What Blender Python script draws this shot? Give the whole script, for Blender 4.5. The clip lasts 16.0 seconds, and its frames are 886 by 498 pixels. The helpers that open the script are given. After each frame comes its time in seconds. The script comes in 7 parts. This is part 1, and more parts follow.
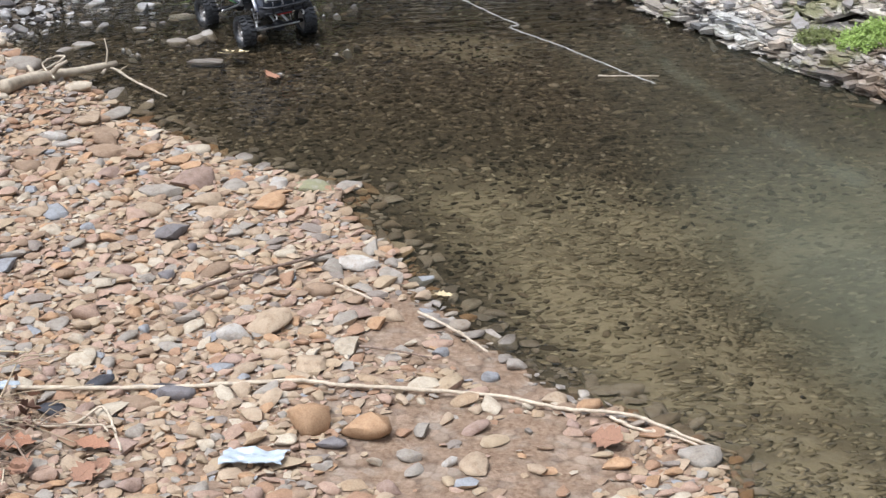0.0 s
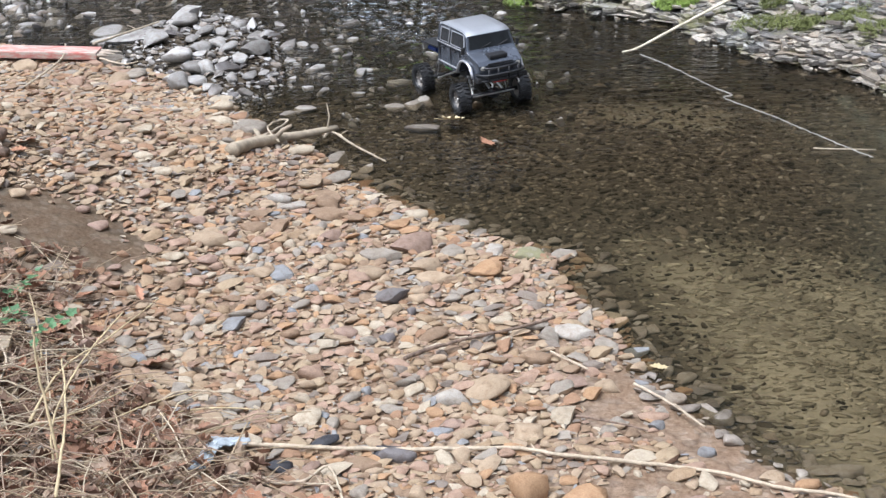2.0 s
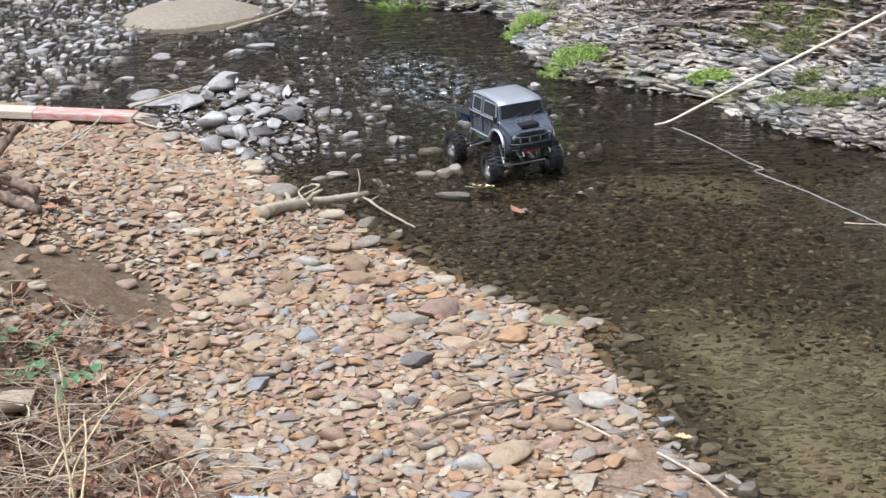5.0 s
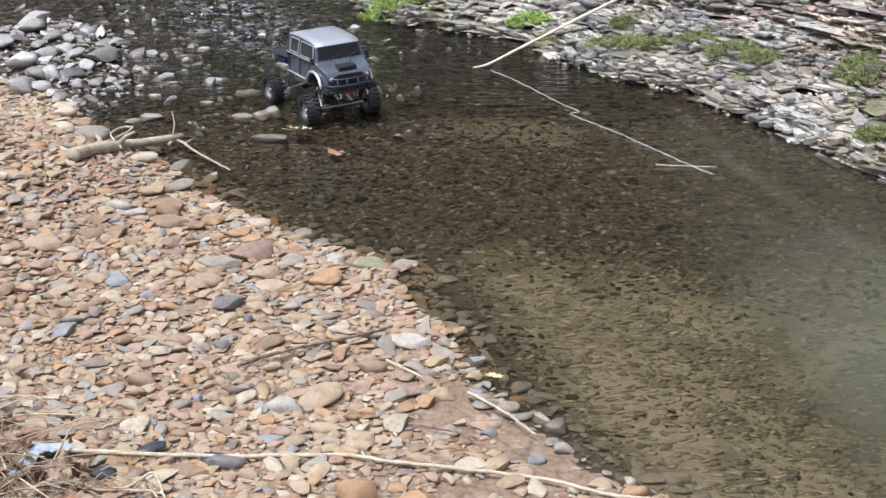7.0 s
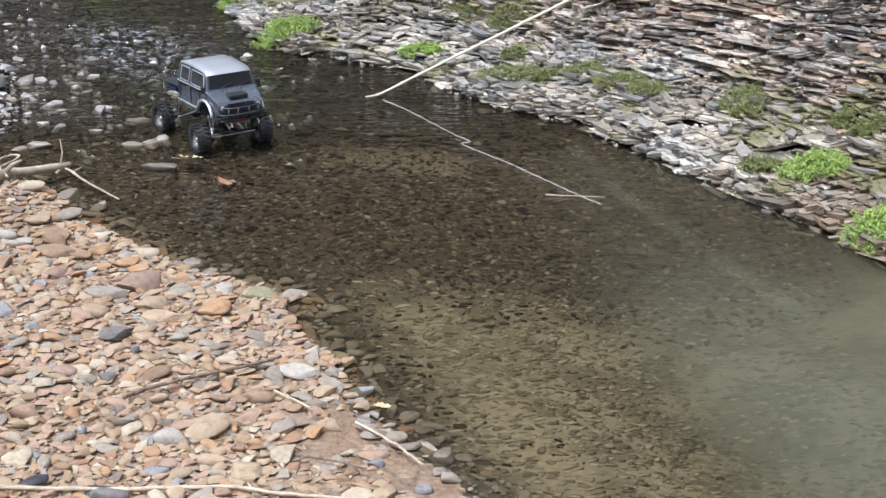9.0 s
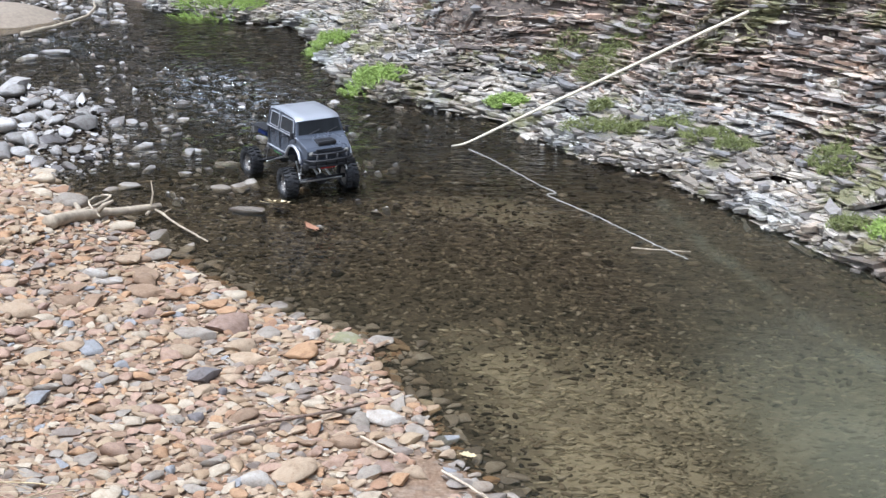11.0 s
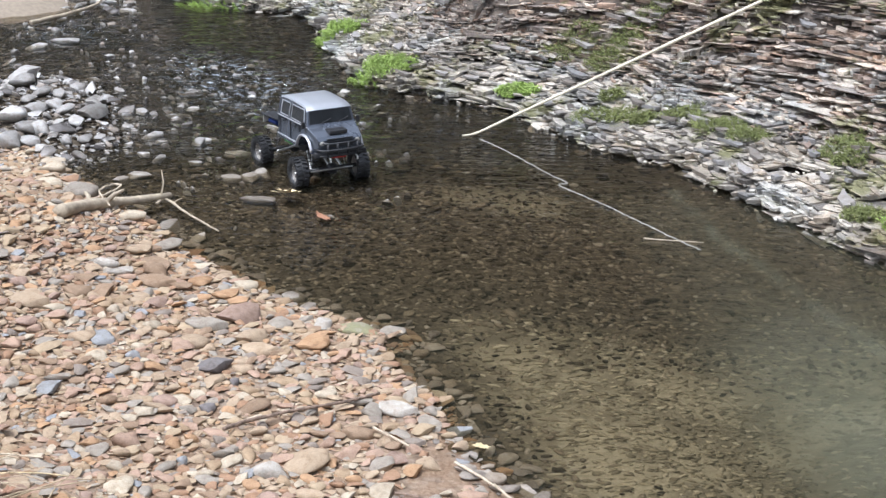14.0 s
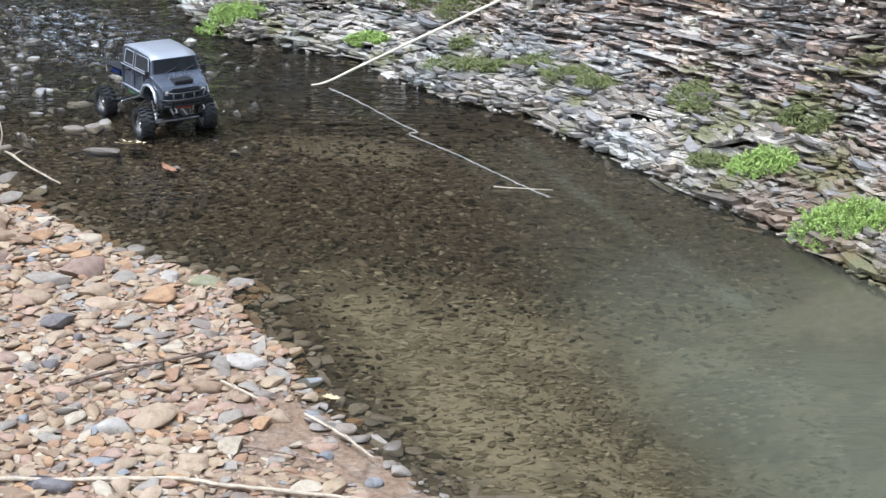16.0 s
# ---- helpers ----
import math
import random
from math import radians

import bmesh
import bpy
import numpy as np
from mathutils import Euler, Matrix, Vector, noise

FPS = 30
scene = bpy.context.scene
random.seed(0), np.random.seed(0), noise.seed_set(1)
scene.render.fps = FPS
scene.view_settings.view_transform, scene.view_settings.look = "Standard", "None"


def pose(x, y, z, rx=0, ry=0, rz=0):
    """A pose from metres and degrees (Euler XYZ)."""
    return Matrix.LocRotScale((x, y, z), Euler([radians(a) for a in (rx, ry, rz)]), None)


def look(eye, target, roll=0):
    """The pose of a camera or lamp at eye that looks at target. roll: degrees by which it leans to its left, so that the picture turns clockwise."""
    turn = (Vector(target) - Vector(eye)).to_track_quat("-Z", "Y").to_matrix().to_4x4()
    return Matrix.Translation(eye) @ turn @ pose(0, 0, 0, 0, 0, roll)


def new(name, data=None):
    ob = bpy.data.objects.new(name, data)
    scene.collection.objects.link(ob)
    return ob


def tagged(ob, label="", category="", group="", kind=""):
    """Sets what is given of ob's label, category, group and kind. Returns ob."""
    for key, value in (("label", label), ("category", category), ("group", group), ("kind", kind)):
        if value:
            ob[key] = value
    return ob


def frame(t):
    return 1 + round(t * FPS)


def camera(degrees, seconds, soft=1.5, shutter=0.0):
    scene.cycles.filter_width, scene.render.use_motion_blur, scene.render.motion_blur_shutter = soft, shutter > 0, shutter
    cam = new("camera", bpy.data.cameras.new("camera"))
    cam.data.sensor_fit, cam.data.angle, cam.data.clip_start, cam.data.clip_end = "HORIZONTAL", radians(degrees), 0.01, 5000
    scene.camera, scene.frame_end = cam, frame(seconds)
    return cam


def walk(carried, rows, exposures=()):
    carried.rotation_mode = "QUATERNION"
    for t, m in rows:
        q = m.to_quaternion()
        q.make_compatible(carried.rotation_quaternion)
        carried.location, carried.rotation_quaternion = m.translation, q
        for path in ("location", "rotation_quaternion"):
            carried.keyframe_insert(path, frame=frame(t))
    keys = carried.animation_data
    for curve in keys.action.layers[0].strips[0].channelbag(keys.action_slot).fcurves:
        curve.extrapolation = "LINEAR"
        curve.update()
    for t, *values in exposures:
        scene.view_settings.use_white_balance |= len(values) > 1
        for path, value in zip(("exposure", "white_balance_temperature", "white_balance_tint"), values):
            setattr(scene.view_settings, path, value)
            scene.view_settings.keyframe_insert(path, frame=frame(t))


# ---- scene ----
cam = camera(32.0, 16.0, soft=1.4)
walk(cam, [
    (0, pose(-0.0044, 0.0397, 1.8308, 63.955, 1.617, -3.009)),
    (0.5, pose(-0.0227, -0.0081, 1.8948, 64.239, 2.168, -1.243)),
    (1, pose(-0.0391, -0.0141, 1.8989, 65.159, 2.410, 0.431)),
    (1.5, pose(-0.0553, -0.0059, 1.8950, 66.026, 2.746, 2.113)),
    (2, pose(-0.0765, -0.0080, 1.8982, 66.274, 3.119, 4.008)),
    (2.5, pose(-0.0751, -0.0087, 1.9021, 66.473, 3.859, 5.781)),
    (3, pose(-0.0648, -0.0167, 1.9098, 67.171, 4.372, 6.707)),
    (3.2, pose(-0.0646, -0.0220, 1.9105, 67.579, 4.424, 7.024)),
    (5.3, pose(-0.0482, -0.0134, 1.8600, 69.132, 1.702, 5.047)),
    (5.5, pose(-0.0411, -0.0028, 1.8564, 68.889, 1.444, 4.140)),
    (6, pose(-0.0393, -0.0017, 1.8557, 67.919, 0.847, 2.846)),
    (6.5, pose(-0.0274, -0.0007, 1.8493, 67.379, 0.673, 1.904)),
    (7, pose(0.0004, -0.0000, 1.8497, 66.994, 0.474, -0.200)),
    (7.5, pose(0.0198, 0.0028, 1.8508, 66.805, 0.019, -2.919)),
    (8, pose(0.0308, -0.0099, 1.8567, 66.674, -0.385, -4.428)),
    (8.5, pose(0.0271, -0.0164, 1.8611, 67.077, -0.874, -4.223)),
    (9, pose(0.0277, -0.0105, 1.8622, 68.014, -0.927, -3.677)),
    (9.5, pose(0.0148, -0.0165, 1.8739, 68.880, -1.123, -3.285)),
    (10, pose(0.0047, -0.0135, 1.8748, 69.612, -1.627, -2.746)),
    (10.2, pose(-0.0020, -0.0192, 1.8717, 69.848, -1.690, -2.331)),
    (12.3, pose(-0.0418, 0.0132, 1.8612, 69.629, -0.910, 0.433)),
    (12.5, pose(-0.0382, 0.0162, 1.8655, 69.622, -0.906, 0.370)),
    (13, pose(-0.0423, 0.0099, 1.8678, 69.657, -1.084, 0.342)),
    (13.5, pose(-0.0430, 0.0104, 1.8619, 69.770, -1.319, 0.189)),
    (14, pose(-0.0426, 0.0075, 1.8576, 69.386, -1.463, -0.437)),
    (14.5, pose(-0.0310, 0.0195, 1.8571, 68.855, -1.667, -1.580)),
    (15, pose(-0.0353, 0.0198, 1.8583, 68.858, -1.860, -2.425)),
    (15.5, pose(-0.0167, 0.0272, 1.8519, 68.193, -1.870, -4.077)),
    (16, pose(-0.0179, 0.0359, 1.8397, 67.785, -2.702, -5.650)),
], exposures=[(0, 0.74, 5770, 10), (9.0, 0.80, 5770, 10), (9.5, 0.88, 5400, 10), (10.2, 0.88, 5400, 10), (12.3, 0.86, 5750, 10), (13.5, 0.86, 5750, 10), (16, 0.86, 5400, 8)])

# ---- light: bright overcast day in a wooded stream valley ----
world = bpy.data.worlds.new("sky")
scene.world = world
world.use_nodes = True
_n = world.node_tree.nodes
_sky = _n.new("ShaderNodeTexSky")
_sky.sky_type, _sky.sun_disc = "NISHITA", False
_sky.sun_elevation, _sky.sun_rotation = radians(68), radians(235)
_sky.air_density, _sky.dust_density, _sky.ozone_density = 1.0, 6.0, 1.0
_grey = _n.new("ShaderNodeHueSaturation")  # thin cloud takes most of the blue out
_grey.inputs["Saturation"].default_value = 0.35
world.node_tree.links.new(_sky.outputs[0], _grey.inputs["Color"])
world.node_tree.links.new(_grey.outputs[0], _n["Background"].inputs[0])
_n["Background"].inputs[1].default_value = 0.15
sun = new("sun", bpy.data.lights.new("sun", "SUN"))
sun.data.energy, sun.data.angle, sun.data.color = 1.4, radians(12), (1.0, 0.975, 0.94)
_az, _el = radians(235), radians(68)
sun.matrix_world = look((8 * math.sin(_az) * math.cos(_el), 8 * math.cos(_az) * math.cos(_el), 8 * math.sin(_el)), (0, 0, 0))

# ---- materials ----
def material(name, rough=0.8, metal=0.0):
    m = bpy.data.materials.new(name)
    m.use_nodes = True
    b = m.node_tree.nodes["Principled BSDF"]
    b.inputs["Roughness"].default_value, b.inputs["Metallic"].default_value = rough, metal
    return m, m.node_tree.nodes, m.node_tree.links, b


def ramp(nodes, stops, kind="LINEAR"):
    r = nodes.new("ShaderNodeValToRGB")
    r.color_ramp.interpolation = kind
    while len(r.color_ramp.elements) < len(stops):
        r.color_ramp.elements.new(0.5)
    for e, (p, c) in zip(r.color_ramp.elements, stops):
        e.position, e.color = p, (*c, 1)
    return r


def noise_tex(nodes, links, scale, detail=4, rough=0.6, coord="Object", stretch=None):
    c = nodes.new("ShaderNodeTexCoord")
    t = nodes.new("ShaderNodeTexNoise")
    t.inputs["Scale"].default_value, t.inputs["Detail"].default_value, t.inputs["Roughness"].default_value = scale, detail, rough
    out = c.outputs[coord]
    if stretch:
        mp = nodes.new("ShaderNodeMapping")
        mp.inputs["Scale"].default_value = stretch
        links.new(out, mp.inputs[0])
        out = mp.outputs[0]
    links.new(out, t.inputs["Vector"])
    return t


def world_noise(nodes, links, scale, detail=4, rough=0.6, stretch=None):
    c = nodes.new("ShaderNodeNewGeometry")
    t = nodes.new("ShaderNodeTexNoise")
    t.inputs["Scale"].default_value, t.inputs["Detail"].default_value, t.inputs["Roughness"].default_value = scale, detail, rough
    out = c.outputs["Position"]
    if stretch:
        mp = nodes.new("ShaderNodeMapping")
        mp.inputs["Scale"].default_value = stretch
        links.new(out, mp.inputs[0])
        out = mp.outputs[0]
    links.new(out, t.inputs["Vector"])
    return t


def mix(nodes, links, fac, a, b, kind="MIX"):
    m = nodes.new("ShaderNodeMix")
    m.data_type, m.blend_type = "RGBA", kind
    for s, v in ((m.inputs[0], fac), (m.inputs[6], a), (m.inputs[7], b)):
        if hasattr(v, "links"):
            links.new(v, s)
        elif isinstance(v, (int, float)):
            s.default_value = v
        else:
            s.default_value = (*v, 1)
    return m.outputs[2]


def bump(nodes, links, b, height, strength, distance):
    n = nodes.new("ShaderNodeBump")
    n.inputs["Strength"].default_value, n.inputs["Distance"].default_value = strength, distance
    links.new(height, n.inputs["Height"])
    links.new(n.outputs[0], b.inputs["Normal"])
    return n


def stone_mat(name, stops, spread="island", rough=0.75, mottling=0.75, grain=60, gloss=0.25, dusty=(0.0, 1.0)):
    """River stone: a colour for each stone, mottled inside it, finely pitted."""
    m, n, l, b = material(name, rough)
    b.inputs["Specular IOR Level"].default_value = gloss
    if spread == "island":
        src = n.new("ShaderNodeNewGeometry").outputs["Random Per Island"]
    else:
        src = n.new("ShaderNodeObjectInfo").outputs["Random"]
    stops = [(p, tuple(dusty[1] * ((1 - dusty[0]) * v + dusty[0] * d) for v, d in zip(c, (0.31, 0.24, 0.175)))) for p, c in stops]
    base = ramp(n, stops, "CONSTANT" if len(stops) > 5 else "LINEAR")
    l.new(src, base.inputs[0])
    t1 = world_noise(n, l, 38, 6, 0.72)
    r1 = ramp(n, [(0.30, (0.50, 0.46, 0.44)), (0.44, (0.92, 0.86, 0.80)), (0.52, (1, 1, 1)), (0.66, (1.25, 1.22, 1.18)), (0.75, (1.1, 0.86, 0.66))])
    l.new(t1.outputs[0], r1.inputs[0])
    c1 = mix(n, l, mottling, base.outputs[0], r1.outputs[0], "MULTIPLY")
    t2 = world_noise(n, l, grain * 5, 4, 0.7)
    r2 = ramp(n, [(0.3, (0.65, 0.63, 0.62)), (0.6, (1.1, 1.1, 1.1))])
    l.new(t2.outputs[0], r2.inputs[0])
    c2 = mix(n, l, 0.55, c1, r2.outputs[0], "MULTIPLY")
    l.new(c2, b.inputs["Base Color"])
    bump(n, l, b, t2.outputs[0], 0.35, 0.004)
    return m


def plain_mat(name, color, rough=0.6, metal=0.0, vary=0.25, scale=30, bump_h=0.0, stretch=None):
    m, n, l, b = material(name, rough, metal)
    t = noise_tex(n, l, scale, 5, 0.65, stretch=stretch)
    r = ramp(n, [(0.28, (1 - vary,) * 3), (0.72, (1 + vary,) * 3)])
    l.new(t.outputs[0], r.inputs[0])
    l.new(mix(n, l, 1.0, color, r.outputs[0], "MULTIPLY"), b.inputs["Base Color"])
    rr = n.new("ShaderNodeMapRange")
    rr.inputs[3].default_value, rr.inputs[4].default_value = max(rough - 0.12, 0.02), min(rough + 0.12, 1)
    l.new(t.outputs[0], rr.inputs[0])
    l.new(rr.outputs[0], b.inputs["Roughness"])
    if bump_h:
        bump(n, l, b, t.outputs[0], 0.5, bump_h)
    return m


TAN, ORANGE, PINK = (0.41, 0.315, 0.215), (0.42, 0.255, 0.135), (0.39, 0.265, 0.195)
BROWN, CREAM, GREY = (0.27, 0.185, 0.12), (0.50, 0.435, 0.33), (0.31, 0.285, 0.245)
SLATE, BLUE, WHITE = (0.15, 0.15, 0.165), (0.27, 0.295, 0.32), (0.47, 0.445, 0.40)
MAT_PEBBLE = stone_mat("river_pebbles", [(0, TAN), (0.17, PINK), (0.29, ORANGE), (0.37, BROWN), (0.50, GREY), (0.60, CREAM), (0.67, (0.36, 0.26, 0.16)),
                                         (0.77, (0.31, 0.18, 0.105)), (0.86, (0.22, 0.19, 0.165)), (0.91, (0.40, 0.31, 0.20)), (0.985, BLUE)], mottling=0.6, dusty=(0.22, 0.90))
MAT_COBBLE = stone_mat("wet_cobbles", [(0, (0.28, 0.265, 0.245)), (0.2, (0.17, 0.155, 0.14)), (0.36, (0.35, 0.335, 0.31)), (0.54, (0.24, 0.205, 0.17)), (0.68, (0.12, 0.11, 0.105)), (0.82, (0.40, 0.39, 0.375))], rough=0.25, gloss=0.5)
MAT_BLACK_SLATE = stone_mat("black_slate", [(0, (0.035, 0.036, 0.042)), (1, (0.065, 0.066, 0.075))], "object", rough=0.5)
MAT_BLEACHED = stone_mat("bleached_cobbles", [(0, (0.18, 0.172, 0.16)), (0.4, (0.27, 0.26, 0.245)), (0.75, (0.35, 0.34, 0.325)), (1, (0.46, 0.45, 0.43))], "object", rough=0.45, mottling=0.9, gloss=0.4)
MAT_BED = stone_mat("stream_bed_stones", [(0, (0.08, 0.065, 0.048)), (0.22, (0.17, 0.142, 0.108)), (0.40, (0.03, 0.024, 0.018)), (0.54, (0.24, 0.20, 0.15)), (0.68, (0.05, 0.041, 0.031)), (0.80, (0.28, 0.24, 0.182)), (0.96, (0.38, 0.34, 0.28))], rough=0.6, mottling=0.5, gloss=0.02, dusty=(0.0, 0.92))
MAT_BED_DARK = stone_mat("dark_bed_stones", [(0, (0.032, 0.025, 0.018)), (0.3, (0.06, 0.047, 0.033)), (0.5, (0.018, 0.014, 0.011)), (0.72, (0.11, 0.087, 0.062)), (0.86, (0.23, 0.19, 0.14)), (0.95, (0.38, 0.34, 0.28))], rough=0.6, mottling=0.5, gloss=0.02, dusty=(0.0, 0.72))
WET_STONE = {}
STONE_COLOURS = dict(tan=TAN, orange=ORANGE, pink=PINK, brown=BROWN, cream=CREAM, grey=GREY, slate=SLATE, blue=BLUE, white=WHITE, rose=(0.33, 0.23, 0.185))
STONE = {k: stone_mat(k + "_stone", [(0, tuple(x * 0.88 for x in c)), (1, tuple(x * 1.12 for x in c))], "object", dusty=(0.22, 0.86))
         for k, c in STONE_COLOURS.items()}


def shale_mat(name, stops, cool, warm, rust=0.0, rough=0.55, spread=1.0, lift=1.3):
    """Broken shale: a colour for each plate, drifting over the bank from blue-grey to brown, with moss and rust in patches."""
    m, n, l, b = material(name, rough)
    b.inputs["Specular IOR Level"].default_value = 0.3
    mean = [sum(c[k] for _, c in stops) / len(stops) for k in range(3)]
    stops = [(p, tuple(lift * (q + 0.85 * (v - q)) for v, q in zip(c, mean))) for p, c in stops]
    base = ramp(n, stops, "CONSTANT")
    own = n.new("ShaderNodeMath")
    own.operation = "ADD"
    l.new(n.new("ShaderNodeNewGeometry").outputs["Random Per Island"], own.inputs[0])
    l.new(n.new("ShaderNodeObjectInfo").outputs["Random"], own.inputs[1])
    turn = n.new("ShaderNodeMath")
    turn.operation = "FRACT"
    l.new(own.outputs[0], turn.inputs[0])
    l.new(turn.outputs[0], base.inputs[0])
    big = world_noise(n, l, 1.5, 4, 0.6)
    drift = ramp(n, [(0.36, cool), (0.45, tuple(0.5 * (p + q) for p, q in zip(cool, warm))), (0.5, warm), (0.62, tuple(0.7 * q for q in warm)), (0.68, cool)])
    l.new(big.outputs[0], drift.inputs[0])
    c = mix(n, l, 1.0, base.outputs[0], drift.outputs[0], "MULTIPLY")
    beds = world_noise(n, l, 2.4, 5, 0.7, (1, 1, 4))
    rb = ramp(n, [(0.34, (0.50, 0.48, 0.46)), (0.46, (1.08, 1.06, 1.02)), (0.56, (1.35, 1.33, 1.28)), (0.64, (1.7, 1.65, 1.55))])
    l.new(beds.outputs[0], rb.inputs[0])
    c = mix(n, l, spread, c, rb.outputs[0], "MULTIPLY")
    grit = world_noise(n, l, 120, 4, 0.7, (1, 1, 3))
    rg = ramp(n, [(0.3, (0.5, 0.5, 0.5)), (0.65, (1.2, 1.2, 1.2))])
    l.new(grit.outputs[0], rg.inputs[0])
    c = mix(n, l, 0.8, c, rg.outputs[0], "MULTIPLY")
    blot = world_noise(n, l, 26, 5, 0.7, (1, 1, 2))
    rl = ramp(n, [(0.30, (0.50, 0.48, 0.47)), (0.46, (0.95, 0.93, 0.92)), (0.58, (1.15, 1.12, 1.08)), (0.70, (1.5, 1.45, 1.38))])
    l.new(blot.outputs[0], rl.inputs[0])
    c = mix(n, l, 0.85, c, rl.outputs[0], "MULTIPLY")
    mo = world_noise(n, l, 2.9, 6, 0.75)
    rm = ramp(n, [(0.53, (0, 0, 0)), (0.60, (0.85, 0.85, 0.85))])
    l.new(mo.outputs[0], rm.inputs[0])
    c = mix(n, l, rm.outputs[0], c, mix(n, l, 1.0, (0.20, 0.195, 0.085), rg.outputs[0], 'MULTIPLY'))
    if rust:
        pos = n.new("ShaderNodeNewGeometry").outputs["Position"]
        far = n.new("ShaderNodeVectorMath")
        far.operation = "DISTANCE"
        l.new(pos, far.inputs[0])
        far.inputs[1].default_value = (1.85, 4.65, 0.1)
        near = n.new("ShaderNodeMapRange")
        near.inputs[1].default_value, near.inputs[2].default_value, near.inputs[3].default_value, near.inputs[4].default_value = 0.15, 0.65, rust, 0.0
        l.new(far.outputs["Value"], near.inputs[0])
        pt = world_noise(n, l, 7, 4, 0.6)
        pr = ramp(n, [(0.42, (0, 0, 0)), (0.56, (1, 1, 1))])
        l.new(pt.outputs[0], pr.inputs[0])
        k = n.new("ShaderNodeMath")
        k.operation = "MULTIPLY"
        l.new(near.outputs[0], k.inputs[0])
        l.new(pr.outputs[0], k.inputs[1])
        c = mix(n, l, k.outputs[0], c, (0.22, 0.135, 0.07))
    l.new(c, b.inputs["Base Color"])
    bump(n, l, b, grit.outputs[0], 0.8, 0.008)
    return m


MAT_SHALE = shale_mat("shale", [(0, (0.21, 0.20, 0.195)), (0.16, (0.27, 0.25, 0.235)), (0.30, (0.15, 0.14, 0.14)), (0.42, (0.26, 0.205, 0.175)), (0.56, (0.33, 0.30, 0.275)),
                                (0.66, (0.18, 0.145, 0.13)), (0.78, (0.23, 0.235, 0.24)), (0.88, (0.31, 0.255, 0.215)), (0.95, (0.44, 0.42, 0.39))], (0.86, 0.91, 0.91), (0.97, 0.91, 0.85), lift=1.45)
MAT_LEDGE = shale_mat("pale_shale", [(0, (0.25, 0.25, 0.255)), (0.18, (0.36, 0.355, 0.35)), (0.36, (0.13, 0.13, 0.135)), (0.48, (0.41, 0.405, 0.395)), (0.62, (0.27, 0.255, 0.235)), (0.74, (0.09, 0.09, 0.095)), (0.82, (0.30, 0.27, 0.24)), (0.92, (0.46, 0.455, 0.45))],
                      (0.92, 0.96, 0.95), (1.0, 0.94, 0.84), 0.7, 0.35, 0.4)


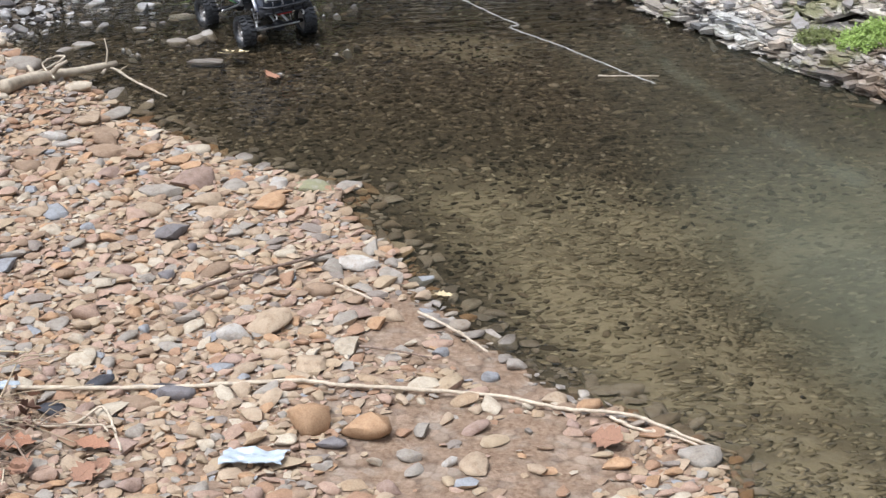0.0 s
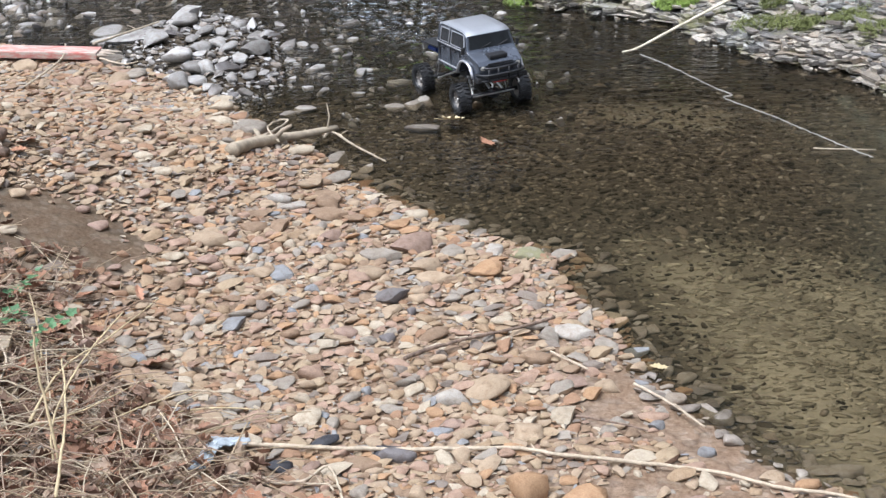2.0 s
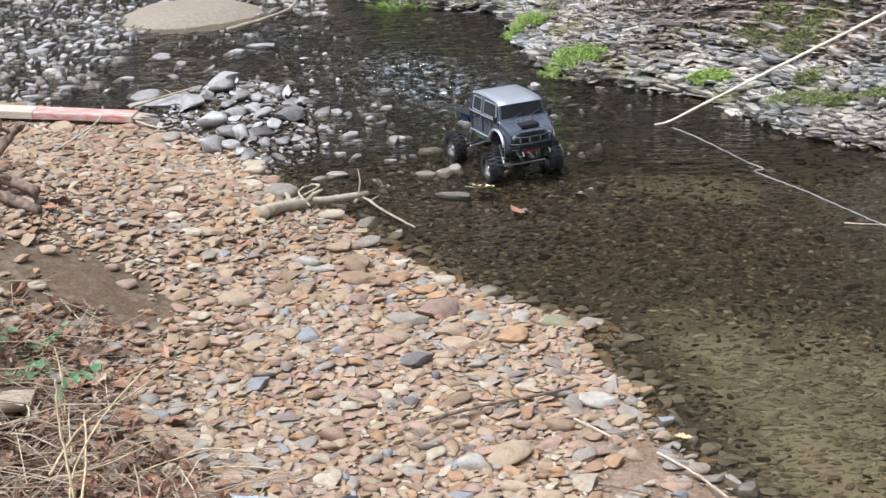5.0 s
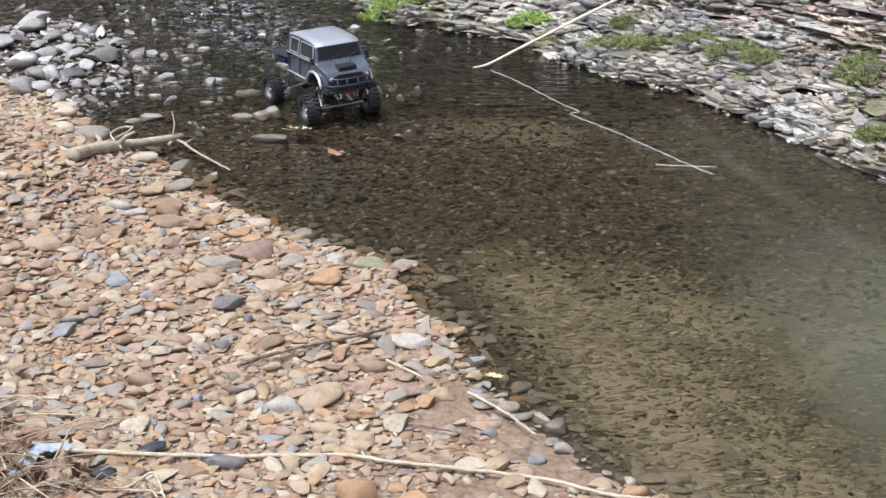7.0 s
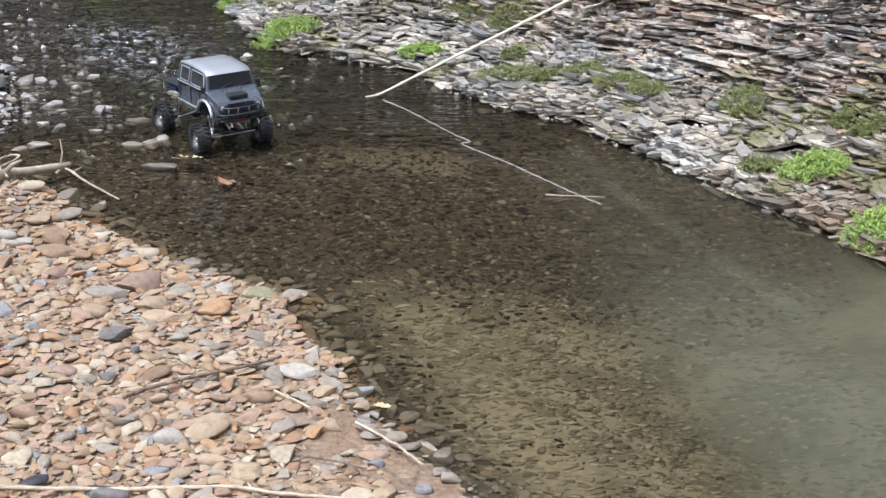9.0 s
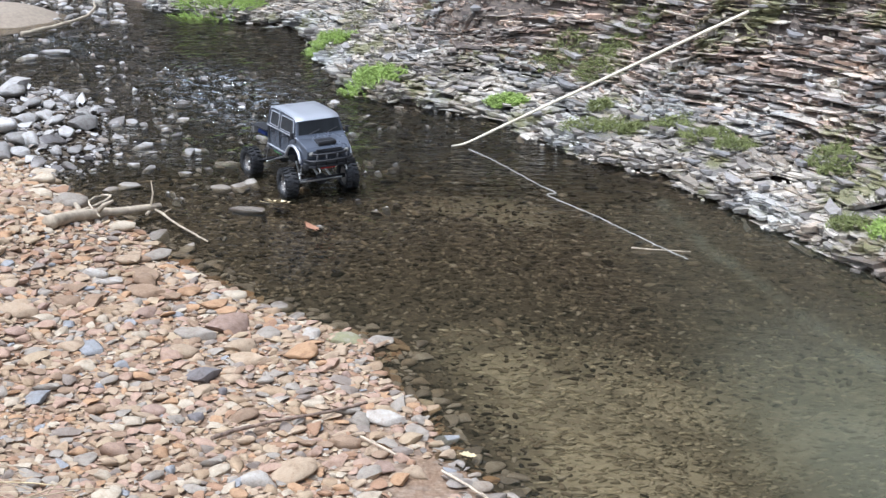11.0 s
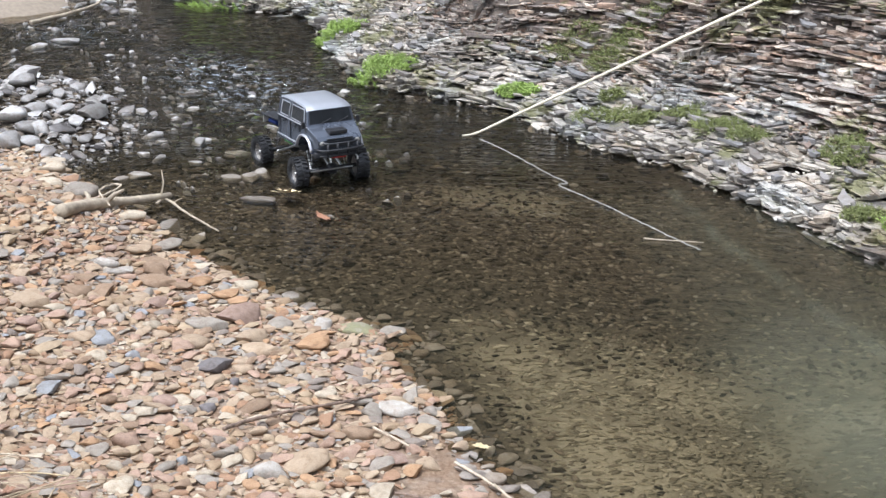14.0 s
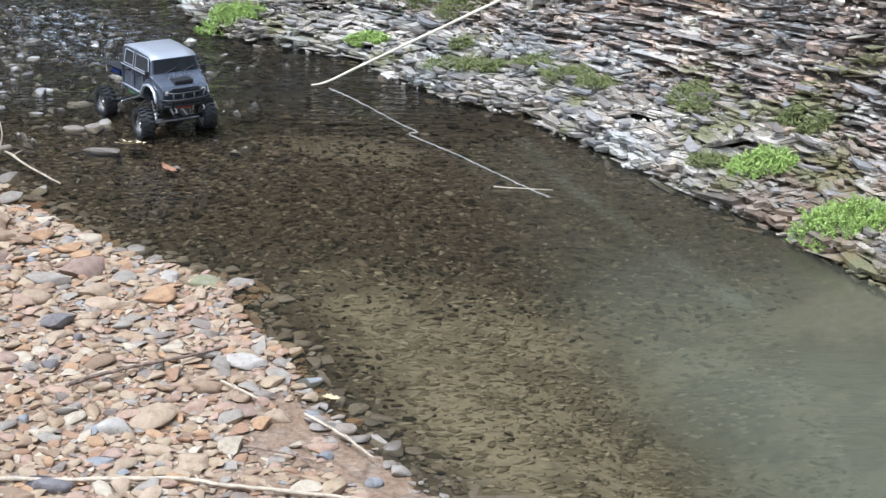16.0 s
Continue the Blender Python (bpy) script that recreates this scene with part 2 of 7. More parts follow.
def ground_material():
    """Damp silt and fine gravel, brown on the bar, dark on the bed, shaly on the far bank."""
    m, n, l, b = material("ground_soil", 0.9)
    b.inputs["Specular IOR Level"].default_value = 0.05
    at = n.new("ShaderNodeAttribute")
    at.attribute_name = "zone"
    sep = n.new("ShaderNodeSeparateColor")
    l.new(at.outputs["Color"], sep.inputs[0])
    t1 = world_noise(n, l, 9, 6, 0.7)
    t2 = world_noise(n, l, 90, 4, 0.7)
    soil = ramp(n, [(0.25, (0.12, 0.075, 0.045)), (0.5, (0.22, 0.15, 0.10)), (0.75, (0.32, 0.235, 0.165))])
    l.new(t2.outputs[0], soil.inputs[0])
    # small gravel bedded in the soil
    cells = n.new("ShaderNodeTexVoronoi")
    cells.inputs["Scale"].default_value = 34
    l.new(n.new("ShaderNodeNewGeometry").outputs["Position"], cells.inputs["Vector"])
    tone = n.new("ShaderNodeSeparateColor")
    l.new(cells.outputs["Color"], tone.inputs[0])
    grit = ramp(n, [(0.0, (0.24, 0.17, 0.12)), (0.3, (0.36, 0.27, 0.20)), (0.55, (0.28, 0.25, 0.21)), (0.75, (0.42, 0.34, 0.26)), (0.95, (0.20, 0.16, 0.13))])
    l.new(tone.outputs[0], grit.inputs[0])
    rim = ramp(n, [(0.45, (1, 1, 1)), (0.75, (0.35, 0.33, 0.31))])
    l.new(cells.outputs["Distance"], rim.inputs[0])
    patchy = ramp(n, [(0.42, (0, 0, 0)), (0.56, (0.55, 0.55, 0.55))])
    l.new(t1.outputs[0], patchy.inputs[0])
    tb = world_noise(n, l, 34, 7, 0.75)
    bed = ramp(n, [(0.33, (0.034, 0.027, 0.02)), (0.5, (0.088, 0.072, 0.053)), (0.66, (0.16, 0.13, 0.096))])
    l.new(tb.outputs[0], bed.inputs[0])
    silt = ramp(n, [(0.36, (0.30, 0.265, 0.19)), (0.5, (0.36, 0.32, 0.235)), (0.68, (0.43, 0.39, 0.295))])
    t4 = world_noise(n, l, 24, 7, 0.72, (1, 1.2, 0))
    l.new(t4.outputs[0], silt.inputs[0])
    t3 = world_noise(n, l, 14, 6, 0.75, (1, 1, 5))
    shale = ramp(n, [(0.3, (0.034, 0.029, 0.026)), (0.45, (0.09, 0.076, 0.066)), (0.58, (0.15, 0.124, 0.10)), (0.72, (0.22, 0.19, 0.163))])
    l.new(t3.outputs[0], shale.inputs[0])
    c = mix(n, l, patchy.outputs[0], soil.outputs[0], mix(n, l, 1.0, grit.outputs[0], rim.outputs[0], "MULTIPLY"))
    c = mix(n, l, sep.outputs[0], c, bed.outputs[0])
    c = mix(n, l, sep.outputs[1], c, silt.outputs[0])
    c = mix(n, l, sep.outputs[2], c, shale.outputs[0])
    at2 = n.new("ShaderNodeAttribute")
    at2.attribute_name = "dark_ground"
    # near-black ground colour for unseen slopes, upstream bed and damp soil
    dark_ground = ramp(n, [(0.35, (0.010, 0.010, 0.006)), (0.65, (0.035, 0.033, 0.018))])
    l.new(t1.outputs[0], dark_ground.inputs[0])
    c = mix(n, l, at2.outputs["Fac"], c, dark_ground.outputs[0])
    l.new(c, b.inputs["Base Color"])
    bump(n, l, b, t2.outputs[0], 0.6, 0.01)
    return m


def water_material():
    """Clear shallow water that turns cloudy green-grey with depth, with a rippled, glossy surface."""
    m = bpy.data.materials.new("stream_water")
    m.use_nodes = True
    n, l = m.node_tree.nodes, m.node_tree.links
    n.remove(n["Principled BSDF"])
    at = n.new("ShaderNodeAttribute")
    at.attribute_name = "cloud"
    sep = n.new("ShaderNodeSeparateColor")
    l.new(at.outputs["Color"], sep.inputs[0])
    clear = n.new("ShaderNodeBsdfTransparent")
    tint = mix(n, l, sep.outputs[0], (0.68, 0.64, 0.56), (0.58, 0.59, 0.53))
    l.new(tint, clear.inputs[0])
    silt = n.new("ShaderNodeBsdfDiffuse")
    t0 = world_noise(n, l, 3.0, 4, 0.6)
    rs = ramp(n, [(0.35, (0.110, 0.112, 0.076)), (0.7, (0.142, 0.145, 0.102))])
    l.new(t0.outputs[0], rs.inputs[0])
    l.new(rs.outputs[0], silt.inputs[0])
    body = n.new("ShaderNodeMixShader")
    l.new(sep.outputs[0], body.inputs[0])
    l.new(clear.outputs[0], body.inputs[1])
    l.new(silt.outputs[0], body.inputs[2])
    # sky glints on the broken water of the riffle, painted as pale streaks
    glint_noise = world_noise(n, l, 19, 5, 0.65, (1.0, 2.2, 1))
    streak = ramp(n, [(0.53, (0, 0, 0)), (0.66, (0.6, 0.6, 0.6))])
    l.new(glint_noise.outputs[0], streak.inputs[0])
    # bluish white that the painted glints take
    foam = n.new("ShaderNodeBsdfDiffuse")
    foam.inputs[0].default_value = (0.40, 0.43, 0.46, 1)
    glint_fac = n.new("ShaderNodeMath")
    glint_fac.operation = "MULTIPLY"
    l.new(streak.outputs[0], glint_fac.inputs[0])
    l.new(sep.outputs[2], glint_fac.inputs[1])
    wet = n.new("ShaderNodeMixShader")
    l.new(glint_fac.outputs[0], wet.inputs[0])
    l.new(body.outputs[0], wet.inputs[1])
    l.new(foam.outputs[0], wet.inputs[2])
    # ripples: fine everywhere, strong in the riffle
    w1 = world_noise(n, l, 8, 3, 0.5, (1.0, 2.4, 1))
    w2 = world_noise(n, l, 42, 2, 0.5, (0.7, 1.7, 1))
    add = n.new("ShaderNodeMath")
    add.operation = "MULTIPLY_ADD"
    l.new(w2.outputs[0], add.inputs[0])
    add.inputs[1].default_value = 0.30
    l.new(w1.outputs[0], add.inputs[2])
    amp = n.new("ShaderNodeMapRange")
    amp.inputs[3].default_value, amp.inputs[4].default_value = 0.0, 1.0
    l.new(sep.outputs[1], amp.inputs[0])
    bp = n.new("ShaderNodeBump")
    bp.inputs["Distance"].default_value = 0.05
    l.new(amp.outputs[0], bp.inputs["Strength"])
    l.new(add.outputs[0], bp.inputs["Height"])
    gloss = n.new("ShaderNodeBsdfGlossy")
    gloss.inputs["Roughness"].default_value = 0.03
    l.new(bp.outputs[0], gloss.inputs["Normal"])
    fr = n.new("ShaderNodeFresnel")
    fr.inputs["IOR"].default_value = 1.33
    l.new(bp.outputs[0], fr.inputs["Normal"])
    out = n.new("ShaderNodeMixShader")
    l.new(fr.outputs[0], out.inputs[0])
    l.new(wet.outputs[0], out.inputs[1])
    l.new(gloss.outputs[0], out.inputs[2])
    l.new(out.outputs[0], n["Material Output"].inputs[0])
    return m

# ---- the lie of the land ----
# Waterlines of the gravel bar and of the shale bank, from downstream to upstream.
NEAR = [(3.4, -9), (1.5, 0.2), (0.88, 1.7), (0.68, 2.45), (0.66, 2.72), (0.48, 2.95), (0.37, 3.04), (0.25, 3.22), (0.14, 3.42), (0.05, 3.60), (0.0, 3.80),
        (-0.10, 3.99), (-0.15, 4.13), (-0.09, 4.23), (-0.2, 4.28), (-0.35, 4.38), (-0.51, 4.52), (-0.70, 4.74), (-0.88, 4.91), (-0.95, 5.08), (-1.2, 5.33),
        (-1.32, 5.55), (-1.5, 5.80), (-1.8, 6.12), (-2.1, 6.35), (-2.4, 6.62), (-3.2, 6.95), (-5.0, 7.5), (-14, 10)]
FAR = [(7, -9), (3.7, 0.8), (2.5, 3.0), (1.88, 4.10), (1.76, 4.40), (1.60, 4.74), (1.48, 4.94), (1.36, 5.18), (1.24, 5.39), (1.10, 5.64), (1.01, 5.91), (0.87, 5.99),
       (0.70, 6.13), (0.52, 6.38), (0.37, 6.69), (0.14, 6.86), (-0.10, 6.94), (-0.30, 7.13), (-0.45, 7.5), (-0.57, 8.0), (-0.66, 8.55), (-1.08, 8.75), (-1.4, 8.9),
       (-1.85, 9.3), (-3.0, 10.2), (-5, 11.4), (-14, 15)]
NEAR_LAND = NEAR + [(-400, 30), (-400, -400), (30, -400)]
FAR_LAND = FAR + [(-400, 60), (-400, 400), (400, 400), (400, -400), (40, -400)]


def value_noise(x, y, seed=0):
    """Smooth noise from 0 to 1, one lattice cell a unit."""
    x, y = np.asarray(x, float), np.asarray(y, float)
    xi, yi = np.floor(x), np.floor(y)
    fx, fy = x - xi, y - yi
    fx, fy = fx * fx * (3 - 2 * fx), fy * fy * (3 - 2 * fy)

    def h(a, b):
        s = np.sin(a * 127.1 + b * 311.7 + seed * 74.7) * 43758.5453
        return s - np.floor(s)
    return (h(xi, yi) * (1 - fx) + h(xi + 1, yi) * fx) * (1 - fy) + (h(xi, yi + 1) * (1 - fx) + h(xi + 1, yi + 1) * fx) * fy


def fractal(x, y, octaves=4, seed=0):
    total, amp, out = 0, 0.5, 0
    for k in range(octaves):
        out = out + amp * value_noise(x * 2**k + 17.3 * k, y * 2**k - 9.1 * k, seed + k)
        total += amp
        amp *= 0.5
    return out / total


def inside(x, y, poly):
    """How far the points lie inside a stretch of land whose waterline leads the polygon; below zero: in the water."""
    best = np.full(x.shape, 1e9)
    odd = np.zeros(x.shape, bool)
    for (ax, ay), (bx, by) in zip(poly, poly[1:] + poly[:1]):
        dx, dy = bx - ax, by - ay
        k = np.clip(((x - ax) * dx + (y - ay) * dy) / (dx * dx + dy * dy), 0, 1)
        best = np.minimum(best, np.hypot(x - ax - k * dx, y - ay - k * dy))
        if ay != by:
            odd ^= ((ay > y) != (by > y)) & (x < (bx - ax) * (y - ay) / (by - ay) + ax)
    return np.where(odd, best, -best)


def ease(v, a, b):
    k = np.clip((v - a) / (b - a), 0, 1)
    return k * k * (3 - 2 * k)


def pool_depth(x, y):
    """Deep pool against the shale bank, shallow riffle upstream."""
    pool = ease(-(y - 4.9), 0, 1.7) * ease(x - (0.42 + 0.25 * (3.6 - y)), 0.05, 0.8)
    return 0.022 + 0.018 * ease(x, -0.5, 0.3) + 0.105 * ease(-(y - 6.4), 0, 1.2) * ease(x + 0.25 * (y - 5.0), 0.05, 1.0) + 0.12 * pool


def land(x, y):
    """Height of the ground, and how far in from either waterline."""
    x, y = np.asarray(x, float), np.asarray(y, float)
    dn, df = inside(x, y, NEAR_LAND), inside(x, y, FAR_LAND)
    wob = fractal(x * 1.7, y * 1.7, 4, 3) - 0.5
    fine = fractal(x * 12, y * 12, 3, 8) - 0.5
    near = 0.075 * np.minimum(dn, 2.2) + 0.12 * np.clip(dn - 2.2, 0, 30) + wob * 0.07 * ease(dn, 0, 0.6) + fine * 0.012
    # the dirt slope with roots and litter on the landward side of the bar
    near = near + 0.34 * ease(-x - 1.20 + 0.28 * (y - 3.2), 0.0, 1.7) * ease(5.8 - y, 0, 1.2)
    bed = -np.minimum(pool_depth(x, y), 0.012 + 0.22 * np.minimum(-dn, -df)) + fine * 0.015 * ease(np.minimum(-dn, -df), 0, 0.1)
    bed = bed + 0.055 * np.exp(-(((x + 1.70 - 0.25 * (6.5 - y)) / 0.30) ** 2) - ((y - 6.5) / 0.6) ** 2)
    # out of view the slope climbs on, added to keep sky from the water
    rise = 0.05 * ease(df, 0, 0.06) + 0.22 * np.minimum(df, 0.55) + 1.05 * np.clip(df - 0.55, 0, 3.0) * (0.8 + 0.2 * ease(x, -1.6, 0.2)) + 1.0 * np.clip(df - 3.55, 0, 9) * (1 - 0.12 * ease(-x, 0.0, 1.0) * ease(x + 4, 0, 1.5))
    rise = rise + (fractal(x * 2.3, y * 2.3, 4, 21) - 0.5) * 0.40 * ease(df, 0.1, 1.0)
    # beds of shale: the slope goes up in thin ledges
    step = 0.055 + 0 * rise
    k = rise / step + 0.8 * (fractal(x * 1.1, y * 1.1, 2, 31) - 0.5)
    led = (np.floor(k) + ease(k - np.floor(k), 0.55, 0.95)) * step
    shelf = ease(df, 0.05, 0.3) * ease(7.0 - df, 0, 2)
    rise = rise * (1 - 0.75 * shelf) + led * 0.75 * shelf + fine * 0.03 * ease(df, 0, 0.2)
    z = np.where(dn > 0, near, np.where(df > 0, rise, bed))
    return z, dn, df


LX, LY = np.arange(-4.6, 4.6, 0.02), np.arange(1.2, 11.0, 0.02)
LZ = land(*np.meshgrid(LX, LY))[0]


def ground_z(x, y):
    """Height of the ground at one place, read off a fine grid."""
    u, v = (x - LX[0]) / 0.02, (y - LY[0]) / 0.02
    i, j = min(max(int(u), 0), len(LX) - 2), min(max(int(v), 0), len(LY) - 2)
    u, v = u - i, v - j
    return float((LZ[j, i] * (1 - u) + LZ[j, i + 1] * u) * (1 - v) + (LZ[j + 1, i] * (1 - u) + LZ[j + 1, i + 1] * u) * v)


def mesh_from(name, verts, faces, smooth=True, mats=(), sharp=0):
    me = bpy.data.meshes.new(name)
    verts, faces = np.asarray(verts, np.float32), np.asarray(faces, np.int32)
    k = faces.shape[1]
    me.vertices.add(len(verts))
    me.vertices.foreach_set("co", verts.ravel())
    me.loops.add(faces.size)
    me.loops.foreach_set("vertex_index", faces.ravel())
    me.polygons.add(len(faces))
    me.polygons.foreach_set("loop_start", np.arange(0, faces.size, k, dtype=np.int32))
    me.polygons.foreach_set("use_smooth", np.full(len(faces), smooth))
    me.update(calc_edges=True)
    me.validate()
    if sharp:
        me.set_sharp_from_angle(angle=radians(sharp))
    for m in mats:
        me.materials.append(m)
    return me


def paint(me, name, rgb):
    at = me.color_attributes.new(name, "FLOAT_COLOR", "POINT")
    at.data.foreach_set("color", np.c_[rgb, np.ones(len(rgb))].astype(np.float32).ravel())


def spaced(lo, hi, fine, reach, grow=1.25):
    """Even steps between lo and hi, then ever wider ones out to the reach."""
    mid = list(np.arange(lo, hi + fine / 2, fine))
    out, s = [], fine
    while not out or out[-1] < reach:
        s *= grow
        out.append((out[-1] if out else 0) + s)
    return np.array([lo - o for o in out[::-1]] + mid + [hi + o for o in out])


def sheet(xs, ys):
    gx, gy = np.meshgrid(xs, ys)
    w, h = len(xs), len(ys)
    i = (np.arange(h - 1)[:, None] * w + np.arange(w - 1)[None]).ravel()
    return gx.ravel(), gy.ravel(), np.c_[i, i + 1, i + w + 1, i + w]


def part(name, bm, mat, parent, label="", smooth=False):
    """One mesh object under a thing or under a part."""
    me = bpy.data.meshes.new(name)
    bm.normal_update()
    bm.to_mesh(me)
    bm.free()
    me.materials.append(mat)
    if smooth:
        me.polygons.foreach_set("use_smooth", [True] * len(me.polygons))
    ob = new(name, me)
    ob.parent = parent
    if label:
        ob["label"] = label
    return ob


def thing(name, label, category, m=None, group="", kind=""):
    ob = new(name)
    ob.empty_display_size = 0.05
    if m is not None:
        ob.matrix_world = m
    return tagged(ob, label, category, group, kind)


# ---- ground and water ----
gx, gy, gf = sheet(spaced(-4.2, 3.2, 0.03, 300), spaced(1.6, 10.6, 0.03, 300))
gz, gdn, gdf = land(gx, gy)
# under the broken beds of the far bank the soil stands back
_mud = ease(fractal(gx * 1.7, gy * 1.7, 4, 95), 0.52, 0.62) * ease(gdf, 0.45, 0.6)
gz = gz - (0.06 - 0.052 * _mud) * ease(gdf, -0.02, 0.03) * ease(3.2 - gdf, 0, 0.6)
ground_mesh = mesh_from("ground", np.c_[gx, gy, gz], gf, True, [ground_material()])
_wet = (gdn <= 0) & (gdf <= 0)
_silt = ease(gx - (0.16 - 0.30 * (gy - 3.6)), 0, 0.22) * ease(4.6 - gy, 0, 0.6) * _wet * (0.5 + 0.5 * ease(fractal(gx * 7, gy * 7, 3, 5), 0.36, 0.55))
_silt = np.maximum(_silt, 0.5 * _wet * ease(np.exp(-(((gx - 0.30) / 0.30) ** 2) - ((gy - 5.66) / 0.16) ** 2) * (0.4 + 1.2 * fractal(gx * 7, gy * 12, 3, 6)), 0.25, 0.6))
# damp dark soil at the foot of the logs
_damp = 0.45 * ease(0.46 - np.hypot((gx + 1.72) / 1.5, gy - 4.08), 0, 0.25)
# unseen slopes coloured near black so the water reflects dark; upstream bed mixed darker
paint(ground_mesh, "dark_ground", np.repeat((_damp + ease(gdf + 0.9 * ease(-gx - 0.1, 0, 0.6), 1.45, 1.9) + ease(gdn, 6, 9) + 0.7 * _wet * ease(gy - 5.4, 0, 0.8) * ease(-gz, 0.0, 0.012))[:, None], 3, 1))
paint(ground_mesh, "zone", np.c_[_wet * 1.0, _silt, (gdf > 0) * 1.0])
ground = tagged(new("ground", ground_mesh), "brown gravelly soil, stream bed and shale bank", "ground", kind="structure")

wx, wy, wf = sheet(spaced(-4.0, 3.0, 0.035, 12), spaced(1.6, 10.0, 0.035, 14))
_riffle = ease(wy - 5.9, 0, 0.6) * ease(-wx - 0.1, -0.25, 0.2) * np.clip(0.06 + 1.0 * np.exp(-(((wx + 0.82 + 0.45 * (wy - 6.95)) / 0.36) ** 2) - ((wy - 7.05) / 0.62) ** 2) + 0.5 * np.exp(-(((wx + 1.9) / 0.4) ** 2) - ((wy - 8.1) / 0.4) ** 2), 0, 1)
_run = 0.16 * ease(wy - 5.75, 0, 0.6)
_wave = (np.abs(fractal(wx * 5, wy * 10, 3, 41) - 0.5) * -2 + 0.3) * 0.06 * _riffle + (fractal(wx * 2.5, wy * 9, 3, 43) - 0.5) * (0.0006 + 0.012 * _run)
water_mesh = mesh_from("water", np.c_[wx, wy, _wave], wf, True, [water_material()])
_deep = pool_depth(wx, wy) - 0.05
# a pale trail that runs down the pool
_trail = np.full(wx.shape, 9.0)
TRAIL = [(0.93, 5.62), (1.02, 5.10), (1.14, 4.76), (1.24, 4.42), (1.37, 4.10)]
for (_ax, _ay), (_bx, _by) in zip(TRAIL, TRAIL[1:]):
    _k = np.clip(((wx - _ax) * (_bx - _ax) + (wy - _ay) * (_by - _ay)) / ((_bx - _ax) ** 2 + (_by - _ay) ** 2), 0, 1)
    _trail = np.minimum(_trail, np.hypot(wx - _ax - _k * (_bx - _ax), wy - _ay - _k * (_by - _ay)) + 0.05 * (fractal(wx * 6, wy * 6, 2, 61) - 0.5))
_cloud = np.clip(0.018 + 0.045 * ease(5.2 - wy, 0, 1.2) + 0.50 * ease(_deep, 0.045, 0.22) + 0.07 * ease(0.06 - _trail, 0, 0.06) + 0.20 * ease(0.022 - _trail, 0, 0.02), 0, 0.9)
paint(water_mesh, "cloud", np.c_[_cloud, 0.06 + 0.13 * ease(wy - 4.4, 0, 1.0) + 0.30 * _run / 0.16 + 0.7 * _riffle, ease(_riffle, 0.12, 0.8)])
water = tagged(new("water", water_mesh), "shallow brown stream water, rippled, clear over stones", "water", kind="structure")


# ---- stones ----
def ball(sub):
    bm = bmesh.new()
    bmesh.ops.create_icosphere(bm, subdivisions=sub, radius=1)
    v = np.array([q.co[:] for q in bm.verts])
    f = np.array([[q.index for q in p.verts] for p in bm.faces])
    bm.free()
    return v, f


def stone_shape(sub, seed, blocky=0.5, rough=0.12):
    """A water-worn stone of unit half-length: a rounded block, a few sides worn flat."""
    rnd = np.random.RandomState(seed)
    v, f = ball(sub)
    p = 2.5 + 3.0 * blocky * rnd.rand()
    v = v / (np.abs(v) ** p).sum(1, keepdims=True) ** (1 / p)
    v[:, 1] *= 1 + rnd.uniform(-0.28, 0.28) * v[:, 0]  # one end broader
    v[:, 2] *= 1 + rnd.uniform(-0.2, 0.2) * v[:, 0]
    for _ in range(10):
        d = rnd.normal(size=3)
        d /= np.linalg.norm(d)
        cut = 0.50 + 0.32 * rnd.rand()
        over = np.maximum(v @ d - cut, 0)
        v = v - 0.93 * over[:, None] * d
    for s in (1.3, 2.9):
        w = rnd.normal(size=(3, 3)) * s
        v = v * (1 + rough / s * np.sin(v @ w.T + rnd.rand(3) * 6).sum(1) * 0.5)[:, None]
    return v, f


SMALL = [stone_shape(1, k, 0.9, 0.10) for k in range(14)]
MIDDLE = [stone_shape(2, 40 + k, 0.9, 0.12) for k in range(18)]


def turns(yaw, tx, ty):
    """Turn matrices: tilted about x and y, then turned by yaw."""
    c, s = np.cos(yaw), np.sin(yaw)
    o, i = np.zeros_like(yaw), np.ones_like(yaw)
    rz = np.stack([c, -s, o, s, c, o, o, o, i], -1).reshape(-1, 3, 3)
    rx = np.stack([i, o, o, o, np.cos(tx), -np.sin(tx), o, np.sin(tx), np.cos(tx)], -1).reshape(-1, 3, 3)
    ry = np.stack([np.cos(ty), o, np.sin(ty), o, i, o, -np.sin(ty), o, np.cos(ty)], -1).reshape(-1, 3, 3)
    return rz @ rx @ ry


def heap(shapes, pos, half, yaw, tx, ty, rnd):
    """Many copies of the shapes in one set of vertices and faces."""
    vs, fs, base = [], [], 0
    which = rnd.randint(len(shapes), size=len(pos))
    for k, (v, f) in enumerate(shapes):
        sel = np.where(which == k)[0]
        if not len(sel):
            continue
        m = turns(yaw[sel], tx[sel], ty[sel])
        p = np.einsum("nij,nvj->nvi", m, v[None] * half[sel][:, None]) + pos[sel][:, None]
        vs.append(p.reshape(-1, 3))
        fs.append((f[None] + base + (np.arange(len(sel)) * len(v))[:, None, None]).reshape(-1, f.shape[1]))
        base += len(sel) * len(v)
    return (np.concatenate(vs), np.concatenate(fs)) if vs else (np.zeros((0, 3)), np.zeros((0, 3), int))


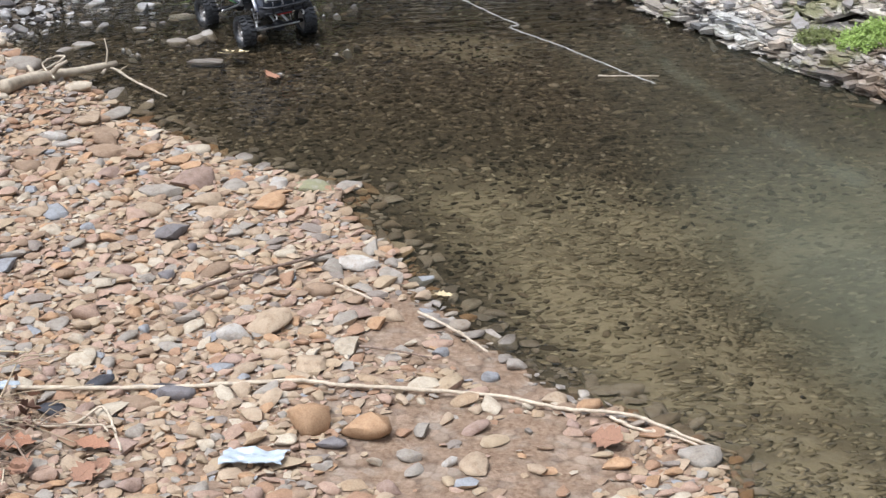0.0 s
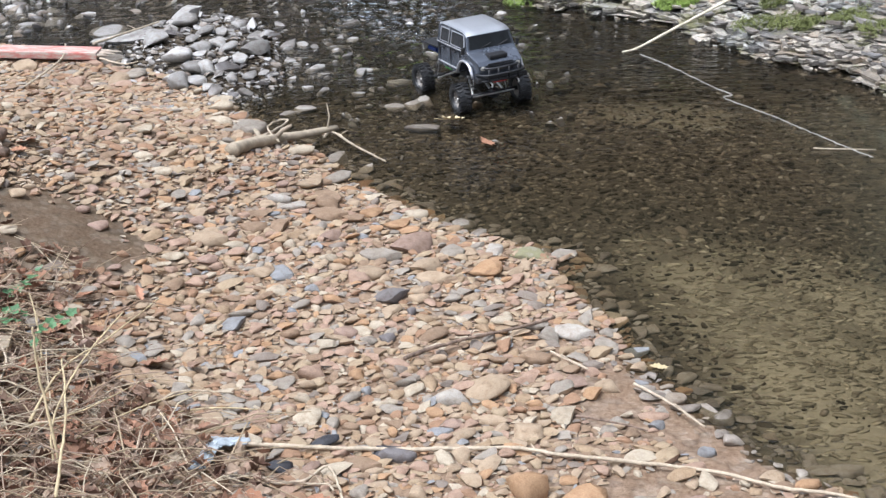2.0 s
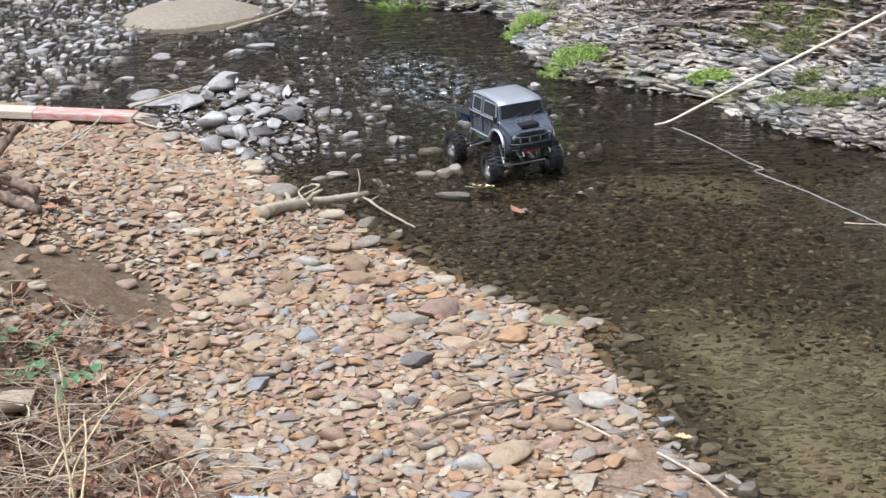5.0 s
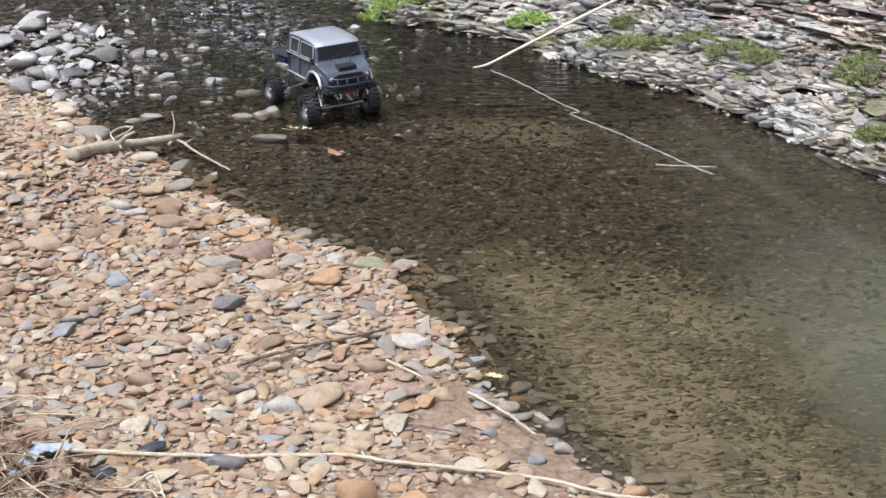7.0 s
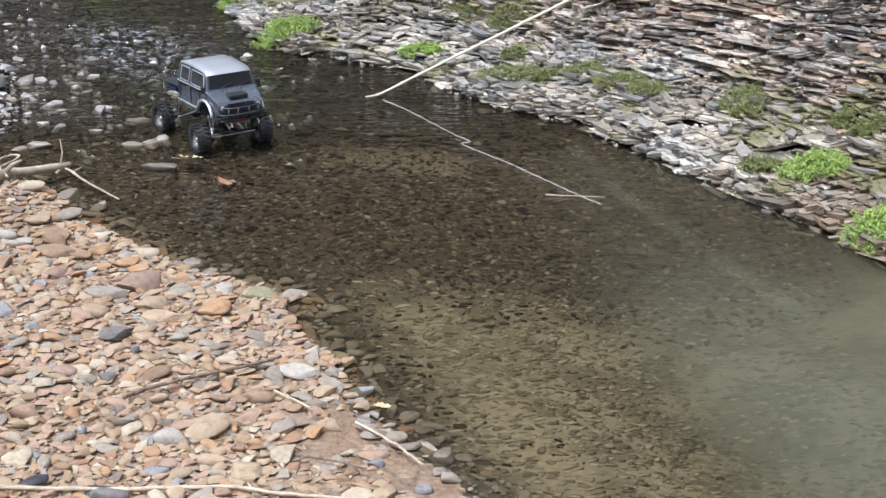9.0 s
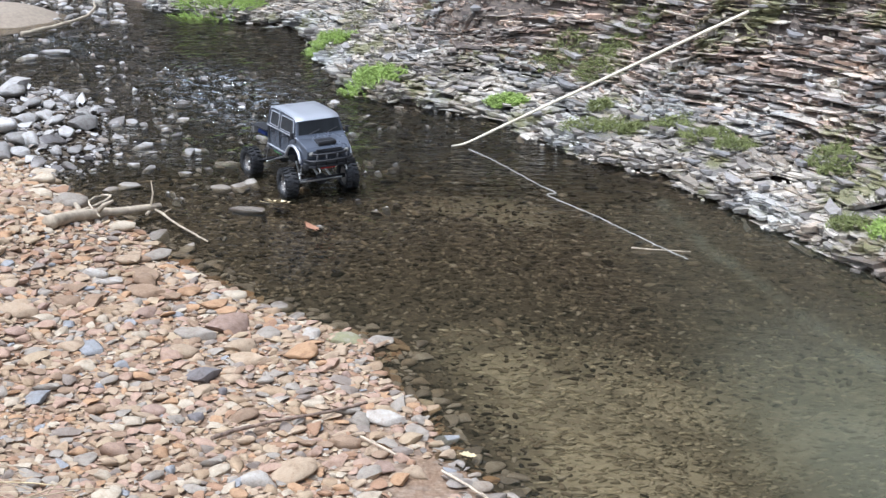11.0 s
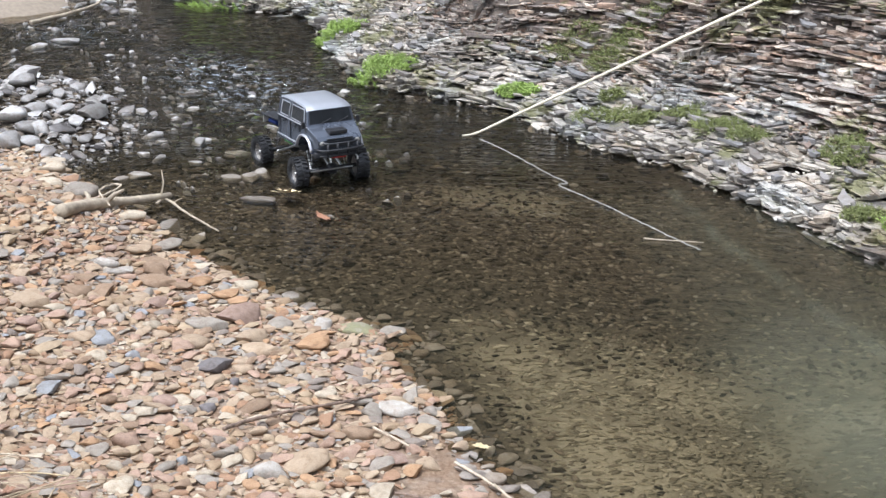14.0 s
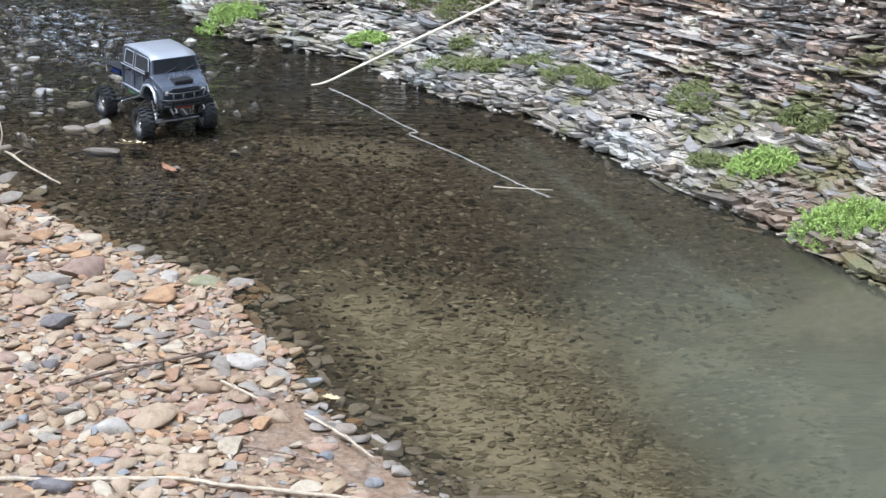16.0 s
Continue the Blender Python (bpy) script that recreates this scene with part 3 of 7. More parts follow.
def scatter(n, box, gap, rnd, keep, taken, close=0.80):
    """Points in the box that pass keep(), none nearer to another than the gap between them."""
    x = rnd.uniform(box[0], box[1], n)
    y = rnd.uniform(box[2], box[3], n)
    r = rnd.uniform(gap[0], gap[1], n)
    ok = keep(x, y)
    x, y, r = x[ok], y[ok], r[ok]
    cell, out = 0.12, []
    for a, b, c in zip(x, y, r):
        i, j = int(a // cell), int(b // cell)
        if all((a - p) ** 2 + (b - q) ** 2 > (close * (c + s)) ** 2 for u in (i - 1, i, i + 1) for w in (j - 1, j, j + 1) for p, q, s in taken.get((u, w), ())):
            taken.setdefault((i, j), []).append((a, b, c))
            out.append((a, b, c))
    return np.array(out).reshape(-1, 3)


STONE_SHAPES = {}


def river_stone(x, y, long, wide, high, colour, yaw=0, label="", tilt=(0, 0), sink=0.3, category="stone", group="stones of the gravel bar", taken=None, mat=None):
    """A single stone that one could pick up; sizes across, in metres."""
    k = random.randrange(14)
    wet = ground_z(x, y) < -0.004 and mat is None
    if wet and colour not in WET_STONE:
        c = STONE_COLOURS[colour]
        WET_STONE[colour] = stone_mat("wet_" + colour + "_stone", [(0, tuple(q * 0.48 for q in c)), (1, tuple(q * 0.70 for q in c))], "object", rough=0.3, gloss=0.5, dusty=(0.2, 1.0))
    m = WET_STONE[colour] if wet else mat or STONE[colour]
    if group == "cobbles in the shallows" and y > 5.9:
        m = MAT_BLEACHED
    if (k, m.name) not in STONE_SHAPES:
        v, f = MIDDLE[k]
        STONE_SHAPES[k, m.name] = mesh_from("stone", v, f, True, [m], 42)
    ob = new("stone", STONE_SHAPES[k, m.name])
    bottom = ground_z(x, y)
    high *= 1.25
    if bottom < 0:  # stones in the shallows just reach out of the water
        high, sink = min((0.010 - bottom) / 0.75, 0.7 * min(long, wide)), 0.25
    z = bottom + high * (0.5 - sink)
    ob.matrix_world = pose(x, y, z, tilt[0], tilt[1], yaw) @ Matrix.Diagonal((long / 2, wide / 2, high / 2, 1))
    if taken is not None:
        taken.setdefault((int(x // 0.12), int(y // 0.12)), []).append((x, y, (long + wide) / 4))
    return tagged(ob, label or f"flat water-worn {colour} stone lying on the gravel bar", category, group)


TAKEN = {}
rng = np.random.RandomState(5)
river_stone(-0.889, 4.859, 0.108, 0.131, 0.032, "grey", -7, taken=TAKEN, sink=0.25)
river_stone(-0.971, 4.789, 0.087, 0.099, 0.026, "tan", -5, taken=TAKEN, sink=0.25)
river_stone(-1.051, 4.621, 0.110, 0.050, 0.033, "white", -11, taken=TAKEN, sink=0.25)
river_stone(-0.986, 4.566, 0.083, 0.066, 0.025, "white", 9, taken=TAKEN, sink=0.25)
river_stone(-0.875, 4.609, 0.109, 0.099, 0.033, "brown", -2, taken=TAKEN, sink=0.25)
river_stone(-0.855, 4.504, 0.113, 0.086, 0.034, "brown", 1, taken=TAKEN, sink=0.25)
river_stone(-0.731, 4.553, 0.095, 0.074, 0.029, "orange", -10, taken=TAKEN, sink=0.25)
river_stone(-0.587, 4.552, 0.082, 0.065, 0.025, "cream", -12, taken=TAKEN, sink=0.25)
river_stone(-0.640, 4.452, 0.074, 0.101, 0.022, "orange", -12, taken=TAKEN, sink=0.25)
river_stone(-0.446, 4.525, 0.107, 0.102, 0.032, "grey", -14, taken=TAKEN, sink=0.25)
river_stone(-0.383, 4.408, 0.061, 0.073, 0.020, "grey", -2, taken=TAKEN, sink=0.25)
river_stone(-1.173, 4.181, 0.114, 0.082, 0.034, "tan", 3, taken=TAKEN, sink=0.25)
river_stone(-1.071, 4.336, 0.092, 0.069, 0.028, "brown", -5, taken=TAKEN, sink=0.25)
river_stone(-1.002, 4.373, 0.074, 0.100, 0.022, "brown", 11, taken=TAKEN, sink=0.25)
river_stone(-1.026, 4.164, 0.053, 0.052, 0.020, "blue", 10, label="small blue water-worn stone lying on the gravel bar", taken=TAKEN, sink=0.25)
river_stone(-0.854, 4.226, 0.048, 0.053, 0.020, "blue", -13, label="small blue water-worn stone lying on the gravel bar", taken=TAKEN, sink=0.25)
river_stone(-1.249, 4.032, 0.087, 0.042, 0.026, "cream", -7, taken=TAKEN, sink=0.25)
river_stone(-0.831, 4.326, 0.079, 0.073, 0.024, "rose", 2, taken=TAKEN, sink=0.25)
river_stone(-0.652, 4.147, 0.117, 0.061, 0.035, "grey", 3, taken=TAKEN, sink=0.25)
river_stone(-0.573, 4.262, 0.137, 0.151, 0.041, "rose", -3, label="large rose water-worn stone lying on the gravel bar", taken=TAKEN, sink=0.25)
river_stone(-0.460, 4.233, 0.095, 0.118, 0.028, "grey", -6, taken=TAKEN, sink=0.25)
river_stone(-0.393, 4.212, 0.047, 0.064, 0.020, "tan", 10, label="small tan water-worn stone lying on the gravel bar", taken=TAKEN, sink=0.25)
river_stone(-0.325, 4.253, 0.077, 0.100, 0.023, "white", -9, taken=TAKEN, sink=0.25)
river_stone(-0.126, 4.242, 0.101, 0.085, 0.030, "grey", 12, taken=TAKEN, sink=0.25)
river_stone(-0.926, 3.995, 0.074, 0.093, 0.022, "blue", -11, taken=TAKEN, sink=0.25)
river_stone(-0.986, 4.000, 0.097, 0.074, 0.029, "tan", -6, taken=TAKEN, sink=0.25)
river_stone(-0.920, 3.884, 0.095, 0.070, 0.028, "cream", -8, taken=TAKEN, sink=0.25)
river_stone(-0.824, 3.965, 0.057, 0.046, 0.020, "cream", -14, label="small cream water-worn stone lying on the gravel bar", taken=TAKEN, sink=0.25)
river_stone(-0.702, 4.000, 0.102, 0.090, 0.031, "pink", 12, taken=TAKEN, sink=0.25)
river_stone(-0.516, 4.076, 0.109, 0.076, 0.033, "tan", 6, taken=TAKEN, sink=0.25)
river_stone(-0.481, 3.999, 0.096, 0.078, 0.029, "tan", 11, taken=TAKEN, sink=0.25)
river_stone(-0.342, 4.085, 0.109, 0.147, 0.033, "orange", -6, taken=TAKEN, sink=0.25)
river_stone(-0.824, 3.903, 0.061, 0.059, 0.020, "blue", 11, taken=TAKEN, sink=0.25)
river_stone(-0.802, 3.822, 0.049, 0.067, 0.020, "pink", -6, label="small pink water-worn stone lying on the gravel bar", taken=TAKEN, sink=0.25)
river_stone(-0.840, 3.794, 0.055, 0.056, 0.020, "grey", -8, label="small grey water-worn stone lying on the gravel bar", taken=TAKEN, sink=0.25)
river_stone(-0.737, 3.791, 0.060, 0.050, 0.020, "tan", -9, label="small tan water-worn stone lying on the gravel bar", taken=TAKEN, sink=0.25)
river_stone(-0.605, 3.874, 0.116, 0.061, 0.035, "slate", -5, taken=TAKEN, sink=0.25)
river_stone(-0.521, 3.879, 0.061, 0.044, 0.020, "tan", -5, taken=TAKEN, sink=0.25)
river_stone(-0.371, 3.905, 0.061, 0.057, 0.020, "tan", 6, taken=TAKEN, sink=0.25)
river_stone(-0.428, 3.890, 0.061, 0.044, 0.020, "grey", 13, taken=TAKEN, sink=0.25)
river_stone(-0.251, 4.032, 0.054, 0.049, 0.020, "pink", 9, label="small pink water-worn stone lying on the gravel bar", taken=TAKEN, sink=0.25)
river_stone(-0.996, 3.736, 0.071, 0.033, 0.021, "grey", 13, taken=TAKEN, sink=0.25)
river_stone(-1.005, 3.665, 0.077, 0.070, 0.023, "blue", 13, taken=TAKEN, sink=0.25)
river_stone(-1.062, 3.645, 0.066, 0.053, 0.020, "cream", 14, taken=TAKEN, sink=0.25)
river_stone(-1.077, 3.476, 0.057, 0.077, 0.020, "tan", -3, label="small tan water-worn stone lying on the gravel bar", taken=TAKEN, sink=0.25)
river_stone(-0.651, 3.662, 0.069, 0.056, 0.021, "cream", -12, taken=TAKEN, sink=0.25)
river_stone(-0.623, 3.604, 0.047, 0.021, 0.020, "grey", 13, label="small grey water-worn stone lying on the gravel bar", taken=TAKEN, sink=0.25)
river_stone(-0.582, 3.630, 0.047, 0.046, 0.020, "slate", 5, label="small slate water-worn stone lying on the gravel bar", taken=TAKEN, sink=0.25)
river_stone(-0.532, 3.794, 0.027, 0.034, 0.020, "slate", -4, label="small slate water-worn stone lying on the gravel bar", taken=TAKEN, sink=0.25)
river_stone(-0.462, 3.658, 0.089, 0.080, 0.027, "brown", 7, taken=TAKEN, sink=0.25)
river_stone(-0.283, 3.761, 0.073, 0.051, 0.022, "cream", -2, taken=TAKEN, sink=0.25)
river_stone(-0.085, 3.681, 0.100, 0.077, 0.030, "white", 2, taken=TAKEN, sink=0.25)
river_stone(-0.152, 3.670, 0.084, 0.093, 0.025, "grey", -7, taken=TAKEN, sink=0.25)
river_stone(-0.706, 3.659, 0.090, 0.068, 0.027, "rose", -9, taken=TAKEN, sink=0.25)
river_stone(-0.813, 3.352, 0.069, 0.076, 0.021, "grey", -7, taken=TAKEN, sink=0.25)
river_stone(-0.751, 3.272, 0.063, 0.042, 0.020, "cream", 1, taken=TAKEN, sink=0.25)
river_stone(-0.838, 3.387, 0.055, 0.041, 0.020, "orange", -6, label="small orange water-worn stone lying on the gravel bar", taken=TAKEN, sink=0.25)
river_stone(-0.637, 3.409, 0.058, 0.063, 0.020, "orange", -12, label="small orange water-worn stone lying on the gravel bar", taken=TAKEN, sink=0.25)
river_stone(-0.487, 3.333, 0.064, 0.060, 0.020, "cream", 12, taken=TAKEN, sink=0.25)
river_stone(-0.510, 3.371, 0.054, 0.024, 0.020, "grey", 13, label="small grey water-worn stone lying on the gravel bar", taken=TAKEN, sink=0.25)
river_stone(-0.393, 3.296, 0.116, 0.072, 0.035, "white", 3, taken=TAKEN, sink=0.25)
river_stone(-0.303, 3.336, 0.127, 0.139, 0.038, "tan", 12, label="large tan water-worn stone lying on the gravel bar", taken=TAKEN, sink=0.25)
river_stone(-0.202, 3.550, 0.113, 0.068, 0.034, "brown", -5, taken=TAKEN, sink=0.25)
river_stone(-0.117, 3.497, 0.051, 0.046, 0.020, "tan", -14, label="small tan water-worn stone lying on the gravel bar", taken=TAKEN, sink=0.25)
river_stone(-0.087, 3.403, 0.084, 0.060, 0.025, "rose", -5, taken=TAKEN, sink=0.25)
river_stone(-0.747, 3.395, 0.110, 0.049, 0.033, "pink", 4, taken=TAKEN, sink=0.25)
river_stone(-1.058, 3.273, 0.064, 0.086, 0.020, "grey", 8, taken=TAKEN, sink=0.25)
river_stone(-0.601, 3.324, 0.029, 0.033, 0.020, "blue", 14, label="small blue water-worn stone lying on the gravel bar", taken=TAKEN, sink=0.25)
river_stone(-0.546, 3.263, 0.060, 0.027, 0.020, "cream", -5, label="small cream water-worn stone lying on the gravel bar", taken=TAKEN, sink=0.25)
river_stone(-0.636, 3.285, 0.058, 0.042, 0.020, "grey", 13, label="small grey water-worn stone lying on the gravel bar", taken=TAKEN, sink=0.25)
river_stone(-0.116, 3.221, 0.071, 0.087, 0.021, "cream", 10, taken=TAKEN, sink=0.25)
river_stone(-0.001, 3.618, 0.072, 0.097, 0.022, "grey", 2, taken=TAKEN, sink=0.25)
river_stone(-0.001, 3.701, 0.053, 0.051, 0.020, "grey", -8, label="small grey water-worn stone lying on the gravel bar", taken=TAKEN, sink=0.25)
river_stone(-0.047, 3.344, 0.053, 0.058, 0.020, "orange", -1, label="small orange water-worn stone lying on the gravel bar", taken=TAKEN, sink=0.25)
river_stone(-0.010, 3.399, 0.078, 0.071, 0.024, "tan", -1, taken=TAKEN, sink=0.25)
river_stone(-0.351, 3.115, 0.069, 0.059, 0.021, "tan", 5, taken=TAKEN, sink=0.25)
river_stone(-0.386, 3.172, 0.070, 0.057, 0.021, "rose", -5, taken=TAKEN, sink=0.25)
river_stone(-0.280, 3.189, 0.084, 0.038, 0.025, "tan", -1, taken=TAKEN, sink=0.25)
river_stone(-0.199, 3.136, 0.111, 0.081, 0.033, "tan", 0, taken=TAKEN, sink=0.25)
river_stone(-0.422, 3.228, 0.057, 0.040, 0.020, "orange", -9, label="small orange water-worn stone lying on the gravel bar", taken=TAKEN, sink=0.25)
river_stone(-0.515, 3.126, 0.030, 0.034, 0.020, "orange", -7, label="small orange water-worn stone lying on the gravel bar", taken=TAKEN, sink=0.25)
river_stone(-0.510, 3.022, 0.117, 0.053, 0.035, "slate", -5, taken=TAKEN, sink=0.25)
river_stone(0.105, 3.197, 0.045, 0.029, 0.020, "blue", -6, label="small blue water-worn stone lying on the gravel bar", taken=TAKEN, sink=0.25)
river_stone(0.205, 3.080, 0.055, 0.046, 0.020, "blue", 12, label="small blue water-worn stone lying on the gravel bar", taken=TAKEN, sink=0.25)
river_stone(0.267, 3.268, 0.077, 0.078, 0.023, "grey", 11, taken=TAKEN, sink=0.25)
river_stone(-0.194, 2.842, 0.098, 0.080, 0.060, "orange", -13, label="rounded orange-brown rock half sunk in silt", taken=TAKEN, sink=0.25)
river_stone(-0.074, 2.824, 0.122, 0.085, 0.058, "orange", -12, label="large orange-tan rock half sunk in silt", taken=TAKEN, sink=0.25)
river_stone(-0.147, 2.779, 0.081, 0.038, 0.024, "slate", -13, taken=TAKEN, sink=0.25)
river_stone(0.044, 2.824, 0.038, 0.051, 0.020, "grey", 0, label="small grey water-worn stone lying on the gravel bar", taken=TAKEN, sink=0.25)
river_stone(0.148, 2.671, 0.073, 0.098, 0.022, "tan", 6, taken=TAKEN, sink=0.25)
river_stone(0.623, 2.712, 0.100, 0.080, 0.030, "grey", -6, taken=TAKEN, sink=0.25)
river_stone(0.440, 2.681, 0.074, 0.050, 0.022, "orange", 2, taken=TAKEN, sink=0.25)
river_stone(0.017, 2.721, 0.049, 0.040, 0.020, "grey", 3, label="small grey water-worn stone lying on the gravel bar", taken=TAKEN, sink=0.25)
river_stone(-0.724, 3.166, 0.084, 0.091, 0.025, "cream", 6, taken=TAKEN, sink=0.25)
river_stone(-0.563, 2.958, 0.079, 0.056, 0.024, "brown", 1, taken=TAKEN, sink=0.25)
river_stone(-0.032, 2.605, 0.059, 0.068, 0.020, "rose", 8, label="small rose water-worn stone lying on the gravel bar", taken=TAKEN, sink=0.25)
river_stone(-0.241, 2.785, 0.056, 0.053, 0.020, "cream", -4, label="small cream water-worn stone lying on the gravel bar", taken=TAKEN, sink=0.25)
river_stone(-0.313, 2.641, 0.036, 0.028, 0.020, "tan", -10, label="small tan water-worn stone lying on the gravel bar", taken=TAKEN, sink=0.25)
river_stone(0.504, 2.613, 0.042, 0.032, 0.020, "orange", 7, label="small orange water-worn stone lying on the gravel bar", taken=TAKEN, sink=0.25)
river_stone(0.097, 2.686, 0.036, 0.028, 0.020, "white", -8, label="small white water-worn stone lying on the gravel bar", taken=TAKEN, sink=0.25)
river_stone(-0.106, 3.019, 0.053, 0.034, 0.020, "pink", -12, label="small pink water-worn stone lying on the gravel bar", taken=TAKEN, sink=0.25)
river_stone(-0.832, 3.036, 0.068, 0.050, 0.020, "cream", -1, taken=TAKEN, sink=0.25)
river_stone(-0.688, 4.034, 0.118, 0.083, 0.035, "tan", -8, taken=TAKEN, sink=0.25)
river_stone(-0.737, 3.564, 0.084, 0.049, 0.025, "cream", 6, taken=TAKEN, sink=0.25)
river_stone(-0.560, 2.840, 0.051, 0.056, 0.020, "grey", 6, label="small grey water-worn stone lying on the gravel bar", taken=TAKEN, sink=0.25)
river_stone(-1.971, 6.099, 0.137, 0.185, 0.041, "tan", 0, label="large tan water-worn stone lying on the gravel bar", taken=TAKEN, sink=0.25)
river_stone(-2.431, 6.275, 0.107, 0.145, 0.032, "tan", -6, taken=TAKEN, sink=0.25)
river_stone(-2.128, 6.441, 0.144, 0.195, 0.043, "grey", -9, label="large grey water-worn stone lying on the gravel bar", taken=TAKEN, sink=0.25)
river_stone(-1.927, 6.155, 0.121, 0.163, 0.036, "grey", -3, label="large grey water-worn stone lying on the gravel bar", taken=TAKEN, sink=0.25)
river_stone(-1.492, 5.822, 0.145, 0.151, 0.044, "cream", -1, label="large cream water-worn stone lying on the gravel bar", taken=TAKEN, sink=0.25)
river_stone(-1.285, 5.305, 0.163, 0.160, 0.049, "grey", 9, label="large grey water-worn stone lying on the gravel bar", taken=TAKEN, sink=0.25)
river_stone(-1.575, 4.964, 0.084, 0.082, 0.025, "cream", 4, taken=TAKEN, sink=0.25)
river_stone(-1.437, 4.777, 0.081, 0.065, 0.024, "tan", -4, taken=TAKEN, sink=0.25)
river_stone(-1.351, 4.738, 0.060, 0.081, 0.020, "orange", 6, taken=TAKEN, sink=0.25)
river_stone(-1.413, 4.622, 0.086, 0.047, 0.026, "cream", 3, taken=TAKEN, sink=0.25)
river_stone(-1.383, 5.365, 0.090, 0.078, 0.027, "cream", -8, taken=TAKEN, sink=0.25)
river_stone(-1.636, 4.901, 0.084, 0.068, 0.025, "tan", 14, taken=TAKEN, sink=0.25)
river_stone(-0.883, 4.668, 0.118, 0.101, 0.035, "brown", -4, taken=TAKEN, sink=0.25)
river_stone(-1.049, 5.077, 0.127, 0.057, 0.038, "cream", -11, label="large cream water-worn stone lying on the gravel bar", taken=TAKEN, sink=0.25)
river_stone(-0.924, 5.134, 0.100, 0.132, 0.030, "grey", 12, taken=TAKEN, sink=0.25)
river_stone(-2.125, 6.005, 0.102, 0.100, 0.031, "pink", -13, taken=TAKEN, sink=0.25)
river_stone(-2.253, 5.991, 0.085, 0.105, 0.026, "tan", 8, taken=TAKEN, sink=0.25)
river_stone(-1.335, 4.494, 0.077, 0.077, 0.023, "grey", -7, taken=TAKEN, sink=0.25)
river_stone(-1.500, 4.720, 0.067, 0.050, 0.020, "cream", -6, taken=TAKEN, sink=0.25)
river_stone(-1.384, 4.999, 0.070, 0.072, 0.021, "orange", 10, taken=TAKEN, sink=0.25)
river_stone(-1.768, 6.290, 0.156, 0.110, 0.062, "white", 4, label="wet white cobble standing out of the shallow water", group="cobbles in the shallows", taken=TAKEN, sink=0.05)
river_stone(-1.873, 6.909, 0.132, 0.178, 0.053, "grey", 5, label="wet grey cobble standing out of the shallow water", group="cobbles in the shallows", taken=TAKEN, sink=0.05)
river_stone(-1.947, 6.656, 0.147, 0.174, 0.059, "grey", 13, label="wet grey cobble standing out of the shallow water", group="cobbles in the shallows", taken=TAKEN, sink=0.05)
river_stone(-1.967, 7.068, 0.116, 0.145, 0.046, "grey", -7, label="wet grey cobble standing out of the shallow water", group="cobbles in the shallows", taken=TAKEN, sink=0.05)
river_stone(-1.696, 6.431, 0.088, 0.119, 0.035, "grey", -11, label="wet grey cobble standing out of the shallow water", group="cobbles in the shallows", taken=TAKEN, sink=0.05)
river_stone(-1.454, 6.439, 0.123, 0.165, 0.049, "grey", -4, label="wet grey cobble standing out of the shallow water", group="cobbles in the shallows", taken=TAKEN, sink=0.05)
river_stone(-1.513, 6.770, 0.083, 0.111, 0.033, "grey", -9, label="wet grey cobble standing out of the shallow water", group="cobbles in the shallows", taken=TAKEN, sink=0.05)
river_stone(-1.736, 6.702, 0.091, 0.123, 0.037, "grey", -5, label="wet grey cobble standing out of the shallow water", group="cobbles in the shallows", taken=TAKEN, sink=0.05)
river_stone(-1.436, 5.610, 0.109, 0.084, 0.043, "cream", 0, label="wet cream cobble standing out of the shallow water", group="cobbles in the shallows", taken=TAKEN, sink=0.05)
river_stone(-1.699, 6.014, 0.133, 0.144, 0.053, "grey", -14, label="wet grey cobble standing out of the shallow water", group="cobbles in the shallows", taken=TAKEN, sink=0.05)
river_stone(-0.949, 6.176, 0.083, 0.048, 0.033, "brown", -13, label="wet brown cobble standing out of the shallow water", group="cobbles in the shallows", taken=TAKEN, sink=0.05)
river_stone(-0.702, 5.722, 0.101, 0.131, 0.040, "grey", -3, label="wet grey cobble standing out of the shallow water", group="cobbles in the shallows", taken=TAKEN, sink=0.05)
river_stone(-1.128, 5.705, 0.125, 0.063, 0.050, "white", 8, label="wet white cobble standing out of the shallow water", group="cobbles in the shallows", taken=TAKEN, sink=0.05)
river_stone(-0.643, 5.437, 0.133, 0.060, 0.053, "grey", -12, label="wet grey cobble standing out of the shallow water", group="cobbles in the shallows", taken=TAKEN, sink=0.05)
river_stone(-1.164, 6.230, 0.101, 0.074, 0.040, "grey", 14, label="wet grey cobble standing out of the shallow water", group="cobbles in the shallows", taken=TAKEN, sink=0.05)
river_stone(-1.485, 6.059, 0.066, 0.090, 0.030, "grey", -5, label="wet grey cobble standing out of the shallow water", group="cobbles in the shallows", taken=TAKEN, sink=0.05)
river_stone(-1.412, 6.080, 0.075, 0.101, 0.030, "slate", 9, label="wet slate cobble standing out of the shallow water", group="cobbles in the shallows", taken=TAKEN, sink=0.05)
river_stone(-1.646, 6.149, 0.118, 0.074, 0.047, "white", 7, label="wet white cobble standing out of the shallow water", group="cobbles in the shallows", taken=TAKEN, sink=0.05)
river_stone(-1.766, 6.584, 0.072, 0.097, 0.030, "slate", -4, label="wet slate cobble standing out of the shallow water", group="cobbles in the shallows", taken=TAKEN, sink=0.05)
river_stone(-1.653, 6.527, 0.071, 0.096, 0.030, "grey", -14, label="wet grey cobble standing out of the shallow water", group="cobbles in the shallows", taken=TAKEN, sink=0.05)
river_stone(-1.657, 6.726, 0.073, 0.099, 0.030, "slate", -4, label="wet slate cobble standing out of the shallow water", group="cobbles in the shallows", taken=TAKEN, sink=0.05)
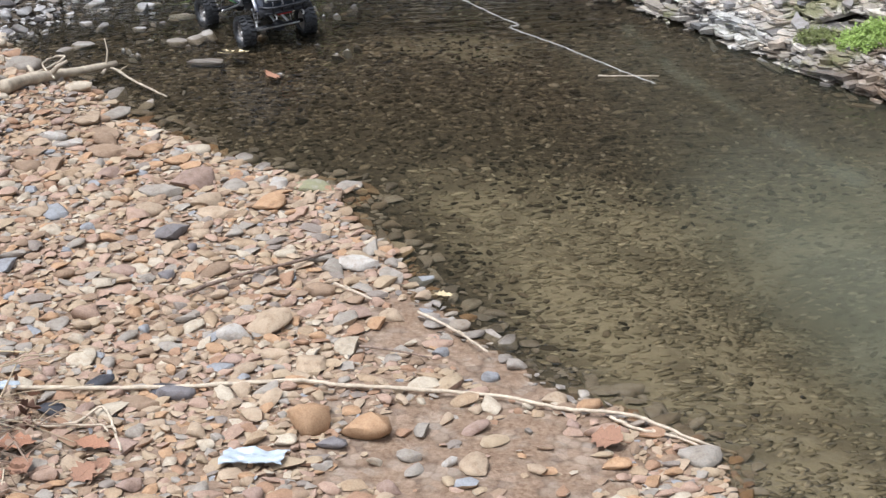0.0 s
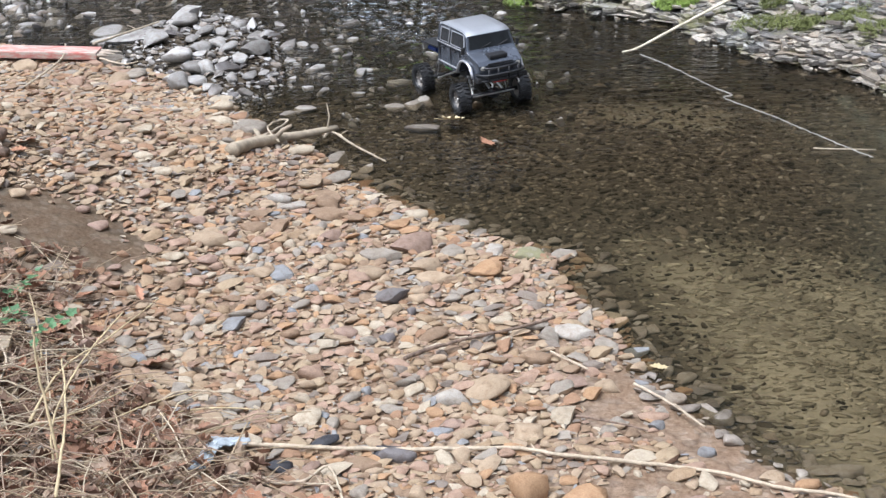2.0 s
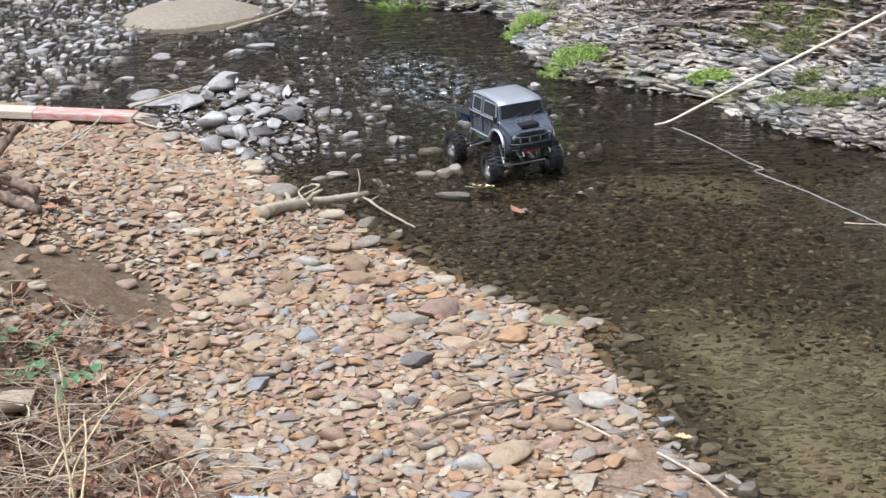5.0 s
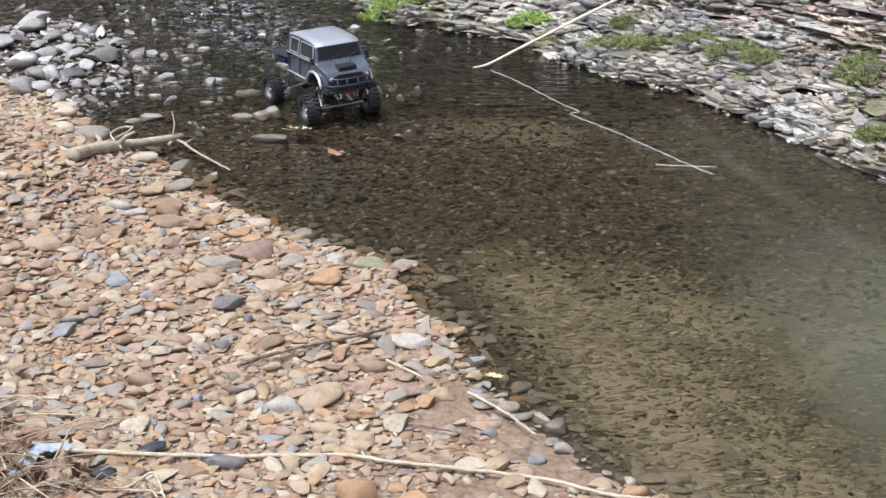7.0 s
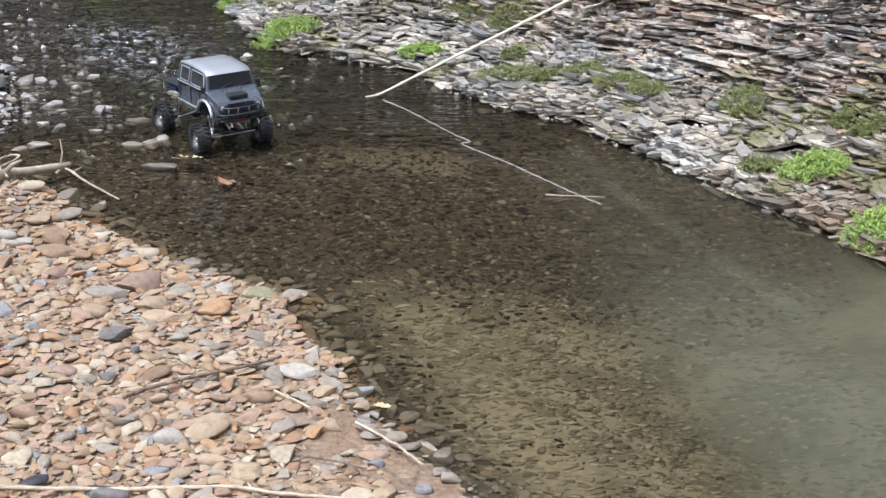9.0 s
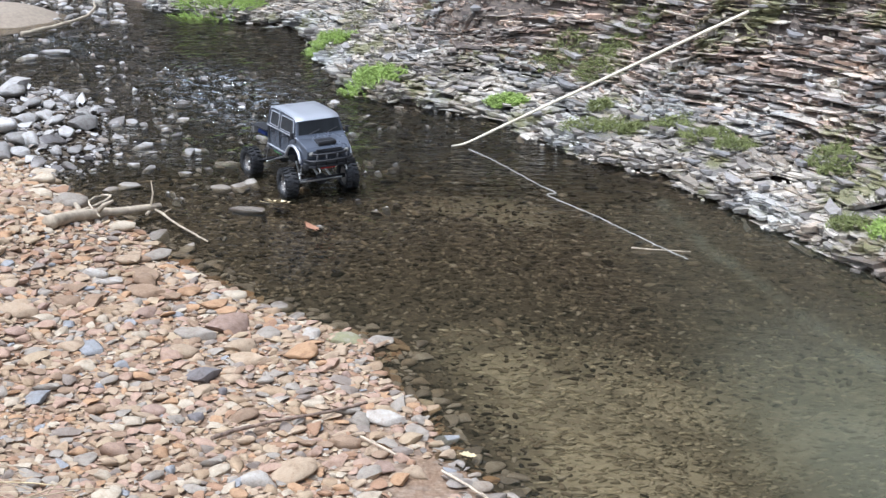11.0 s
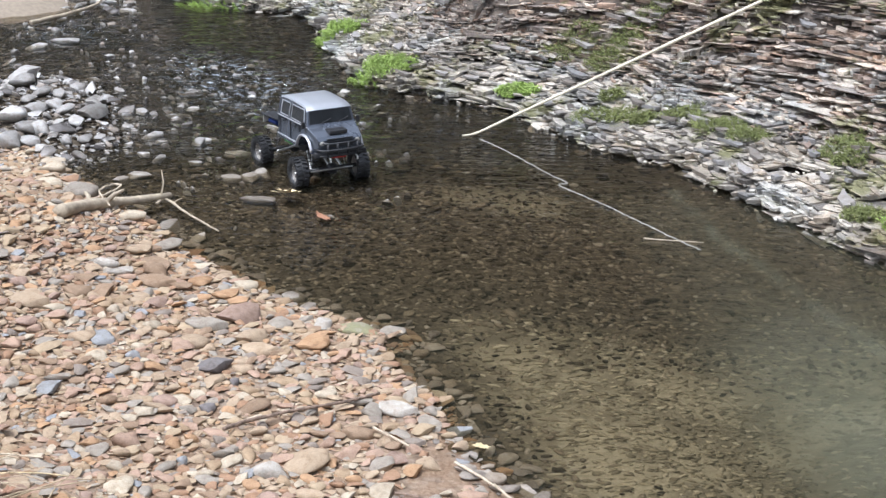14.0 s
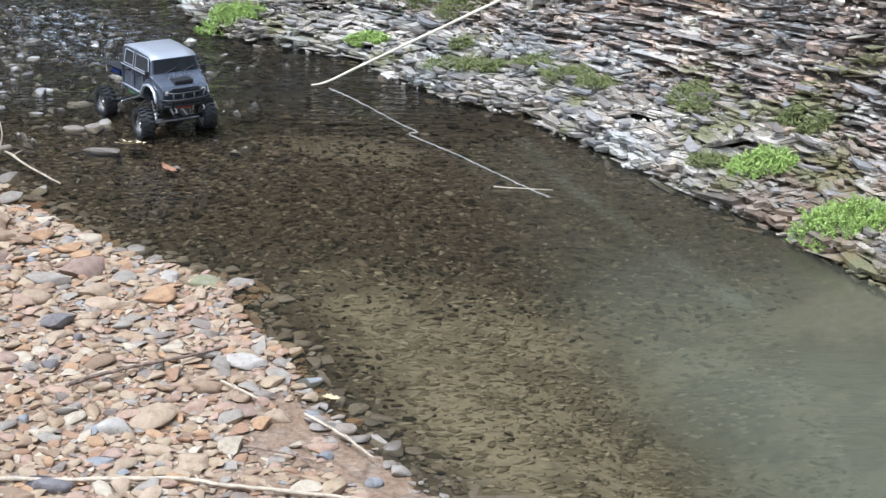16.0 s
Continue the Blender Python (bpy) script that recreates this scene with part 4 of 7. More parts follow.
river_stone(-1.572, 6.423, 0.088, 0.118, 0.035, "grey", -5, label="wet grey cobble standing out of the shallow water", group="cobbles in the shallows", taken=TAKEN, sink=0.05)
river_stone(-1.488, 6.295, 0.086, 0.102, 0.034, "slate", -4, label="wet slate cobble standing out of the shallow water", group="cobbles in the shallows", taken=TAKEN, sink=0.05)
river_stone(-1.369, 6.179, 0.067, 0.080, 0.030, "grey", -10, label="wet grey cobble standing out of the shallow water", group="cobbles in the shallows", taken=TAKEN, sink=0.05)
river_stone(-1.561, 5.951, 0.082, 0.082, 0.033, "grey", 10, label="wet grey cobble standing out of the shallow water", group="cobbles in the shallows", taken=TAKEN, sink=0.05)
river_stone(-2.018, 7.773, 0.126, 0.093, 0.051, "grey", 6, label="wet grey cobble standing out of the shallow water", group="cobbles in the shallows", taken=TAKEN, sink=0.05)
river_stone(-1.903, 7.912, 0.149, 0.095, 0.060, "grey", -1, label="wet grey cobble standing out of the shallow water", group="cobbles in the shallows", taken=TAKEN, sink=0.05)
river_stone(-0.912, 5.742, 0.062, 0.033, 0.030, "grey", 13, label="wet grey cobble standing out of the shallow water", group="cobbles in the shallows", taken=TAKEN, sink=0.05)
river_stone(-0.781, 6.024, 0.097, 0.044, 0.039, "grey", 13, label="wet grey cobble standing out of the shallow water", group="cobbles in the shallows", taken=TAKEN, sink=0.05)
river_stone(-1.117, 6.545, 0.088, 0.040, 0.035, "grey", 5, label="wet grey cobble standing out of the shallow water", group="cobbles in the shallows", taken=TAKEN, sink=0.05)
river_stone(-1.617, 6.895, 0.075, 0.090, 0.030, "slate", 7, label="wet slate cobble standing out of the shallow water", group="cobbles in the shallows", taken=TAKEN, sink=0.05)
river_stone(-1.291, 6.355, 0.069, 0.059, 0.030, "grey", 12, label="wet grey cobble standing out of the shallow water", group="cobbles in the shallows", taken=TAKEN, sink=0.05)
river_stone(-2.064, 6.933, 0.076, 0.103, 0.031, "white", -12, label="wet white cobble standing out of the shallow water", group="cobbles in the shallows", taken=TAKEN, sink=0.05)
river_stone(-2.259, 6.958, 0.252, 0.313, 0.090, "grey", -5, label="wet grey cobble standing out of the shallow water", group="cobbles in the shallows", taken=TAKEN, sink=0.05)
river_stone(-2.712, 7.125, 0.181, 0.119, 0.072, "white", 5, label="wet white cobble standing out of the shallow water", group="cobbles in the shallows", taken=TAKEN, sink=0.05)
river_stone(-2.731, 7.660, 0.086, 0.115, 0.034, "white", -8, label="wet white cobble standing out of the shallow water", group="cobbles in the shallows", taken=TAKEN, sink=0.05)
river_stone(-2.400, 7.697, 0.149, 0.201, 0.059, "white", 14, label="wet white cobble standing out of the shallow water", group="cobbles in the shallows", taken=TAKEN, sink=0.05)
river_stone(-1.901, 6.992, 0.154, 0.207, 0.061, "grey", 0, label="wet grey cobble standing out of the shallow water", group="cobbles in the shallows", taken=TAKEN, sink=0.05)
river_stone(-2.593, 7.179, 0.121, 0.157, 0.048, "grey", -5, label="wet grey cobble standing out of the shallow water", group="cobbles in the shallows", taken=TAKEN, sink=0.05)
river_stone(-3.409, 7.676, 0.110, 0.149, 0.044, "grey", -10, label="wet grey cobble standing out of the shallow water", group="cobbles in the shallows", taken=TAKEN, sink=0.05)
river_stone(-3.125, 7.864, 0.133, 0.168, 0.053, "grey", -6, label="wet grey cobble standing out of the shallow water", group="cobbles in the shallows", taken=TAKEN, sink=0.05)
river_stone(-2.607, 7.696, 0.128, 0.136, 0.051, "grey", -2, label="wet grey cobble standing out of the shallow water", group="cobbles in the shallows", taken=TAKEN, sink=0.05)
river_stone(-2.241, 7.556, 0.083, 0.112, 0.033, "grey", 5, label="wet grey cobble standing out of the shallow water", group="cobbles in the shallows", taken=TAKEN, sink=0.05)
river_stone(-3.124, 7.986, 0.112, 0.151, 0.045, "grey", -9, label="wet grey cobble standing out of the shallow water", group="cobbles in the shallows", taken=TAKEN, sink=0.05)
river_stone(-2.460, 7.262, 0.121, 0.055, 0.049, "grey", -4, label="wet grey cobble standing out of the shallow water", group="cobbles in the shallows", taken=TAKEN, sink=0.05)
river_stone(-3.233, 7.805, 0.089, 0.120, 0.035, "slate", 4, label="wet slate cobble standing out of the shallow water", group="cobbles in the shallows", taken=TAKEN, sink=0.05)
river_stone(-1.267, 6.596, 0.072, 0.080, 0.030, "grey", -14, label="wet grey cobble standing out of the shallow water", group="cobbles in the shallows", taken=TAKEN, sink=0.05)
river_stone(-1.618, 6.488, 0.089, 0.110, 0.036, "slate", -3, label="wet slate cobble standing out of the shallow water", group="cobbles in the shallows", taken=TAKEN, sink=0.05)
river_stone(-1.618, 6.163, 0.119, 0.100, 0.048, "grey", -13, label="wet grey cobble standing out of the shallow water", group="cobbles in the shallows", taken=TAKEN, sink=0.05)
river_stone(-1.620, 6.014, 0.083, 0.084, 0.033, "slate", 0, label="wet slate cobble standing out of the shallow water", group="cobbles in the shallows", taken=TAKEN, sink=0.05)
river_stone(-1.726, 6.043, 0.101, 0.086, 0.040, "grey", -9, label="wet grey cobble standing out of the shallow water", group="cobbles in the shallows", taken=TAKEN, sink=0.05)
river_stone(-0.666, 5.774, 0.104, 0.119, 0.042, "white", -3, label="wet white cobble standing out of the shallow water", group="cobbles in the shallows", taken=TAKEN, sink=0.05)
river_stone(-0.767, 5.693, 0.092, 0.062, 0.037, "grey", 11, label="wet grey cobble standing out of the shallow water", group="cobbles in the shallows", taken=TAKEN, sink=0.05)
river_stone(-0.960, 6.146, 0.069, 0.093, 0.030, "grey", 11, label="wet grey cobble standing out of the shallow water", group="cobbles in the shallows", taken=TAKEN, sink=0.05)
river_stone(-0.453, 5.721, 0.055, 0.073, 0.030, "tan", -3, label="wet tan cobble standing out of the shallow water", group="cobbles in the shallows", taken=TAKEN, sink=0.05)
river_stone(-1.182, 5.637, 0.069, 0.058, 0.030, "grey", -5, label="wet grey cobble standing out of the shallow water", group="cobbles in the shallows", taken=TAKEN, sink=0.05)

_bare = lambda x, y, d: ease(0.42 - d, 0, 0.25) * ease(3.75 - y, 0, 0.4) * ease(fractal(x * 3.1, y * 3.1, 3, 55), 0.30, 0.55)
_soil = lambda x, y: np.maximum(ease(0.30 - np.hypot((x + 1.62) / 1.5, y - 4.05), 0, 0.2), 0.85 * ease(0.36 - np.hypot((x - 0.16) / 1.25, y - 2.72), 0, 0.18))
_fade = lambda x, y: value_noise(x * 53, y * 53, 79) < 1.2 * ease(y - 1.75 + 0.3 * fractal(x * 2, y * 2, 2, 80), 0.1, 0.7) * ease(x + 3.3, 0, 0.6)
_bar = lambda x, y: _fade(x, y) & (lambda q: (q[1] > -0.05) & (fractal(x * 40, y * 40, 1, 77) > 0.95 * np.maximum(_bare(x, y, q[1]), _soil(x, y))))(land(x, y))
_box = (-3.3, 0.9, 1.75, 7.2)


def pebbles(n, gap, flat, shapes, box, keep, seed, lift=0.15, tilt=0.2, close=0.62, long=1.0, turn=0.7, taken=None, tall=None):
    rnd = np.random.RandomState(seed)
    p = scatter(n, box, gap, rnd, keep, TAKEN if taken is None else taken, close)
    k = len(p)
    half = np.c_[p[:, 2] * long * rnd.uniform(1.05, 1.5, k), p[:, 2] * rnd.uniform(0.75, 1.05, k), p[:, 2] * rnd.uniform(*flat, k)]
    bottom = land(p[:, 0], p[:, 1])[0]
    z = bottom + half[:, 2] * lift
    if tall:  # stones that reach from the bed to just over the water
        half[:, 2] = (rnd.uniform(*tall, k) - bottom) / 1.6
        z = bottom + half[:, 2] * 0.85
    yaw = rnd.normal(0.1, turn, k)
    return heap(shapes, np.c_[p[:, :2], z], half, yaw, rnd.normal(0, tilt, k), rnd.normal(0, tilt, k), rnd)


def joined(*heaps):
    vs, fs, base = [], [], 0
    for v, f in heaps:
        vs.append(v)
        fs.append(f + base)
        base += len(v)
    return np.concatenate(vs), np.concatenate(fs)


# larger loose stones, each a thing of its own, over the stretch of bar that lies nearest
_names = ["tan", "pink", "tan", "brown", "cream", "rose", "grey", "tan", "pink", "rose"]
for _x, _y, _r in scatter(700, (-1.9, 0.6, 2.3, 5.4), (0.018, 0.029), rng, lambda x, y: land(x, y)[1] > 0.02, TAKEN, 1.3)[:130]:
    river_stone(_x, _y, _r * rng.uniform(2.0, 2.7), _r * rng.uniform(1.5, 2.1), _r * rng.uniform(0.6, 1.0), _names[rng.randint(10)], rng.uniform(-30, 40),
                tilt=(rng.normal(0, 9), rng.normal(0, 9)), sink=0.2)

_v, _f = joined(pebbles(40000, (0.009, 0.018), (0.3, 0.5), SMALL, _box, _bar, 10, 0.1, 0.15, 0.60, 1.0, 0.8, {}),
                pebbles(2200, (0.021, 0.034), (0.27, 0.46), MIDDLE, _box, _bar, 11, 0.6, 0.12, 0.72),
                pebbles(34000, (0.012, 0.022), (0.29, 0.52), MIDDLE, _box, _bar, 12, 0.7, 0.15, 0.60),
                pebbles(70000, (0.006, 0.012), (0.32, 0.62), SMALL, _box, _bar, 13, 0.8, 0.22, 0.60))
tagged(new("pebbles", mesh_from("pebbles", _v, _f, True, [MAT_PEBBLE], 42)), "tan, orange and grey rounded river pebbles covering the bar", "pebbles", kind="stuff")
_edge = lambda x, y: (lambda q: (q[1] > -0.12) & (q[1] < 0.02 + 0.10 * fractal(x * 5, y * 5, 2, 58)))(land(x, y))
_v, _f = joined(pebbles(2600, (0.014, 0.030), (0.3, 0.5), MIDDLE, (-1.2, 0.75, 2.4, 5.4), _edge, 14, 0.75, 0.15, 0.62), pebbles(5000, (0.007, 0.014), (0.3, 0.5), SMALL, (-1.2, 0.75, 2.4, 5.4), _edge, 15, 0.8, 0.2, 0.6))
MAT_SHORE = stone_mat("shore_stones", [(0, (0.36, 0.33, 0.29)), (0.2, (0.27, 0.25, 0.225)), (0.4, (0.45, 0.42, 0.37)), (0.6, (0.31, 0.265, 0.21)), (0.78, (0.20, 0.19, 0.18)), (0.88, (0.42, 0.39, 0.34))], rough=0.5, dusty=(0.3, 0.82))
tagged(new("shore_stones", mesh_from("shore_stones", _v, _f, True, [MAT_SHORE], 55)), "damp pale grey worn stones along the waterline", "pebbles", kind="stuff")
_sandy = lambda x, y: ease(x - (0.16 - 0.30 * (y - 3.6)), 0, 0.25) * ease(4.6 - y, 0, 0.6)
_in = lambda x, y: (lambda q: (q[1] < -0.05) & (q[2] < 0.0) & (pool_depth(x, y) < 0.19) & (value_noise(x * 400, y * 400, 88) + 0.5 * fractal(x * 6, y * 10, 3, 89) > 0.1 + 1.15 * _sandy(x, y)))(land(x, y))
_v, _f = joined(pebbles(500, (0.016, 0.030), (0.25, 0.4), SMALL, (-3.4, 2.0, 2.4, 5.9), _in, 21, 0.1, 0.15, 1.0),
                pebbles(34000, (0.004, 0.015), (0.2, 0.36), SMALL, (-1.6, 1.6, 2.5, 5.75), _in, 22, 0.35, 0.12, 0.72, 1.15, 1.2))
_flat = lambda x, y: (lambda q: (q[1] < -0.06) & (q[2] < -0.05) & (value_noise(x * 400, y * 400, 86) < 0.25 + 0.9 * fractal(x * 3, y * 5, 3, 87)))(land(x, y)) & (_sandy(x, y) > 0.15)
_sv, _sf = pebbles(15000, (0.004, 0.013), (0.16, 0.30), SMALL, (-0.2, 1.5, 2.3, 4.7), _flat, 25, 0.3, 0.12, 0.6, 1.6, 0.35)
MAT_FLECK = stone_mat("silted_flecks", [(0, (0.31, 0.275, 0.20)), (0.2, (0.22, 0.193, 0.14)), (0.38, (0.38, 0.34, 0.25)), (0.58, (0.27, 0.24, 0.172)), (0.74, (0.46, 0.415, 0.315)), (0.88, (0.20, 0.175, 0.128))], rough=0.8, mottling=0.5, gloss=0.02)
tagged(new("silted_stones", mesh_from("silted_stones", _sv, _sf, True, [MAT_FLECK])), "olive-tan silted stones and flecks on the pool bed", "pebbles", kind="stuff")
tagged(new("bed_stones", mesh_from("bed_stones", _v, _f, True, [MAT_BED])), "dark brown algae-coated stones on the stream bed", "pebbles", kind="stuff")
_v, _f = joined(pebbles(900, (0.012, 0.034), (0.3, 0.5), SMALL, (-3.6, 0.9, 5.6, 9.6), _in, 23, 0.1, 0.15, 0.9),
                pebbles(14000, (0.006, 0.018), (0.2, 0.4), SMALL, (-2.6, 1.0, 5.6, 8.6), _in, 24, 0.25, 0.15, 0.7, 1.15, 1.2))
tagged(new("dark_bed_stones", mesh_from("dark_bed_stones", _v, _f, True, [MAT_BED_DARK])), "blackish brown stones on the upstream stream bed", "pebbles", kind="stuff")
_wide = lambda x, y: (lambda q: (q[1] < 0.15) & (q[2] < 0.0))(land(x, y)) & (x < -0.9 - 0.30 * (y - 6.2))
_patch = lambda x, y: (((x + 1.70 - 0.25 * (6.5 - y)) / 0.42) ** 2 + ((y - 6.45) / 0.75) ** 2 < 1.0) & (inside(x, y, NEAR_LAND) < 0.12)
_shoal = lambda x, y: (land(x, y)[1] < 0.0) & (land(x, y)[2] < -0.1) & (land(x, y)[0] > -0.034) & (fractal(x * 3.5, y * 6, 3, 66) + 0.26 * ease(-x, 0.2, 1.3) > 0.54)
_v, _f = joined(pebbles(1800, (0.02, 0.044), (0.4, 0.7), MIDDLE, (-2.3, -1.0, 5.4, 7.4), _patch, 30, 0.7, 0.25, 0.58),
                pebbles(6000, (0.009, 0.020), (0.4, 0.7), SMALL, (-2.3, -1.0, 5.4, 7.4), _patch, 33, 0.8, 0.25, 0.58),
                pebbles(5500, (0.009, 0.036), (0.4, 0.7), MIDDLE, (-4.2, -0.9, 6.3, 9.4), _wide, 31, 1.0, 0.25, 0.86, 1.1, 0.7, None, (-0.001, 0.012)),
                pebbles(6000, (0.016, 0.036), (0.9, 1.6), MIDDLE, (-1.6, 0.0, 4.9, 7.4), _shoal, 32, 1.9, 0.1, 0.95, 1.4, 0.4, None, (-0.001, 0.007)),
                pebbles(5000, (0.007, 0.015), (0.9, 1.6), SMALL, (-1.7, 0.1, 4.9, 7.6), _shoal, 35, 1.9, 0.05, 0.95, 1.5, 0.3, None, (-0.001, 0.003)),
                pebbles(900, (0.012, 0.03), (0.3, 0.5), MIDDLE, (-1.6, 0.3, 4.8, 7.4), _shoal, 34, 0.6, 0.15, 1.0, 1.2, 0.5))
tagged(new("cobbles", mesh_from("cobbles", _v, _f, True, [MAT_COBBLE], 24)), "wet grey cobbles breaking the water of the riffle", "pebbles", kind="stuff")


# ---- shale slabs of the far bank ----
def slab_shape(seed, sides=5):
    """A broken plate of shale of unit half-length: straight cracked sides, flat top, undercut front."""
    rnd = np.random.RandomState(seed)
    box = np.array([(-1, -1), (0.1, -1.05), (1, -0.9), (1.05, 0.2), (0.9, 1), (-0.2, 1.05), (-1, 0.9)])[:, :] + rnd.uniform(-0.22, 0.22, (7, 2))
    ring = box[np.sort(rnd.choice(7, sides, replace=False))] * 0.9
    v = np.concatenate([np.c_[ring * rnd.uniform(0.86, 0.97), np.full(sides, -1.0)], np.c_[ring, 1 + rnd.uniform(-0.15, 0.15, sides)], [[0, 0, 1.0]]])
    f = []
    for i in range(sides):
        j = (i + 1) % sides
        f += [(i, j, sides + j), (i, sides + j, sides + i), (sides + i, sides + j, 2 * sides)]
    return v, np.array(f)


SLABS = [slab_shape(60 + k, 4 + k % 3) for k in range(15)]


def slabs(n, size, thick, box, keep, seed, tilt=0.12, lift=0.2, stretch=(1.2, 2.6)):
    """Plates lying along the bank, bedding nearly level."""
    rnd = np.random.RandomState(seed)
    x, y = rnd.uniform(box[0], box[1], n), rnd.uniform(box[2], box[3], n)
    ok = keep(x, y)
    x, y = x[ok], y[ok]
    k = len(x)
    r = size[0] + (size[1] - size[0]) * rnd.rand(k) ** 2
    half = np.c_[r * rnd.uniform(*stretch, k), r * rnd.uniform(0.7, 1.1, k), rnd.uniform(*thick, k)]
    z, _, d0 = land(x, y)
    bed = 2.1 * thick[1]
    z = np.where(rnd.rand(k) < 0.75, np.round(z / bed) * bed, z)
    z = z + rnd.normal(0, 1.2 * thick[1], k)
    e = 0.06
    yaw = np.arctan2(land(x, y + e)[2] - d0, land(x + e, y)[2] - d0) - np.pi / 2 + rnd.normal(0, 0.3, k)
    return heap(SLABS, np.c_[x, y, z + half[:, 2] * lift], half, yaw, rnd.normal(0.03, tilt, k), rnd.normal(0.03, tilt, k), rnd)


def bank_frame():
    """The far waterline, evened out, as points and inward normals a hand's width apart."""
    p = np.array(FAR[1:24])
    at = np.r_[0, np.cumsum(np.hypot(*np.diff(p, axis=0).T))]
    u = np.arange(0, at[-1], 0.02)
    x, y = np.interp(u, at, p[:, 0]), np.interp(u, at, p[:, 1])
    k = np.ones(31) / 31
    sx, sy = (np.convolve(np.pad(q, 15, "edge"), k, "valid") for q in (x, y))
    tx, ty = np.gradient(sx), np.gradient(sy)
    n = np.hypot(tx, ty)
    return sx, sy, ty / n, -tx / n


def strata(seed, top):
    """Beds of shale one on another, each broken into plates side by side; low and high beds apart."""
    rnd = np.random.RandomState(seed)
    sx, sy, nx, ny = bank_frame()
    d = np.arange(-0.12, 2.6, 0.012)
    px, py = sx[:, None] + nx[:, None] * d, sy[:, None] + ny[:, None] * d
    h = np.maximum.accumulate(land(px, py)[0], axis=1)
    length = 0.02 * (len(sx) - 1)
    mid = 0.02 * np.argmin(np.abs(sy - 5.6))
    low, high, plates = ([], [], []), ([], [], []), []
    near = [0.02 * np.argmin(np.abs(sy - q)) for q in (4.3, 5.9)]
    z = -0.012
    while z < top:
        deep = ease(z, 0.12, 0.20)
        thick = rnd.uniform(0.004, 0.009) + rnd.uniform(0.0, 0.014) * (rnd.rand() < 0.15 + 0.12 * deep)
        dip = 0.085 * ease(z, 0.14, 0.40) * (mid - 0.02 * np.arange(len(sx)))  # the upper beds dip upstream
        front = np.array([d[min(np.searchsorted(row, z + q + thick), len(d) - 1)] for row, q in zip(h, dip)])
        front = np.convolve(np.pad(front, 3, "edge"), np.ones(7) / 7, "valid")
        back = rnd.normal(0, 0.014) + (0.035 if rnd.rand() < 0.15 else 0)  # some beds stand back, some overhang
        u = 0.3 + rnd.uniform(0, 0.1)
        while u < length - 0.3:
            long = np.clip(rnd.lognormal(-3.25, 0.62), 0.014, 0.20)
            if rnd.rand() < 0.86:
                i = u / 0.02
                f0 = np.interp(i, np.arange(len(front)), front) + back + rnd.normal(0, 0.016)
                k = rnd.randint(2, 5)
                uu = np.r_[u, u + long * (np.arange(1, k) + rnd.uniform(-0.3, 0.3, k - 1)) / k, u + long - rnd.uniform(0, 0.006)]
                fd = f0 + rnd.normal(0, 0.009, k + 1) + 0.010 * np.sin(uu * 23 + seed + 40 * z)
                deepness = rnd.uniform(0.10, 0.20)
                ou = np.r_[uu, uu[::-1][[0, -1]]]
                od = np.r_[fd, [fd.max() + deepness] * 2]
                q = np.clip(ou / 0.02, 0, len(sx) - 1)
                g = np.arange(len(sx))
                bx, by, mx, my = (np.interp(q, g, w) for w in (sx, sy, nx, ny))
                x, y = bx + mx * od, by + my * od
                tilt = np.interp(ou / 0.02, np.arange(len(dip)), dip) + rnd.normal(0, 0.06) * (ou - u - long / 2) + rnd.normal(-0.01, 0.05) * (od - f0)
                m = len(ou)
                zt = z + thick * rnd.uniform(0.7, 1.15) + tilt + rnd.normal(0, 0.0007, m)
                under = np.r_[np.full(k + 1, rnd.uniform(0.0, 0.010)), 0, 0]
                v = np.concatenate([np.c_[x, y, zt], np.c_[x + mx * under, y + my * under, z + tilt]])
                t = [(0, j + 1, j) for j in range(1, m - 1)]
                for j in range(k + 2):
                    jj = (j + 1) % m
                    t += [(j, jj, m + jj), (j, m + jj, m + j)]
                t += [(m - 1, 0, m), (m - 1, m, 2 * m - 1)]
                if 0.0 < z < 0.075 and near[0] < u < near[1] and f0 < 0.45 and len(plates) < 290:
                    plates.append((v, np.array(t)))
                    u += long
                    continue
                vs, fs, n = low if f0 + rnd.normal(0, 0.05) < 0.50 else high
                fs.append(np.array(t) + sum(n))
                vs.append(v)
                n.append(len(v))
            u += long
        z += thick * 0.96
    return [(np.concatenate(q[0]), np.concatenate(q[1])) for q in (low, high)] + [plates]


_fb = (-1.6, 2.7, 3.7, 9.2)
_on = lambda lo, hi: (lambda x, y: (lambda d: (d > lo) & (d < hi))(inside(x, y, FAR_LAND)))
_beds_low, _beds_high, _plates = strata(7, 1.75)
_v, _f = joined(_beds_low, slabs(3000, (0.008, 0.020), (0.002, 0.006), _fb, _on(-0.03, 0.6), 71, 0.09, 0.9, (1.5, 4.5)),
                slabs(9000, (0.005, 0.012), (0.002, 0.005), _fb, _on(-0.02, 0.6), 72, 0.14, 1.2, (1.2, 3.5)))
ledge = thing("shale_ledge", "pale grey thin broken shale plates along the waterline", "shale ledge", kind="structure")
_rest = new("shale_rubble", mesh_from("shale_rubble", _v, _f, False, [MAT_LEDGE]))
_rest.parent = ledge
tagged(_rest, kind="stuff")
for _v, _f in _plates:
    _c = _v.mean(0)
    _o = new("plate", mesh_from("plate", _v - _c, _f, False, [MAT_LEDGE]))
    _o.parent, _o.location = ledge, _c
